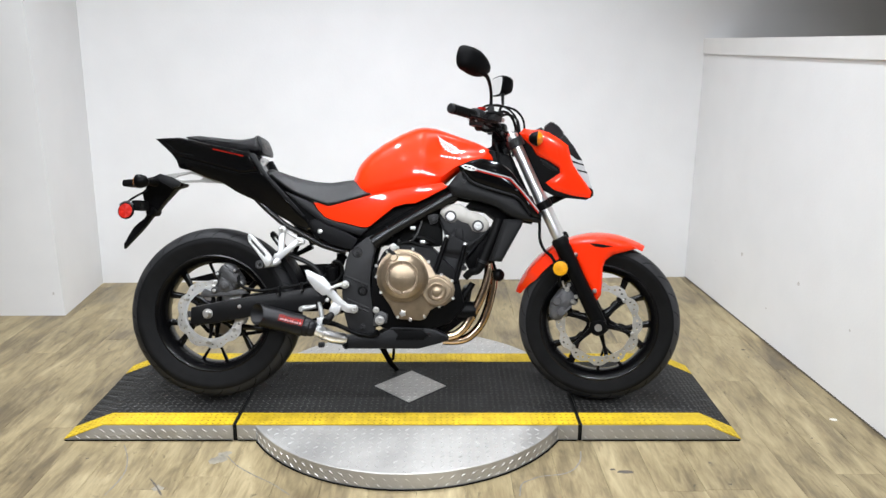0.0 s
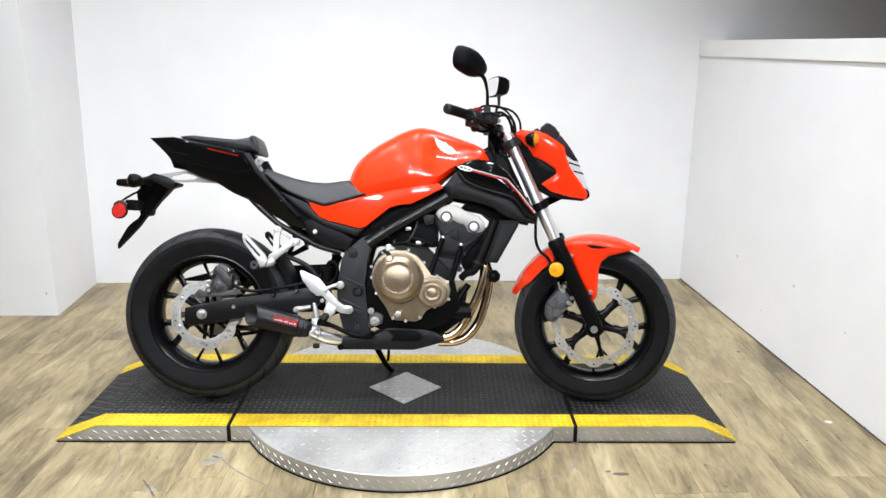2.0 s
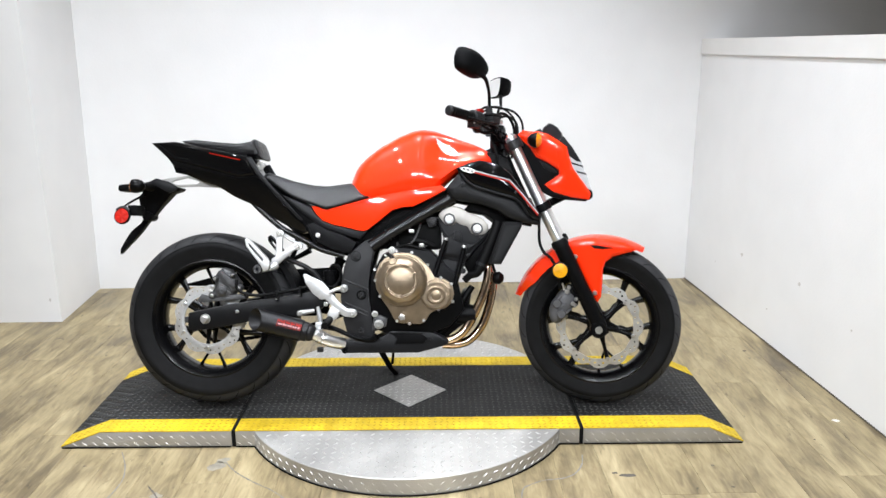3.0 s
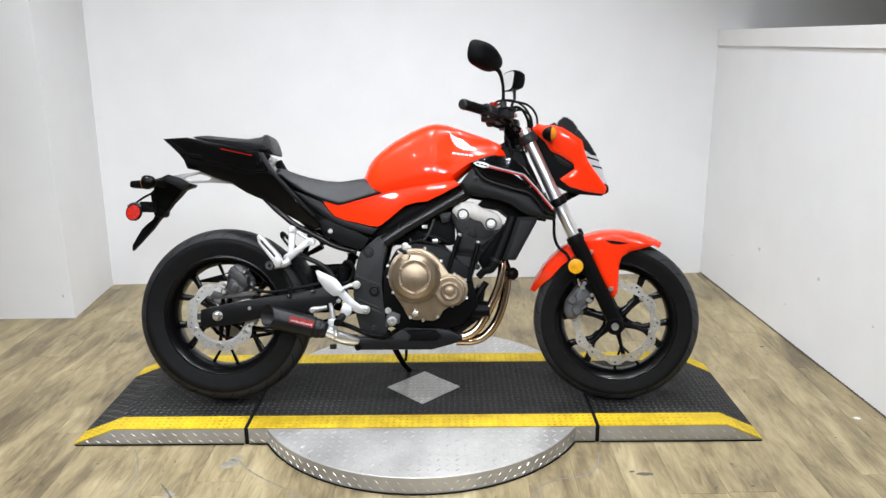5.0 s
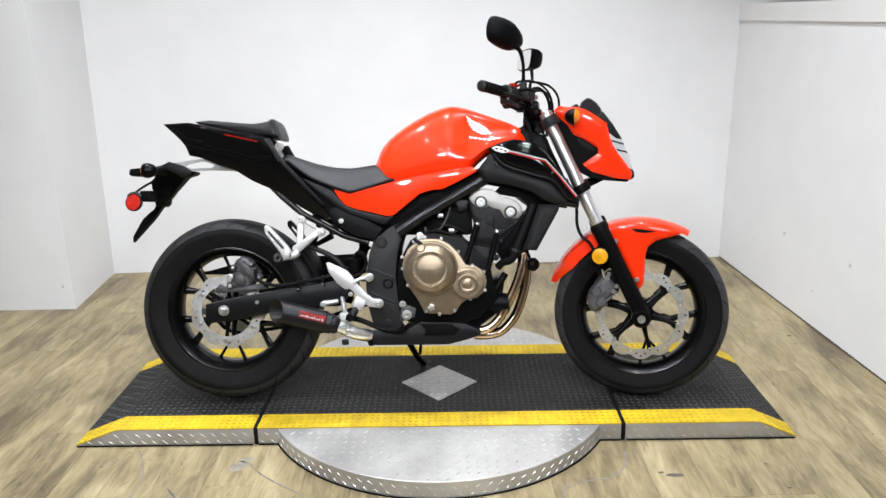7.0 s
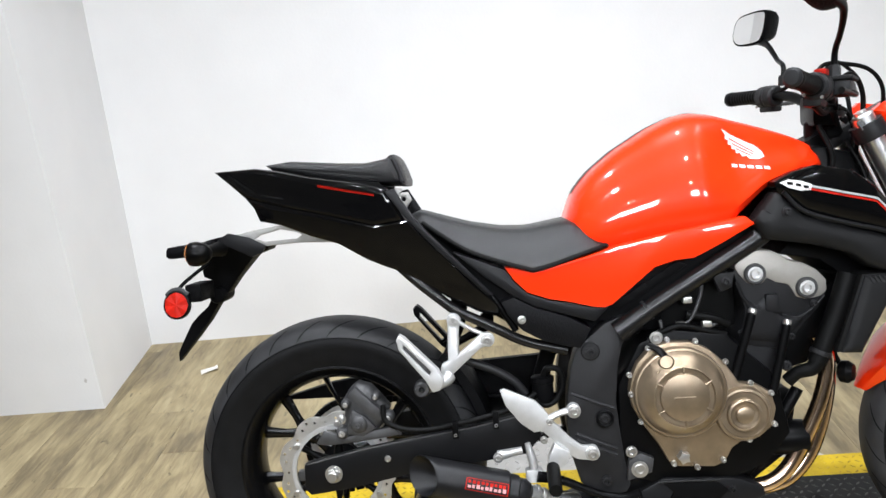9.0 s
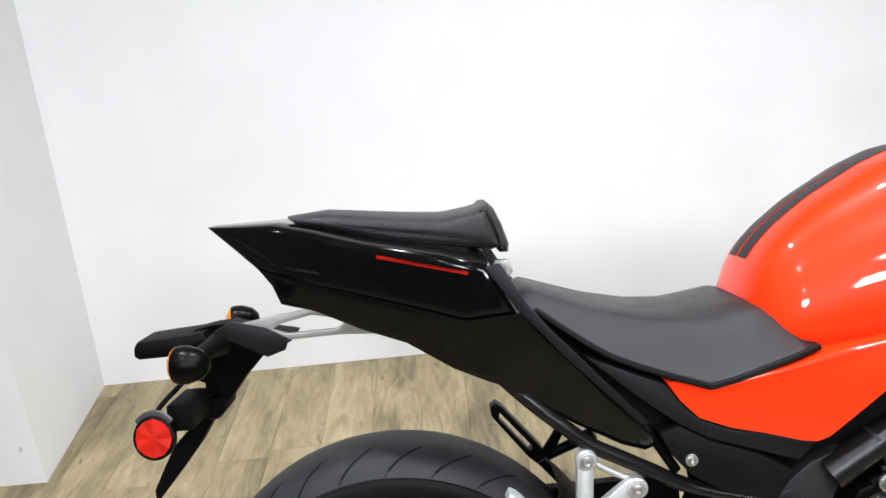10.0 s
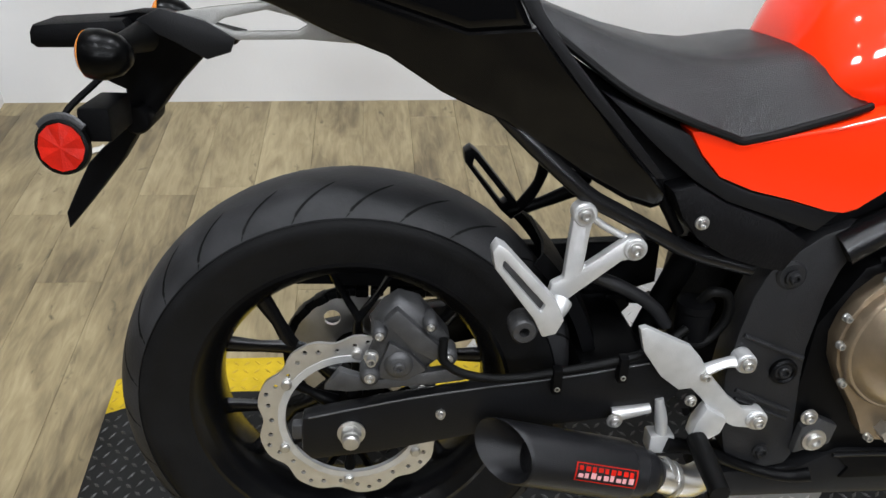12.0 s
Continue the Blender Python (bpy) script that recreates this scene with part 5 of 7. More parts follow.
stand = part("side_stand", sweep([(0.585, 0.100, 0.235), (0.612, 0.150, 0.165), (0.640, 0.205, 0.100), (0.662, 0.262, 0.060)], [0.016, 0.012, 0.011, 0.010], 12, 5), M_BLACK, bike, "black folded-out side stand")
part("stand_foot", at(box(-0.035, -0.022, -0.004, 0.035, 0.022, 0.004, 0.002), pose(0.668, 0.268, 0.0605, 12, 0, 0)), M_BLACK, stand)
part("stand_spring", sweep([(0.640, 0.112, 0.225), (0.655, 0.150, 0.170), (0.650, 0.195, 0.115)], 0.006, 8, 4), M_BLACK, stand)

# ---- engine ----
case = part("crankcase", prism([(0.590, 0.300), (0.595, 0.480), (0.640, 0.560), (0.700, 0.585), (0.810, 0.570), (0.905, 0.480), (0.930, 0.360), (0.880, 0.300), (0.800, 0.270), (0.660, 0.270)], -0.128, 0.128, 0.008), M_BLACK, bike, "black crankcase with bronze covers")
cover = [(0.612, 0.470), (0.618, 0.500), (0.632, 0.528), (0.655, 0.551), (0.690, 0.564), (0.735, 0.562), (0.770, 0.546), (0.800, 0.516), (0.826, 0.474), (0.858, 0.470), (0.886, 0.452), (0.894, 0.420), (0.886, 0.386), (0.860, 0.364), (0.828, 0.360), (0.806, 0.346), (0.790, 0.318), (0.770, 0.310), (0.700, 0.314), (0.682, 0.324), (0.664, 0.360), (0.634, 0.404), (0.618, 0.436)]
side_cover = part("engine_cover", prism(cover, -0.125, -0.152, 0.004), M_BRONZE, case, "bronze cast engine side cover")
cx, cz = 0.708, 0.466
prof = [(0.090, -0.150), (0.0905, -0.164), (0.088, -0.168), (0.085, -0.169), (0.083, -0.173), (0.077, -0.184), (0.069, -0.1925), (0.0615, -0.1975), (0.0595, -0.2000), (0.0575, -0.2005), (0.0555, -0.1965), (0.0475, -0.1960), (0.0460, -0.2000), (0.0440, -0.2010), (0, -0.2018)]
clutch = part("clutch_cover", at(lathe(prof, 72), Matrix.Translation((cx, 0, cz))), M_BRONZE, side_cover, "round bronze clutch cover with a raised ring")
for k in range(6):
    a = radians(90 + 60 * k)
    q0, q1 = (Vector((cx + r * math.cos(a), y, cz + r * math.sin(a))) for r, y in ((0.0455, -0.1995), (0.0600, -0.1985)))
    part("ring_rib", sweep([q0, (q0 + q1) / 2 + Vector((0, -0.0008, 0)), q1], 0.0024, 8, 3), M_BRONZE, clutch)
part("name_bar", at(box(-0.020, -0.2028, -0.0020, 0.020, -0.2008, 0.0020, 0.0006), Matrix.Translation((cx, 0, cz))), M_BRONZE, clutch)
part("oil_filler", at(lathe([(0, -0.016), (0.012, -0.016), (0.016, -0.010), (0.017, 0.03), (0, 0.03)], 20), aim((0.682, -0.178, 0.527), (0.3, 1, -0.6))), M_BRONZE, side_cover)
part("clutch_lever", sweep([(0.655, -0.150, 0.560), (0.672, -0.168, 0.552), (0.684, -0.184, 0.532)], [0.008, 0.010, 0.008], 10, 4, 0.6), M_BLACK, side_cover)
tx, tz = 0.829, 0.414
prof = [(0.054, -0.140), (0.054, -0.156), (0.051, -0.162), (0.046, -0.163), (0.044, -0.160), (0.034, -0.160), (0.032, -0.166), (0.028, -0.1675), (0.025, -0.164), (0.018, -0.163), (0.0165, -0.168), (0.014, -0.1695), (0, -0.1695)]
part("timing_cover", at(lathe(prof, 56), Matrix.Translation((tx, 0, tz))), M_BRONZE, side_cover, "round bronze pulse cover")
for x, z in ((0.613, 0.505), (0.614, 0.466), (0.652, 0.556), (0.690, 0.570), (0.744, 0.564), (0.800, 0.520), (0.630, 0.410), (0.690, 0.322), (0.735, 0.312), (0.786, 0.324), (0.884, 0.452), (0.888, 0.390), (0.838, 0.362), (0.846, 0.474)):
    bolt("cover_bolt", x, -0.152, z, 0.0056, side_cover, M_BOLT, depth=0.009, washer=1.15)
star = [((0.013 if i % 2 else 0.009) * math.cos(math.pi * i / 5), (0.013 if i % 2 else 0.009) * math.sin(math.pi * i / 5)) for i in range(10)]
part("oil_plug", at(prism(star, -0.170, -0.150, 0.001), Matrix.Translation((0.708, 0, 0.336))), M_BOLT, side_cover, "bright star-shaped oil plug")
part("left_cover", prism([(x, z) for x, z in cover], 0.125, 0.160, 0.006), M_BRONZE, case)

part("cylinder_block", prism([(0.824, 0.440), (0.826, 0.486), (0.842, 0.548), (0.938, 0.532), (0.916, 0.476), (0.905, 0.440)], -0.106, 0.106, 0.006), M_HEAD, bike, "dark grey cylinder block")
head = part("cylinder_head", prism([(0.836, 0.690), (0.848, 0.646), (0.858, 0.608), (0.842, 0.552), (0.846, 0.540), (0.926, 0.526), (0.938, 0.534), (0.972, 0.576), (1.000, 0.604), (1.018, 0.634), (1.000, 0.664), (0.952, 0.690), (0.900, 0.706), (0.860, 0.706)], -0.110, 0.112, 0.006), M_HEAD, bike, "dark grey cylinder head")
part("head_panel", pillow([(0.850, 0.640), (0.878, 0.620), (0.894, 0.634), (0.922, 0.634), (0.926, 0.600), (0.958, 0.594), (0.994, 0.612), (0.966, 0.580), (0.930, 0.540), (0.850, 0.552), (0.864, 0.606)], -0.104, -0.114, 0.004, 0.008, 4), M_HEAD, head, "raised cast panel of the cylinder head")
part("head_web", sweep([(0.842, -0.111, 0.668), (0.856, -0.113, 0.632), (0.884, -0.114, 0.612), (0.906, -0.114, 0.632)], 0.0035, 8, 4), M_HEAD, head)
part("head_web", sweep([(1.012, -0.111, 0.630), (0.984, -0.113, 0.604), (0.955, -0.114, 0.590), (0.926, -0.114, 0.598)], 0.0035, 8, 4), M_HEAD, head)
part("head_lug", prism([(0.896, 0.640), (0.920, 0.640), (0.924, 0.600), (0.894, 0.608)], -0.121, -0.106, 0.003), M_HEAD, head)
for x, z in ((0.846, 0.566), (0.944, 0.552), (0.990, 0.616)):
    bolt("head_bolt", x, -0.113, z, 0.0055, head, M_GREY)
cam_cover = [(0.838, 0.698), (0.850, 0.713), (0.868, 0.724), (0.890, 0.728), (0.914, 0.725), (0.934, 0.714), (0.946, 0.705), (0.974, 0.698), (1.000, 0.682), (1.017, 0.662), (1.018, 0.640), (1.008, 0.630), (0.996, 0.626), (0.974, 0.624), (0.957, 0.630), (0.949, 0.645), (0.942, 0.656), (0.918, 0.662), (0.902, 0.672), (0.894, 0.662), (0.878, 0.658), (0.862, 0.664), (0.856, 0.672), (0.846, 0.684)]
cam_part = part("cam_cover", prism(cam_cover, 0.108, -0.113, 0.006), M_CAM, head, "pale alloy cam cover")
for x, z in ((0.878, 0.682), (0.977, 0.648)):
    # the seat's darker alloy puts the shadow ring round the bolt into colour
    part("bolt_seat", at(lathe([(0.0135, -0.112), (0.0150, -0.119), (0.019, -0.119), (0.0215, -0.116), (0.0215, -0.102), (0, -0.102)], 28), Matrix.Translation((x, 0, z))), M_CAST, cam_part)
    bolt("cam_bolt", x, -0.116, z, 0.0128, cam_part, M_SILVER, depth=0.010, washer=1.35)
for a, b in (((0.865, 0.610), (0.822, 0.478)), ((0.931, 0.583), (0.896, 0.446))):
    part("coolant_pipe", sweep([(a[0], -0.128, a[1]), ((a[0] + b[0]) / 2, -0.130, (a[1] + b[1]) / 2), (b[0], -0.132, b[1])], 0.0085, 12, 4), M_BLACK, bike, "black pipe on the cylinder")
    part("pipe_cap", at(lathe([(0, 0.006), (0.007, 0.006), (0.0085, 0.003), (0.0085, -0.004), (0, -0.004)], 14), aim((a[0], -0.128, a[1]), (0.27, 0, 0.96))), M_BOLT, bike)
part("air_duct", prism([(0.930, 0.716), (0.960, 0.745), (1.020, 0.770), (1.100, 0.755), (1.150, 0.690), (1.120, 0.660), (1.050, 0.668), (1.010, 0.700)], -0.100, 0.100, 0.008), M_PLAST, bike, "black duct above the cylinder head")
part("throttle_body", box(0.690, -0.080, 0.572, 0.850, 0.088, 0.715, 0.015), M_RUBBER, bike, "black intake and throttle bodies")
for pts, r, mt in (([(0.660, -0.120, 0.566), (0.720, -0.125, 0.590), (0.780, -0.122, 0.575), (0.815, -0.118, 0.566)], 0.0065, M_RUBBER), ([(0.705, -0.110, 0.575), (0.745, -0.120, 0.600), (0.770, -0.115, 0.650), (0.776, -0.105, 0.690)], 0.0035, M_CAST),
                   ([(0.740, -0.112, 0.610), (0.790, -0.116, 0.600), (0.822, -0.112, 0.585)], 0.009, M_RUBBER), ([(0.690, -0.100, 0.600), (0.700, -0.112, 0.560), (0.740, -0.120, 0.566), (0.800, -0.116, 0.590)], 0.004, M_CAST),
                   ([(0.640, -0.100, 0.580), (0.690, -0.112, 0.640), (0.760, -0.110, 0.670), (0.820, -0.110, 0.690)], 0.008, M_RUBBER)):
    part("engine_hose", sweep(pts, r, 10, 6), mt, bike)
for x, z in ((0.742, 0.640), (0.778, 0.590), (0.728, 0.590), (0.690, 0.576)):
    part("cable_clamp", box(x - 0.009, -0.124, z - 0.006, x + 0.009, -0.106, z + 0.006, 0.002), M_BOLT, bike)
bolt("mount_bolt", 0.673, -0.136, 0.572, 0.010, bike, M_BOLT)
part("mount_tab", prism([(0.790, 0.690), (0.836, 0.690), (0.830, 0.660), (0.806, 0.652)], -0.124, -0.112, 0.003), M_GREY, bike)
bolt("mount_bolt", 0.818, -0.125, 0.672, 0.007, bike, M_GREY)
part("engine_mount", prism([(0.600, 0.285), (0.650, 0.300), (0.655, 0.330), (0.628, 0.342), (0.605, 0.328)], -0.140, -0.120, 0.003), M_CAST, bike)
bolt("mount_bolt", 0.625, -0.141, 0.309, 0.013, bike, M_BOLT)
bolt("mount_bolt", 0.611, -0.138, 0.345, 0.009, bike, M_BOLT)

# ---- cooling and exhaust ----
rad = part("radiator", prism([(1.068, 0.672), (1.128, 0.672), (1.052, 0.522), (1.014, 0.522)], -0.150, 0.150, 0.004), M_MESH, bike, "black radiator with plastic side tanks")
both("side_tank", pillow([(1.072, 0.668), (1.138, 0.672), (1.132, 0.650), (1.060, 0.520), (1.024, 0.522), (1.030, 0.540)], -0.140, -0.156, 0.004, 0.008), M_LOWER, rad)
part("engine_hanger", prism([(0.930, 0.520), (0.985, 0.590), (1.016, 0.640), (1.060, 0.664), (1.020, 0.560), (0.985, 0.490), (0.950, 0.480)], -0.085, 0.085, 0.006), M_BLACK, bike, "black frame hanger in front of the engine")
part("radiator_hose", sweep([(1.052, -0.124, 0.672), (1.028, -0.128, 0.606), (1.000, -0.130, 0.538), (0.984, -0.130, 0.500)], [0.0180, 0.0185, 0.0185, 0.0180], 16, 6), M_RUBBER, bike, "black rubber radiator hose")
part("hose_elbow", sweep([(0.986, -0.130, 0.504), (0.974, -0.128, 0.488), (0.950, -0.120, 0.480), (0.932, -0.112, 0.462)], [0.0150, 0.0145, 0.013, 0.013], 14, 6), M_RUBBER, bike)
part("hose_clamp", at(lathe([(0.0195, -0.005), (0.021, -0.004), (0.021, 0.004), (0.0195, 0.005)], 20, closed=True), aim((0.992, -0.130, 0.520), (0.40, 0, 0.92))), M_GREY, bike)
bolt("hose_bolt", 0.926, -0.128, 0.497, 0.008, bike, M_GREY)
part("horn", at(lathe([(0, -0.012), (0.016, -0.012), (0.022, -0.007), (0.023, 0.006), (0.016, 0.016), (0, 0.018)], 24), aim((1.052, -0.098, 0.470), (0.75, -0.65, 0.0))), M_BLACK, bike, "small round black horn")
part("horn_stay", sweep([(1.048, -0.090, 0.478), (1.036, -0.088, 0.510), (1.030, -0.086, 0.540)], 0.005, 8, 4), M_BLACK, bike)
part("oil_filter", at(lathe([(0, -0.03), (0.030, -0.03), (0.034, -0.024), (0.036, 0.02), (0.034, 0.040), (0, 0.042)], 28, axis="X"), Matrix.Translation((0.930, -0.085, 0.338))), M_BLACK, bike, "black oil filter canister")
part("sump", prism([(0.640, 0.275), (0.800, 0.275), (0.900, 0.330), (0.930, 0.420), (0.960, 0.430), (0.940, 0.310), (0.860, 0.250), (0.660, 0.240)], -0.09, 0.09, 0.008), M_BLACK, bike)
part("down_tube", sweep([(0.960, -0.090, 0.440), (0.930, -0.095, 0.395), (0.890, -0.098, 0.330), (0.845, -0.098, 0.275)], 0.012, 12, 5), M_BLACK, bike)
for line in ([(0.850, -0.104, 0.243), (0.898, -0.102, 0.254), (0.935, -0.100, 0.286), (0.972, -0.100, 0.352), (1.003, -0.100, 0.424), (1.017, -0.098, 0.495), (1.000, -0.090, 0.545)],
             [(0.850, -0.062, 0.226), (0.908, -0.056, 0.226), (0.955, -0.052, 0.244), (0.999, -0.050, 0.299), (1.029, -0.050, 0.391), (1.036, -0.050, 0.470), (1.010, -0.050, 0.540)]):
    part("header_pipe", sweep(line, 0.0160, 20, 8), M_HEADER, bike, "heat-tinted steel header pipe")
guard = [(0.484, 0.246), (0.520, 0.252), (0.580, 0.252), (0.622, 0.258), (0.672, 0.285), (0.800, 0.280), (0.828, 0.274), (0.872, 0.254), (0.874, 0.236), (0.830, 0.222), (0.764, 0.205), (0.500, 0.205), (0.486, 0.218)]
belly = part("exhaust_guard", prism(guard, -0.060, -0.134, 0.009), M_GPLAST, bike, "dark grey exhaust collector guard")
part("guard_inset", prism([(0.668, 0.276), (0.776, 0.274), (0.800, 0.256), (0.782, 0.238), (0.680, 0.238), (0.690, 0.256)], -0.1385, -0.130, 0.003), M_PLAST, belly)
part("guard_edge", sweep([(0.662, -0.1385, 0.279), (0.720, -0.1395, 0.280), (0.782, -0.1385, 0.277)], 0.003, 8, 3), M_GPLAST, belly)
bolt("guard_bolt", 0.806, -0.136, 0.256, 0.006, belly, M_GREY)
bolt("guard_bolt", 0.503, -0.134, 0.216, 0.009, belly, M_BLACK)
part("collector", prism([(0.560, 0.220), (0.640, 0.270), (0.800, 0.270), (0.860, 0.240), (0.800, 0.205), (0.600, 0.205)], -0.060, 0.070, 0.02), M_BLACK, bike)
part("link_pipe", sweep([(0.398, -0.166, 0.280), (0.420, -0.160, 0.268), (0.455, -0.148, 0.250), (0.495, -0.120, 0.238)], 0.0215, 18, 6), M_CHROME, bike, "bright steel link pipe")
for x, z in ((0.414, 0.271), (0.426, 0.264)):
    part("pipe_clamp", at(lathe([(0.022, -0.004), (0.0245, -0.003), (0.0245, 0.003), (0.022, 0.004)], 24, closed=True), aim((x, -0.158, z), (0.94, 0.2, -0.3))), M_BOLT, bike)
part("clamp_screw", box(0.408, -0.168, 0.214, 0.430, -0.146, 0.232, 0.004), M_GREY, bike)
A, E = Vector((0.166, -0.178, 0.341)), Vector((0.402, -0.166, 0.279))
muffler_pose = Matrix.Translation(A) @ (E - A).to_track_quat("Y", "Z").to_matrix().to_4x4()
n, rings = 40, []
for y, r in ((0.060, 0.022), (0.030, 0.031), (0.0, 0.0365), (-0.002, 0.0378), (0.0, 0.0390), (0.030, 0.0390), (0.060, 0.0390), (0.190, 0.0390), (0.196, 0.0380), (0.199, 0.0345), (0.216, 0.0340), (0.219, 0.0300), (0.232, 0.0295), (0.236, 0.0265), (0.242, 0.0225)):
    ring = []
    for k in range(n):
        a = 2 * math.pi * k / n
        v = muffler_pose @ Vector((r * math.cos(a), y, r * math.sin(a)))
        if y < 0.035:
            # the open end is cut on a slant that faces outwards
            cut = 0.75 * max(0.0, (A.y + 0.039) - v.y) * (1 - max(0.0, y) / 0.06)
            v = v + (E - A).normalized() * cut
        ring.append(v)
    rings.append(ring)
muffler = part("silencer", loft(rings), M_CARBON, bike, "short black silencer with a slash-cut open end")
ax = (E - A).normalized()


def on_muffler(s, up):
    """A place on the silencer's outer side, s metres along it."""
    q = A + ax * s
    a = up / 0.039
    side_dir = Vector((0, -1, 0))
    side_dir = (side_dir - ax * side_dir.dot(ax)).normalized()
    up_dir = side_dir.cross(ax)
    if up_dir.z < 0:
        up_dir = -up_dir
    return q + (side_dir * math.cos(a) + up_dir * math.sin(a)) * 0.0397


def muffler_patch(name, s0, s1, u0, u1, mat, lift=1.0, label=""):
    bm, last = bmesh.new(), None
    for i in range(9):
        row = [bm.verts.new(on_muffler(s0 + (s1 - s0) * i / 8, u0 + (u1 - u0) * j / 4) + Vector((0, -0.0005 * lift, 0))) for j in range(5)]
        if last:
            for j in range(4):
                bm.faces.new((last[j], last[j + 1], row[j + 1], row[j]))
        last = row
    part(name, bm, mat, muffler, label)


for k in range(9):
    s0 = 0.1150 + 0.0086 * k
    muffler_patch("lettering_bar", s0, s0 + 0.0052 + 0.0012 * (k % 2), 0.0178 - 0.0008 * (k % 3), 0.0232, M_DECAL, 1.5, "worn red lettering bar")
    muffler_patch("lettering_bar", s0, s0 + 0.0050 + 0.0016 * ((k + 1) % 2), 0.0085, 0.0135 + 0.0012 * (k % 3), M_PINK, 1.5, "pale pink lettering bar")
muffler_patch("label_line", 0.112, 0.194, 0.0040, 0.0052, M_DECAL, 1.5, "thin red line")
muffler_patch("label_line", 0.112, 0.194, 0.0258, 0.0270, M_DECAL, 1.5, "thin red line")
for s0 in (0.1105, 0.1930):
    muffler_patch("label_line", s0, s0 + 0.0018, 0.0040, 0.0270, M_DECAL, 1.5, "thin red line")

# ---- shrouds beside the radiator ----
upper = [(0.905, 0.855), (0.948, 0.872), (0.987, 0.880), (1.050, 0.868), (1.092, 0.838), (1.140, 0.775), (1.204, 0.694), (1.198, 0.670), (1.165, 0.680), (1.114, 0.743), (1.045, 0.763), (0.957, 0.792), (0.912, 0.836)]
shroud = both("shroud", pillow(upper, -0.115, -0.164, 0.018, 0.035), M_GLOSS, bike, "glossy black radiator shroud with red and silver stripes")
grey = [(0.908, 0.834), (0.884, 0.806), (0.868, 0.786), (0.886, 0.752), (0.987, 0.733), (1.045, 0.714), (1.085, 0.684), (1.124, 0.672), (1.198, 0.658), (1.202, 0.672), (1.165, 0.684), (1.114, 0.748), (1.045, 0.768), (0.957, 0.797), (0.916, 0.838)]
both("lower_shroud", pillow(grey, -0.112, -0.158, 0.012, 0.020), M_LOWER, bike, "dark grey textured lower shroud")
both("shroud_edge", sweep([(0.918, -0.170, 0.836), (0.957, -0.174, 0.797), (1.045, -0.174, 0.768), (1.114, -0.172, 0.746), (1.160, -0.168, 0.690)], 0.0045, 8, 4), M_GPLAST, bike)
bolt("shroud_bolt", 0.924, -0.170, 0.800, 0.007, bike, M_GREY)
bolt("shroud_bolt", 1.110, -0.176, 0.772, 0.004, bike, M_GREY, depth=0.004)


def ribbon(points, w):
    """The outline of an even band below a line of (x, z) points."""
    pts = [Vector(p) for p in points]
    low = []
    for i, p in enumerate(pts):
        d = (pts[min(i + 1, len(pts) - 1)] - pts[max(i - 1, 0)]).normalized()
        nrm = Vector((d.y, -d.x))
        low.append(tuple(p + nrm * w))
    return [tuple(p) for p in pts] + low[::-1]


line = [(0.960, 0.847), (1.030, 0.829), (1.090, 0.814), (1.135, 0.768), (1.192, 0.700)]
decal("silver_stripe", ribbon(line, 0.0042), shroud[0], M_PALE, shroud[0], "pale grey stripe", cuts=3)
decal("red_stripe", ribbon([(x - 0.0025, z - 0.0050) for x, z in line], 0.0040), shroud[0], M_DECAL, shroud[0], "red stripe", cuts=3)
decal("badge", [(0.914, 0.853), (0.930, 0.858), (0.950, 0.854), (0.968, 0.846), (0.966, 0.836), (0.948, 0.836), (0.926, 0.843)], shroud[0], M_EMBLEM, shroud[0], "silver badge", cuts=2)
for x, z in ((0.930, 0.8505), (0.944, 0.847), (0.957, 0.8425)):
    decal("badge_bar", [(x - 0.0045, z - 0.0015), (x + 0.0045, z - 0.0035), (x + 0.0045, z + 0.0015), (x - 0.0045, z + 0.0035)], shroud[0], M_GLOSS, shroud[0], lift=0.0030, cuts=0)

# ---- steered front end ----
S = STEERED
SB = Matrix.Translation((-0.006, 0, 0)) @ STEERED
f_top, f_low = Vector((1.101, 0, 0.975)), Vector((1.426, 0, 0.293))
SW = S @ Matrix.Translation((0.008, 0, -0.004))
f_dir = (f_top - f_low).normalized()


def on_fork(z, y):
    q = f_low + f_dir * ((z - f_low.z) / f_dir.z)
    return Vector((q.x, y, q.z))


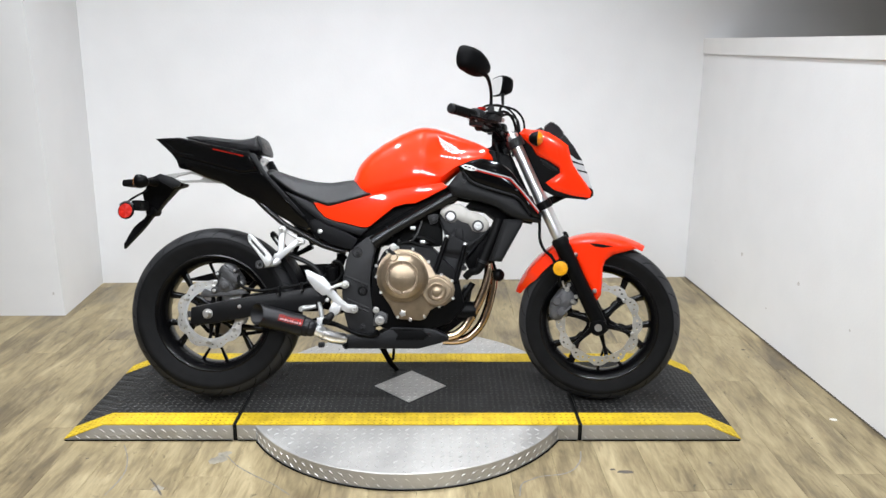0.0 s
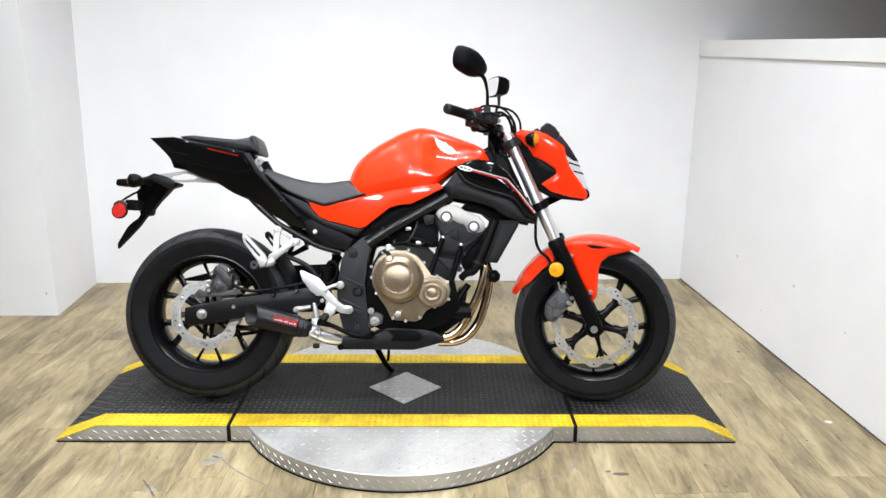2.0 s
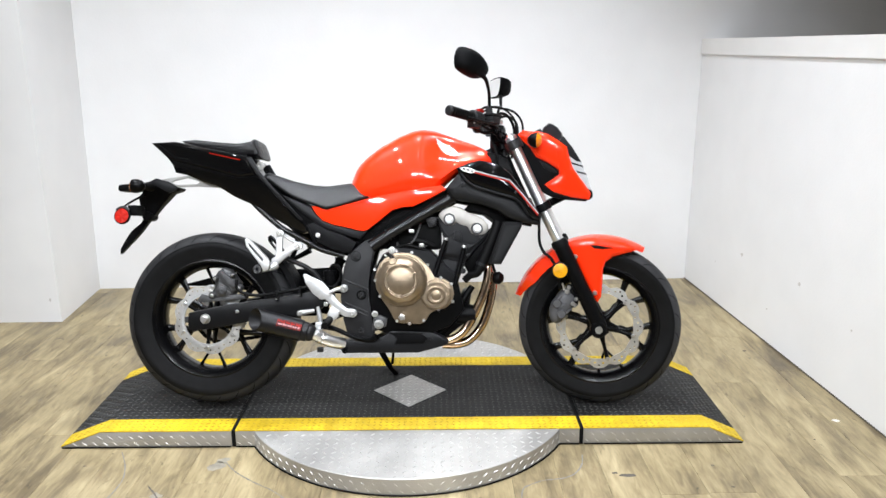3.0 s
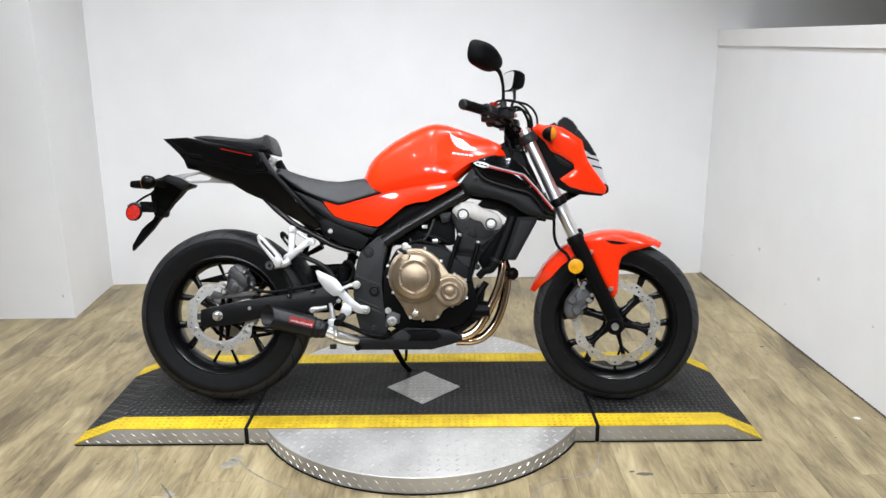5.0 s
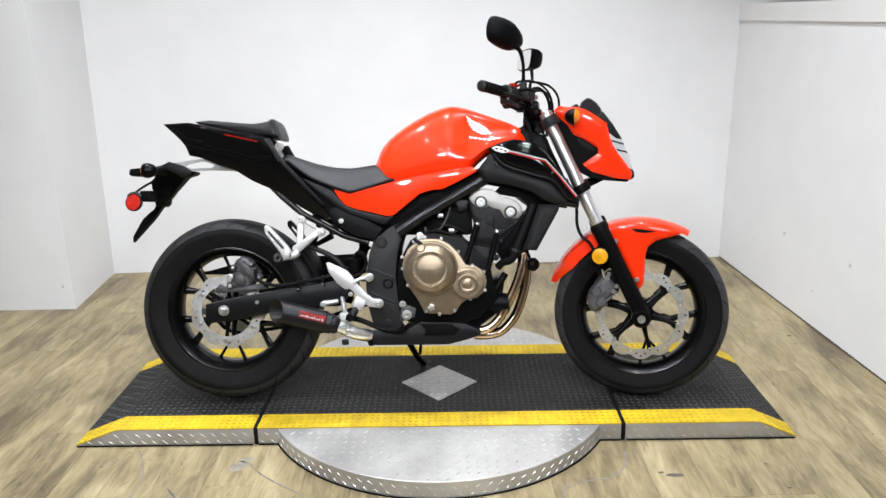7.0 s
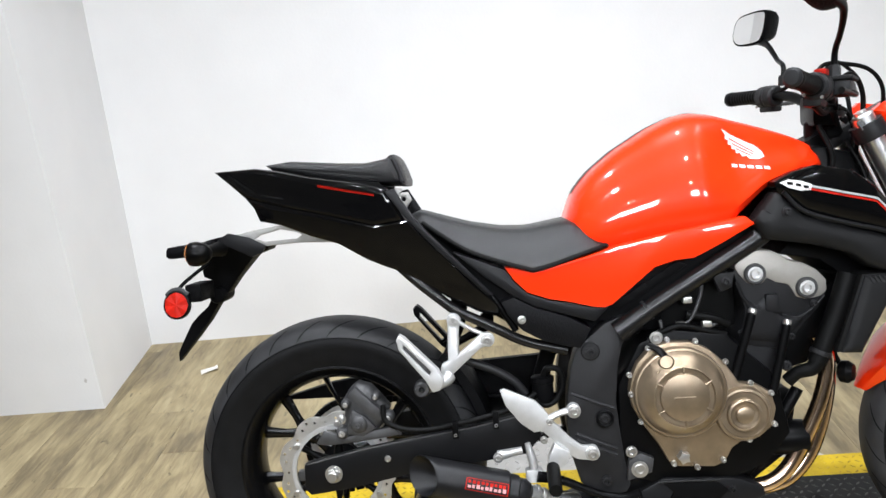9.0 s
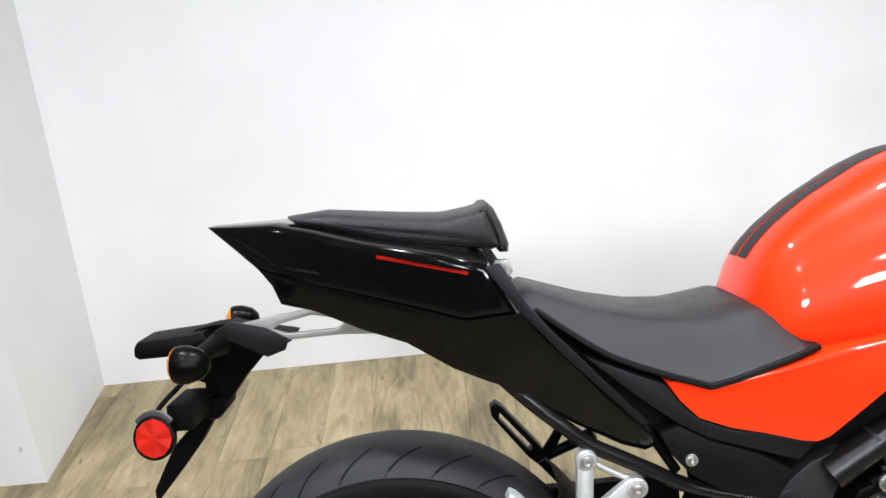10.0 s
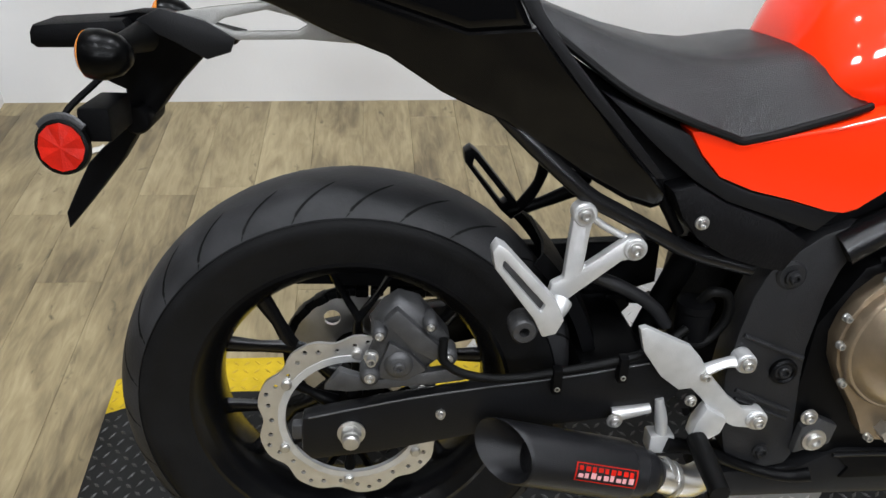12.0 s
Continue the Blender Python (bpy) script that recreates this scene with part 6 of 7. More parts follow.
for sd in (-1, 1):
    y = sd * 0.098
    leg = part("fork_leg", at(sweep([on_fork(0.300, y), on_fork(0.45, y), on_fork(0.590, y)], [0.0275, 0.0265, 0.028], 20, 4), S), M_BLACK, bike, "black fork leg with a bright inner tube")
    part("fork_tube", at(sweep([on_fork(0.585, y), on_fork(0.75, y), on_fork(0.955, y)], 0.0205, 24, 3), S), M_CHROME, leg, "polished fork tube")
    part("dust_seal", at(lathe([(0.021, -0.012), (0.030, -0.012), (0.031, 0.0), (0.029, 0.012), (0.021, 0.016)], 24), S @ aim(on_fork(0.600, y), f_dir)), M_RUBBER, leg)
    part("axle_clamp", at(lathe([(0, -0.028), (0.026, -0.028), (0.031, -0.022), (0.031, 0.022), (0.026, 0.026), (0, 0.026)], 28), S @ Matrix.Translation((1.418, y, 0.293))), M_BLACK, leg)
    part("axle_end", at(joined(lathe([(0, 0), (0.013, 0), (0.013, sd * 0.006), (0.009, sd * 0.006), (0.009, sd * 0.002), (0, sd * 0.002)], 20)), S @ Matrix.Translation((1.418, y + sd * 0.027, 0.293))), M_BOLT, leg)
    part("fork_cap", at(lathe([(0.0215, -0.012), (0.0215, 0.004), (0.017, 0.008), (0.012, 0.008), (0.012, 0.014), (0, 0.014)], 20), S @ aim(on_fork(0.968, y), f_dir)), M_CHROME, leg)
up = f_dir
for z, th, name in ((0.945, 0.016, "top_clamp"), (0.730, 0.014, "lower_clamp")):
    c = on_fork(z, 0)
    bm = bmesh.new()
    bm = box(-0.070, -0.110, -th, 0.010, 0.110, th, 0.008)
    bm.transform(S @ Matrix.Translation(c) @ up.to_track_quat("Z", "Y").to_matrix().to_4x4())
    part(name, bm, M_GREY if z > 0.9 else M_BLACK, bike, "dark grey cast fork clamp")
    for sd in (-1, 1):
        part("clamp_ring", at(lathe([(0.022, -th), (0.031, -th), (0.032, 0), (0.031, th), (0.022, th)], 24, closed=True), S @ aim(on_fork(z, sd * 0.098), f_dir)), M_GREY if z > 0.9 else M_BLACK, bike)
part("steering_head", sweep([(1.135, 0, 0.700), (1.085, 0, 0.800), (1.022, 0, 0.930)], 0.045, 18, 4), M_BLACK, bike)
part("head_gusset", prism([(0.960, 0.840), (1.020, 0.920), (1.100, 0.900), (1.178, 0.742), (1.120, 0.690), (0.980, 0.740)], -0.070, 0.070, 0.01), M_BLACK, bike)

# fender over the front tyre
rings = []
for k in range(27):
    a = radians(161 - 101 * k / 26)
    c, s = math.cos(a), math.sin(a)
    tip = min(1.0, (k + 1.2) / 6, (27.6 - k) / 5)
    grow = 0.005 * math.sin(math.pi * k / 26) - 0.002
    edge = 0.306 - 0.026 * max(0.0, min(1.0, k / 4, (15 - k) / 5))
    sect = ((-0.079 * tip, edge), (-0.074 * tip, 0.316 + grow), (-0.050 * tip, 0.325 + grow), (-0.02 * tip, 0.329 + grow), (0.02 * tip, 0.329 + grow), (0.050 * tip, 0.325 + grow), (0.074 * tip, 0.316 + grow), (0.079 * tip, edge),
            (0.076 * tip, edge), (0.070 * tip, 0.313 + grow), (0.048 * tip, 0.322 + grow), (-0.048 * tip, 0.322 + grow), (-0.070 * tip, 0.313 + grow), (-0.076 * tip, edge))
    rings.append([S @ Vector((AX_F.x + r * c, y, AX_F.z + r * s)) for y, r in sect])
fender = part("front_fender", loft(rings), M_RED, bike, "glossy red-orange front fender with side wings")
FW = SW @ Matrix.Translation((AX_F.x, 0, AX_F.z + 0.009)) @ Matrix.Rotation(radians(-2.5), 4, "Y") @ Matrix.Translation((-AX_F.x, 0, -AX_F.z))
ear = [(1.300, 0.598), (1.345, 0.612), (1.400, 0.616), (1.460, 0.608), (1.530, 0.582), (1.558, 0.566), (1.520, 0.556), (1.470, 0.545), (1.444, 0.526), (1.434, 0.498), (1.430, 0.445), (1.424, 0.400), (1.410, 0.380), (1.398, 0.396), (1.372, 0.452), (1.345, 0.520), (1.322, 0.566)]
for bm in (pillow(ear, -0.070, -0.077, 0.008, 0.016), mirrored(pillow(ear, -0.070, -0.077, 0.008, 0.016))):
    part("fender_wing", at(bm, FW), M_RED, fender, "red-orange fender wing down the fork")
bm = prism([(1.388, 0.591), (1.420, 0.588), (1.472, 0.577), (1.438, 0.574), (1.408, 0.578)], -0.0864, -0.0830, 0.0)
part("wing_slot", at(bm, FW), M_RUBBER, fender)
for x, z in ((1.338, 0.551), (1.402, 0.417)):
    b = lathe([(0, -0.010), (0.006, -0.010), (0.0085, -0.006), (0.0085, 0.004), (0, 0.004)], 16)
    part("wing_bolt", at(b, FW @ Matrix.Translation((x, -0.083, z))), M_BOLT, fender)

calf = [(1.300, 0.440), (1.322, 0.420), (1.330, 0.392), (1.302, 0.352), (1.272, 0.316), (1.244, 0.318), (1.234, 0.345), (1.238, 0.378), (1.256, 0.404), (1.276, 0.430)]
fcal = part("front_caliper", at(pillow(rounded(calf, 2), -0.045, -0.094, 0.014, 0.016), SW), M_FCAL, bike, "dark grey two-piston front brake caliper")
for x, z, r in ((1.298, 0.432, 0.009), (1.318, 0.388, 0.008), (1.262, 0.388, 0.017), (1.278, 0.350, 0.017)):
    part("caliper_boss", at(lathe([(0, -0.010), (r * 0.8, -0.010), (r, -0.005), (r, 0.02), (0, 0.02)], 18), SW @ Matrix.Translation((x, -0.106, z))), M_BOLT if r < 0.0135 else M_FCAL, fcal)
part("caliper_bracket", at(prism(rounded([(1.292, 0.452), (1.318, 0.458), (1.338, 0.420), (1.336, 0.382), (1.318, 0.372), (1.312, 0.402), (1.300, 0.428)], 2), -0.098, -0.086, 0.003), SW), M_BLACK, fcal)
for x, z in ((1.304, 0.446), (1.330, 0.404), (1.326, 0.382)):
    part("bracket_bolt", at(lathe([(0, -0.008), (0.005, -0.008), (0.0075, -0.005), (0.0075, 0.004), (0, 0.004)], 12), SW @ Matrix.Translation((x, -0.098, z))), M_BOLT, fcal)
for k in range(3):
    x, z = 1.252 + 0.016 * k, 0.392 - 0.024 * k
    part("caliper_rib", at(sweep([(x - 0.010, -0.100, z - 0.012), (x, -0.108, z), (x + 0.018, -0.108, z + 0.016), (x + 0.030, -0.100, z + 0.024)], 0.0040, 8, 4), SW), M_FCAL, fcal)
part("bleed_nipple", at(sweep([(1.288, -0.098, 0.436), (1.284, -0.102, 0.450), (1.281, -0.104, 0.462)], 0.0035, 8, 3), SW), M_BOLT, fcal)
part("brake_hose", at(sweep([(1.170, -0.060, 0.760), (1.202, -0.085, 0.680), (1.206, -0.096, 0.610), (1.222, -0.102, 0.570), (1.250, -0.106, 0.545), (1.270, -0.106, 0.500), (1.280, -0.104, 0.436)], 0.0055, 10, 8), S), M_RUBBER, bike, "black front brake hose")
amber = part("fork_reflector", at(lathe([(0, 0.0), (0.028, 0.0), (0.029, -0.003), (0.029, -0.008), (0.0265, -0.009), (0, -0.009)], 32), S @ Matrix.Translation((1.281, -0.118, 0.506))), M_RUBBER, bike, "round amber reflector beside the fork")
part("amber_lens", at(lathe([(0.0262, -0.0085), (0.0255, -0.012), (0.014, -0.0135), (0, -0.014)], 32), S @ Matrix.Translation((1.281, -0.118, 0.506))), M_AMBER, amber)
part("reflector_stay", at(box(1.275, -0.116, 0.500, 1.325, -0.108, 0.514, 0.002), S), M_BLACK, amber)

# headlamp cowl
SN = S @ Matrix.Translation((0.006, 0, 0.010))
red = [(1.122, 0.971), (1.141, 0.986), (1.167, 0.981), (1.199, 0.980), (1.229, 0.971), (1.258, 0.954), (1.297, 0.927), (1.306, 0.891), (1.318, 0.858), (1.337, 0.829), (1.361, 0.799), (1.384, 0.765), (1.378, 0.744), (1.319, 0.752), (1.291, 0.760), (1.250, 0.772), (1.218, 0.798), (1.270, 0.832), (1.268, 0.848), (1.230, 0.873), (1.188, 0.893), (1.167, 0.925), (1.141, 0.948)]
for bm in (pillow(red, -0.066, -0.088, 0.010, 0.020), mirrored(pillow(red, -0.066, -0.088, 0.010, 0.020))):
    for v in bm.verts:
        # the cowl narrows towards its nose
        v.co.y *= 1.0 - 0.55 * max(0.0, min(1.0, (v.co.x - 1.16) / 0.24)) * (0.4 + 0.6 * max(0.0, min(1.0, (0.95 - v.co.z) / 0.2)))
    part("headlamp_cowl", at(bm, SN), M_RED, bike, "glossy red-orange headlamp cowl")


def nose(name, poly, w, mat, label, taper=0.55):
    bm = prism(poly, -w, w, 0.006)
    for v in bm.verts:
        v.co.y *= 1.0 - taper * max(0.0, min(1.0, (v.co.x - 1.16) / 0.24)) * (0.4 + 0.6 * max(0.0, min(1.0, (0.95 - v.co.z) / 0.2)))
    return part(name, at(bm, SN), mat, bike, label)


nose("cowl_insert", [(1.130, 0.964), (1.170, 0.930), (1.234, 0.880), (1.276, 0.852), (1.277, 0.830), (1.224, 0.794), (1.254, 0.768), (1.294, 0.757), (1.378, 0.746), (1.366, 0.737), (1.292, 0.744), (1.242, 0.754), (1.200, 0.776), (1.162, 0.862), (1.132, 0.932)], 0.082, M_PLAST, "black textured cowl insert")
nose("cowl_fin", [(1.196, 0.884), (1.226, 0.868), (1.262, 0.846), (1.264, 0.836), (1.236, 0.842), (1.212, 0.858)], 0.084, M_LOWER, "grey fin in the cowl's opening")
nose("headlamp", [(1.296, 0.928), (1.330, 0.904), (1.350, 0.872), (1.360, 0.845), (1.372, 0.822), (1.382, 0.790), (1.388, 0.774), (1.356, 0.790), (1.310, 0.850), (1.298, 0.890)], 0.076, M_LAMP, "clear faceted headlamp lens", 0.5)
nose("lamp_trim", [(1.264, 0.944), (1.284, 0.966), (1.318, 0.924), (1.350, 0.874), (1.330, 0.877), (1.304, 0.896)], 0.080, M_LOWER, "grey trim over the headlamp", 0.5)
for a, b, c, d in (((1.312, 0.876), (1.354, 0.862), (1.357, 0.855), (1.314, 0.868)), ((1.330, 0.846), (1.366, 0.836), (1.369, 0.829), (1.334, 0.838))):
    nose("lamp_fin", [a, b, c, d], 0.0775, M_LOWER, "dark grey bar across the headlamp", 0.5)
nose("chin", [(1.372, 0.790), (1.390, 0.772), (1.392, 0.752), (1.378, 0.742), (1.350, 0.745)], 0.066, M_PLAST, "black chin under the headlamp", 0.5)
part("visor", at(shell([(1.206, 0.974), (1.218, 1.006), (1.238, 1.021), (1.252, 1.018), (1.270, 1.006), (1.286, 0.986), (1.294, 0.958), (1.277, 0.952), (1.224, 0.966)], bridge((1.21, 1.25, 1.30), (0.064, 0.056, 0.044)), ((-1, 0.004), (-0.9, 0.001), (-0.7, 0), (0, 0), (0.7, 0), (0.9, 0.001), (1, 0.004))), S), M_SMOKE, bike, "smoked meter visor")
for sd in (-1, 1):
    side, up = (0.128, 0.959) if sd < 0 else (0.112, 0.938)
    m = S @ aim((1.194, sd * side, up), (1, sd * 0.15, -0.05))
    pod = part("turn_signal", at(lathe([(0, -0.030), (0.010, -0.028), (0.020, -0.018), (0.026, -0.002), (0.026, 0.006), (0, 0.006)], 28), m), M_POD, bike, "black turn signal pod with an amber lens")
    part("amber_lens", at(lathe([(0, 0.022), (0.011, 0.0205), (0.020, 0.014), (0.0248, 0.0065), (0, 0.0055)], 28), m), M_POD_AMBER, pod)
    part("signal_stalk", at(sweep([(1.186, sd * (side - 0.024), up - 0.002), (1.184, sd * 0.082, up - 0.004), (1.182, sd * 0.07, up - 0.006)], 0.011, 10, 3), S), M_RUBBER, pod)

# handlebar, grips, controls and mirrors
bar = part("handlebar", at(sweep([(0.934, -0.344, 1.0455), (0.984, -0.246, 1.034), (1.030, -0.150, 1.021), (1.055, -0.085, 1.004), (1.056, 0, 1.000), (1.055, 0.085, 1.004), (1.035, 0.150, 1.022), (0.995, 0.240, 1.029), (0.944, 0.332, 1.029)], 0.0112, 14, 6), SB), M_BLACK, bike, "black tubular handlebar with rubber grips")
part("bar_clamp", at(box(1.030, -0.055, 0.958, 1.082, 0.055, 1.018, 0.012), SB), M_BLACK, bar)
part("bar_riser", at(sweep([(1.062, 0, 0.985), (1.068, 0, 0.960), (1.076, 0, 0.935)], 0.028, 12, 3), SB), M_BLACK, bar)
for sd in (-1, 1):
    a, b = Vector((0.940, sd * 0.336, 1.0290)), Vector((0.994, sd * 0.240, 1.0290))
    if sd < 0:
        a, b = Vector((0.930, -0.348, 1.046)), Vector((0.984, -0.246, 1.034))
    d = (b - a).normalized()
    ln = (b - a).length
    prof = [(0, -0.006), (0.0155, -0.006), (0.0172, -0.002), (0.0172, 0.008), (0.0155, 0.011)]
    for k in range(10):
        q = 0.012 + (ln - 0.016) * k / 10
        prof += [(0.0152, q), (0.0163, q + 0.002), (0.0163, q + (ln - 0.016) / 10 - 0.003), (0.0152, q + (ln - 0.016) / 10 - 0.001)]
    prof += [(0.0185, ln - 0.002), (0.0185, ln + 0.004), (0, ln + 0.004)]
    part("grip", at(lathe(prof, 20), SB @ aim(a, d)), M_RUBBER, bar, "ribbed black rubber grip")
    part("bar_end", at(lathe([(0, -0.016), (0.012, -0.015), (0.0165, -0.010), (0.0165, -0.006), (0, -0.006)], 20), SB @ aim(a, d)), M_GREY, bar)
    c = Vector((1.005, 0.222, 1.026)) if sd > 0 else Vector((0.998, -0.222, 1.030))
    box_m = SB @ Matrix.Translation(c) @ d.to_track_quat("Y", "Z").to_matrix().to_4x4()
    switch = part("switch_box", at(joined(lathe([(0, -0.026), (0.020, -0.026), (0.0245, -0.022), (0.0255, -0.004), (0.0240, -0.002), (0.0240, 0.002), (0.0255, 0.004), (0.0245, 0.022), (0.020, 0.026), (0, 0.026)], 24), box(-0.020, -0.022, -0.034, 0.012, 0.020, -0.010, 0.005)), box_m), M_GREY, bar, "black switch box")
    for dx, dz in ((-0.016, -0.014), (-0.012, 0.016), (0.014, -0.020)):
        part("case_screw", at(lathe([(0, -0.028), (0.003, -0.028), (0.003, -0.024), (0, -0.024)], 8), box_m @ Matrix.Translation((dx, 0, dz))), M_BOLT, switch)
    part("switch_button", at(box(-0.028, -0.010, 0.004, -0.022, 0.010, 0.014, 0.002), box_m), M_CAST, switch)
    if sd < 0:
        part("kill_switch", at(box(-0.010, 0.010, 0.022, 0.012, 0.034, 0.034, 0.004), box_m), M_DECAL, switch, "red stop switch")
        part("brake_master", at(box(0.012, 0.040, -0.012, 0.046, 0.088, 0.014, 0.006), box_m), M_GREY, bar, "black brake master cylinder")
        part("master_lid", at(box(0.008, 0.036, 0.015, 0.050, 0.092, 0.022, 0.003), box_m), M_LOWER, bar)
        part("master_clamp", at(lathe([(0.012, -0.008), (0.018, -0.008), (0.018, 0.008), (0.012, 0.008)], 16, closed=True), box_m @ Matrix.Translation((0, 0.062, 0))), M_CAST, bar)
        part("hose_joint", at(lathe([(0, -0.010), (0.008, -0.010), (0.008, 0.010), (0, 0.010)], 12), box_m @ Matrix.Translation((0.036, 0.098, 0.002))), M_BOLT, bar)
    part("lever", at(sweep([c + Vector((0.045, sd * -0.035, -0.012)), c + Vector((0.058, sd * 0.01, -0.016)), c + Vector((0.040, sd * 0.07, -0.018)), c + Vector((0.008, sd * 0.140, -0.012)), c + Vector((-0.006, sd * 0.165, -0.010))], [0.007, 0.0055, 0.0045, 0.0042, 0.0055], 10, 6), SB), M_BLACK if sd < 0 else M_CAST, bar, "brake or clutch lever")
    # a mirror on a bent stem
    if sd < 0:
        mc, nrm, foot = Vector((0.988, -0.281, 1.200)), Vector((-0.76, 0.65, 0.02)), Vector((1.040, -0.172, 1.048))
        stem = [foot, foot + Vector((0.001, -0.002, 0.042)), Vector((1.042, -0.208, 1.122)), Vector((1.034, -0.253, 1.156))]
    else:
        mc, nrm, foot = Vector((1.010, 0.440, 1.199)), Vector((-0.83, -0.55, 0.03)), Vector((1.035, 0.210, 1.052))
        stem = [foot, foot + Vector((0.004, 0.020, 0.040)), Vector((1.042, 0.300, 1.110)), Vector((1.036, 0.375, 1.150))]
    nrm.normalize()
    mm = SB @ Matrix.Translation(mc) @ (-nrm).to_track_quat("Y", "Z").to_matrix().to_4x4()
    face = rounded([(0.042, 0.049), (-0.026, 0.035), (-0.070, -0.004), (-0.064, -0.036), (-0.012, -0.046), (0.046, -0.030), (0.068, -0.012), (0.066, 0.026)], 5)
    if sd > 0:
        face = rounded([(-0.044, 0.030), (-0.022, 0.045), (0.042, 0.047), (0.053, 0.030), (0.040, -0.028), (0.018, -0.044), (-0.036, -0.043), (-0.056, -0.024), (-0.054, 0.004)], 4)
        face = [(x * 1.12, z * 0.86) for x, z in face]
    layers, deep = [], 1.0 if sd < 0 else 1.6
    for y, k in ((-0.006, 0.97), (-0.003, 1.0), (0.006, 0.99), (0.020, 0.90), (0.032, 0.70), (0.039, 0.40), (0.041, 0.10)):
        layers.append([mm @ Vector((x * k, y * (deep if y > 0 else 1.0), z * k)) for x, z in face])
    mir = part("mirror", loft(layers), M_PLAST, bike, "black rear-view mirror on a bent stem")
    part("mirror_glass", at(prism([(x * 0.90, z * 0.88) for x, z in face], -0.0085, -0.0062, 0), mm), M_MIRROR, mir, "silvered mirror glass", smooth=False)
    part("mirror_stem", at(sweep([*stem, mc - nrm * 0.022 + Vector((0, 0, -0.026))], [0.0070, 0.0056, 0.0054, 0.007, 0.012], 12, 7), SB), M_BLACK, mir)
    part("stem_nut", at(lathe([(0, -0.004), (0.012, -0.004), (0.012, 0.014), (0.009, 0.020), (0, 0.020)], 6, axis="Z"), SB @ Matrix.Translation(foot)), M_GREY, mir)
for pts, r in (([(0.996, -0.200, 1.045), (1.026, -0.160, 1.070), (1.078, -0.110, 1.070), (1.124, -0.095, 1.056), (1.150, -0.085, 1.020), (1.150, -0.070, 0.965), (1.140, -0.050, 0.920)], 0.0040), ([(1.010, -0.190, 1.046), (1.050, -0.130, 1.074), (1.090, -0.070, 1.066), (1.122, -0.050, 1.030), (1.126, -0.040, 0.960)], 0.0034),
               ([(1.040, -0.170, 1.036), (1.090, -0.110, 1.050), (1.120, -0.070, 1.000), (1.110, -0.050, 0.900)], 0.0050), ([(1.010, 0.190, 1.030), (1.070, 0.120, 1.060), (1.120, 0.060, 1.030), (1.130, 0.030, 0.940)], 0.0045),
               ([(1.040, -0.060, 0.960), (1.060, -0.080, 0.900), (1.050, -0.080, 0.850)], 0.0055), ([(1.090, -0.060, 0.930), (1.120, -0.075, 0.860), (1.130, -0.070, 0.800)], 0.0045)):
    part("cable", at(sweep(pts, r, 8, 8), SB), M_RUBBER, bike, "black control cable")
part("instrument_meter", at(box(1.140, -0.045, 0.930, 1.200, 0.045, 0.954, 0.008, None), SB), M_PLAST, bike, "black instrument meter")
part("ignition_switch", at(lathe([(0, -0.03), (0.022, -0.03), (0.022, 0.006), (0.018, 0.010), (0, 0.010)], 20, axis="Z"), SB @ Matrix.Translation((1.048, 0, 0.958))), M_BLACK, bike)
for k in range(5):
    part("cable_tie", at(box(-0.003, -0.009, -0.006, 0.003, 0.009, 0.006, 0.001), SB @ pose(1.060 + 0.014 * k, -0.120 + 0.030 * (k % 3), 0.992 - 0.012 * k, 20 * k, 15, 30 * k)), M_CAST if k % 2 else M_BLACK, bar)
part("bar_wire", at(sweep([(0.990, -0.230, 1.000), (1.020, -0.170, 0.985), (1.050, -0.110, 0.990), (1.075, -0.060, 0.960)], 0.006, 8, 6), SB), M_RUBBER, bar)
part("bar_wire", at(sweep([(1.010, -0.200, 1.010), (1.040, -0.130, 0.998), (1.085, -0.080, 0.985), (1.110, -0.050, 0.940)], 0.004, 8, 6), SB), M_RUBBER, bar)

# the upper bodywork and bars stand a little taller
for ob in bike.children_recursive:
    for v in ob.data.vertices:
        if v.co.z > 0.70:
            v.co.z += 0.042 * (v.co.z - 0.70)

# ---- small things on the floor and marks on the walls ----
def patch(x, y, z, r, mat, parent, name, seed, up="Z", stretch=1.0):
    """A thin ragged mark lying on a surface."""
    rnd = random.Random(seed)
    bm = bmesh.new()
    ring = []
    for k in range(11):
        a, q = 2 * math.pi * k / 11, r * rnd.uniform(0.55, 1.15)
        u, v = q * math.cos(a) * stretch, q * math.sin(a)
        ring.append(bm.verts.new((x + u, y + v, z) if up == "Z" else (x, y + u, z + v) if up == "X" else (x + u, y, z + v)))
    bm.faces.new(ring)
    bmesh.ops.recalc_face_normals(bm, faces=bm.faces)
    return part(name, bm, mat, parent)


for k, (x, y, r, m, wide) in enumerate(((0.700, -0.204, 0.012, M_SCUFF_SHADE, 2.4), (0.664, -0.190, 0.007, M_SCUFF_SHADE, 1.6), (1.021, -0.276, 0.005, M_SCUFF_SHADE, 1.3), (0.999, -0.149, 0.006, M_SCUFF_SHADE, 1.2), (1.490, 0.829, 0.010, M_SCUFF_SHADE, 1.3),
                                        (1.566, 0.155, 0.010, M_PAPER, 1.5), (1.420, 0.017, 0.004, M_SCUFF_SHADE, 1.2), (-1.10, -0.12, 0.005, M_SCUFF_SHADE, 1.5))):
    patch(x, y, 0.0008, r, m, floor, "floor_chip", k, stretch=wide)
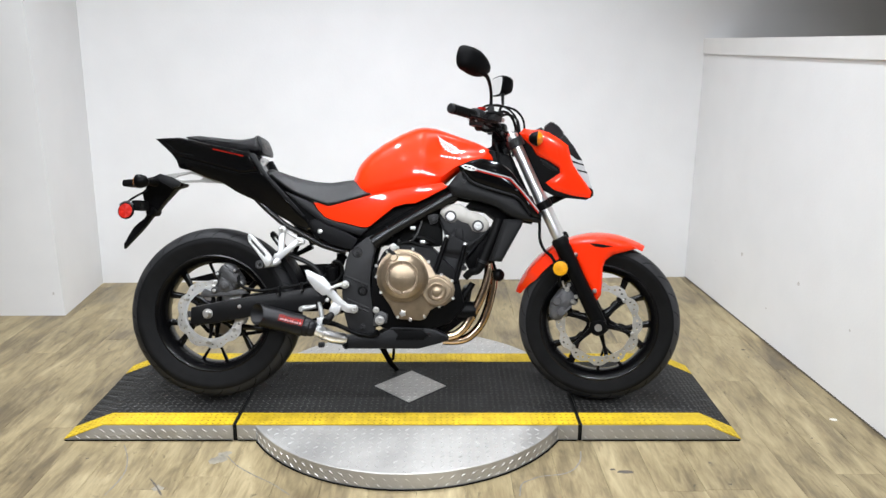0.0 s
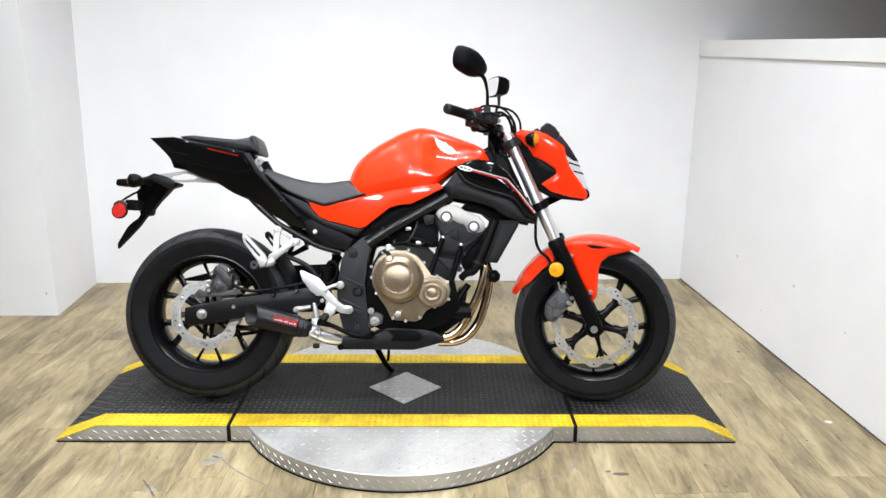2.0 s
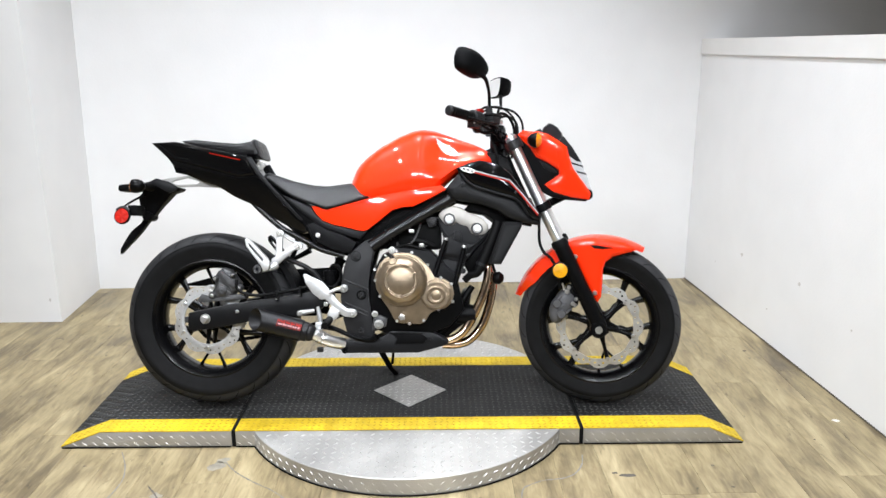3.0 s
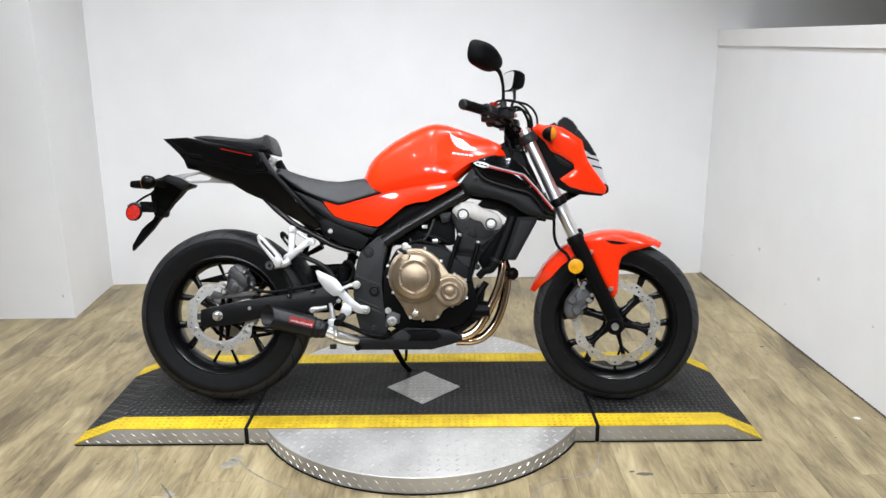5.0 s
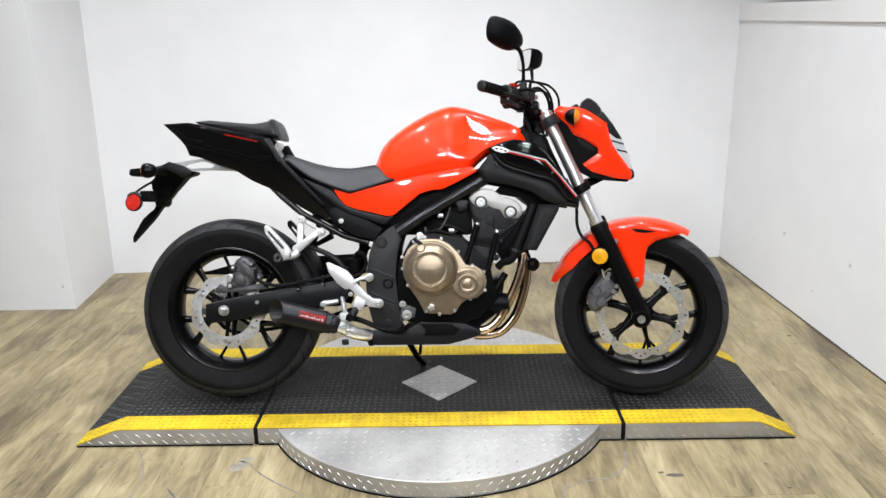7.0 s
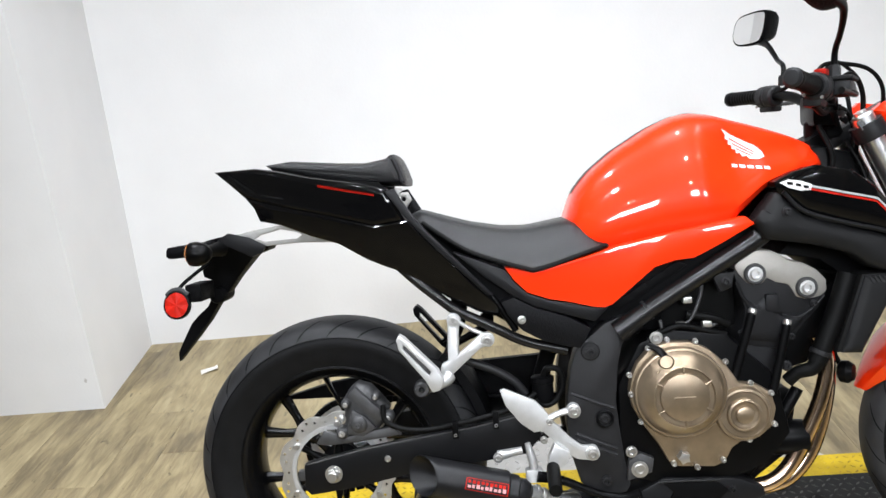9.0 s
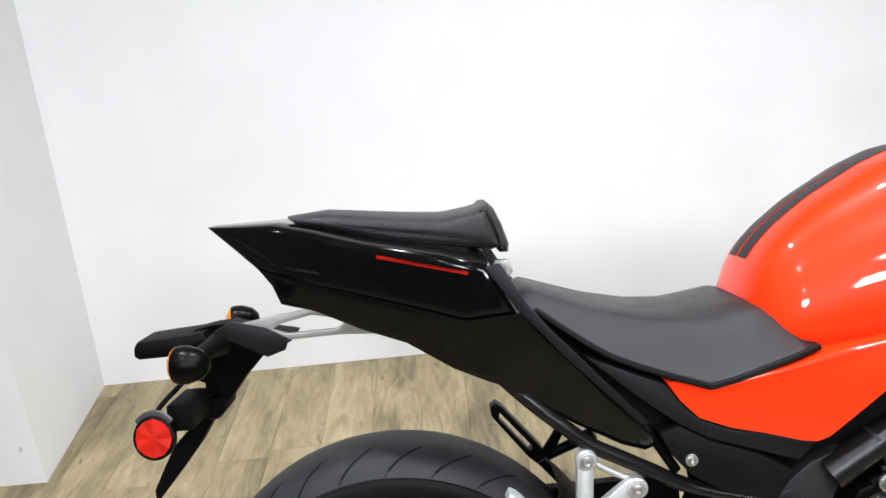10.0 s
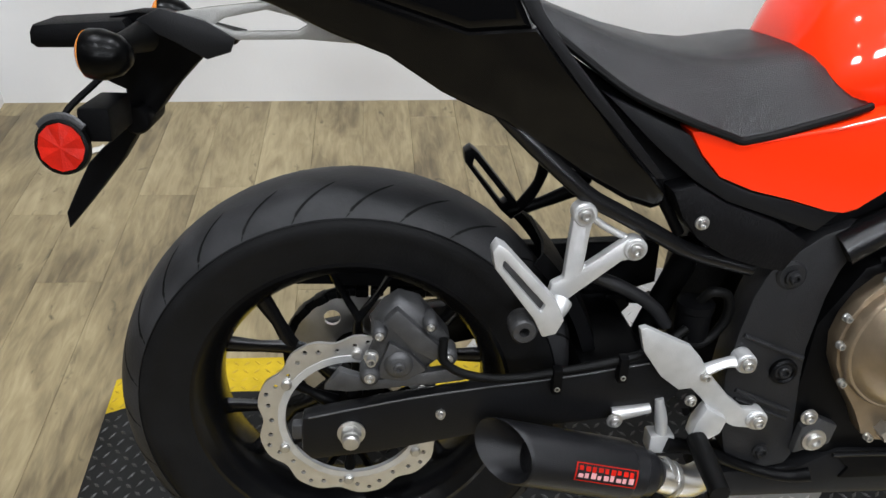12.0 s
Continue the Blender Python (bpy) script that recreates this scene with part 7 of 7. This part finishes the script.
for k, (x, y, r, wide) in enumerate(((-0.655, -0.128, 0.030, 1.0), (-0.640, -0.090, 0.020, 1.3), (-0.800, -0.296, 0.018, 1.2))):
    patch(x, y, 0.0006, r, M_WASH, floor, "dried_spill", 20 + k, stretch=wide)


def trace(points, w, seed, mat=M_TRACE):
    """A dried spill line wandering over the floor."""
    rnd = random.Random(seed)
    line = smooth_path([Vector((x, y, 0.0007)) for x, y in points], 10)
    bm, last = bmesh.new(), None
    for i, q in enumerate(line):
        d = (line[min(i + 1, len(line) - 1)] - line[max(i - 1, 0)]).normalized()
        n = Vector((-d.y, d.x, 0)) * w * rnd.uniform(0.5, 1.2)
        row = [bm.verts.new(q - n), bm.verts.new(q + n)]
        if last:
            bm.faces.new((last[0], last[1], row[1], row[0]))
        last = row
    bmesh.ops.recalc_face_normals(bm, faces=bm.faces)
    part("spill_line", bm, mat, floor)


trace([(-0.634, -0.100), (-0.583, -0.164), (-0.514, -0.222), (-0.445, -0.271), (-0.376, -0.334)], 0.0024, 1)
trace([(0.342, -0.340), (0.354, -0.278), (0.382, -0.253), (0.425, -0.230), (0.492, -0.217), (0.534, -0.190), (0.566, -0.135), (0.579, -0.073)], 0.0026, 2)
trace([(-1.011, -0.029), (-0.967, -0.115), (-0.941, -0.195), (-0.939, -0.261), (-0.949, -0.335)], 0.0020, 3)
trace([(-0.841, -0.245), (-0.807, -0.287), (-0.773, -0.337)], 0.0036, 4, M_SCUFF_SHADE)
scrap = thing("paper_scrap", "small torn scrap of white paper on the floor", "paper", pose(-1.525, 1.53, 0.0, 0, 0, 20))
bm = bmesh.new()
grid = [[bm.verts.new((0.022 * (i - 1.5) + 0.004 * ((i * 7 + j * 3) % 3), 0.015 * (j - 1) + 0.003 * ((i + 2 * j) % 3), 0.002 + 0.004 * ((i * 5 + j * 2) % 4))) for j in range(3)] for i in range(4)]
for i in range(3):
    for j in range(2):
        bm.faces.new((grid[i][j], grid[i + 1][j], grid[i + 1][j + 1], grid[i][j + 1]))
got = bmesh.ops.extrude_face_region(bm, geom=bm.faces[:])
bmesh.ops.translate(bm, vec=(0, 0, -0.0015), verts=[g for g in got["geom"] if isinstance(g, bmesh.types.BMVert)])
bmesh.ops.recalc_face_normals(bm, faces=bm.faces)
part("sheet", bm, M_PAPER, scrap, smooth=False)

for k, (y, z, r) in enumerate(((1.25, 0.34, 0.012), (0.70, 0.36, 0.010), (0.95, 0.16, 0.006), (1.55, 0.22, 0.005), (0.30, 0.30, 0.006))):
    patch(1.569 + (1.958 - y) * 0.0567 - 0.0012, y, z, r, M_WALLSCUFF, partition, "wall_scuff", 40 + k, "X", 1.4)
patch(-1.885, 1.2792, 0.12, 0.010, M_WALLSCUFF, column, "wall_scuff", 60, "Y", 0.6)

# ---- floor planks ----
PW, PL = 0.152, 1.22
bm = box(-PW / 2 + 0.0003, -PL / 2 + 0.0003, -0.0045, PW / 2 - 0.0003, PL / 2 - 0.0003, 0.0, 0)
bmesh.ops.bevel(bm, geom=[e for e in bm.edges if all(v.co.z > -0.001 for v in e.verts)], offset=0.0006, segments=1, affect="EDGES")
me = bpy.data.meshes.new("plank")
bm.to_mesh(me)
bm.free()
me.materials.append(M_PLANK)
rng = random.Random(5)
for c in range(38):
    shift = rng.random() * PL
    for r in range(4):
        ob = new("plank", me)
        ob.parent = floor
        ob.matrix_local = pose(-3.4 + PW * c, -2.4 + shift + PL * r, 0)
# the floor goes on to the room's walls
bm = bmesh.new()
for c in range(62):
    x = -3.4 + PW * (c - 12)
    y0 = -6.2
    while y0 < 2.0:
        quad = [bm.verts.new((x + sx * (PW / 2 - 0.0004), y, -0.0047)) for sx, y in ((-1, y0), (1, y0), (1, y0 + PL - 0.001), (-1, y0 + PL - 0.001))]
        bm.faces.new(quad)
        y0 += PL
tagged(part("plank_run", bm, M_PLANK, floor, smooth=False), kind="stuff")
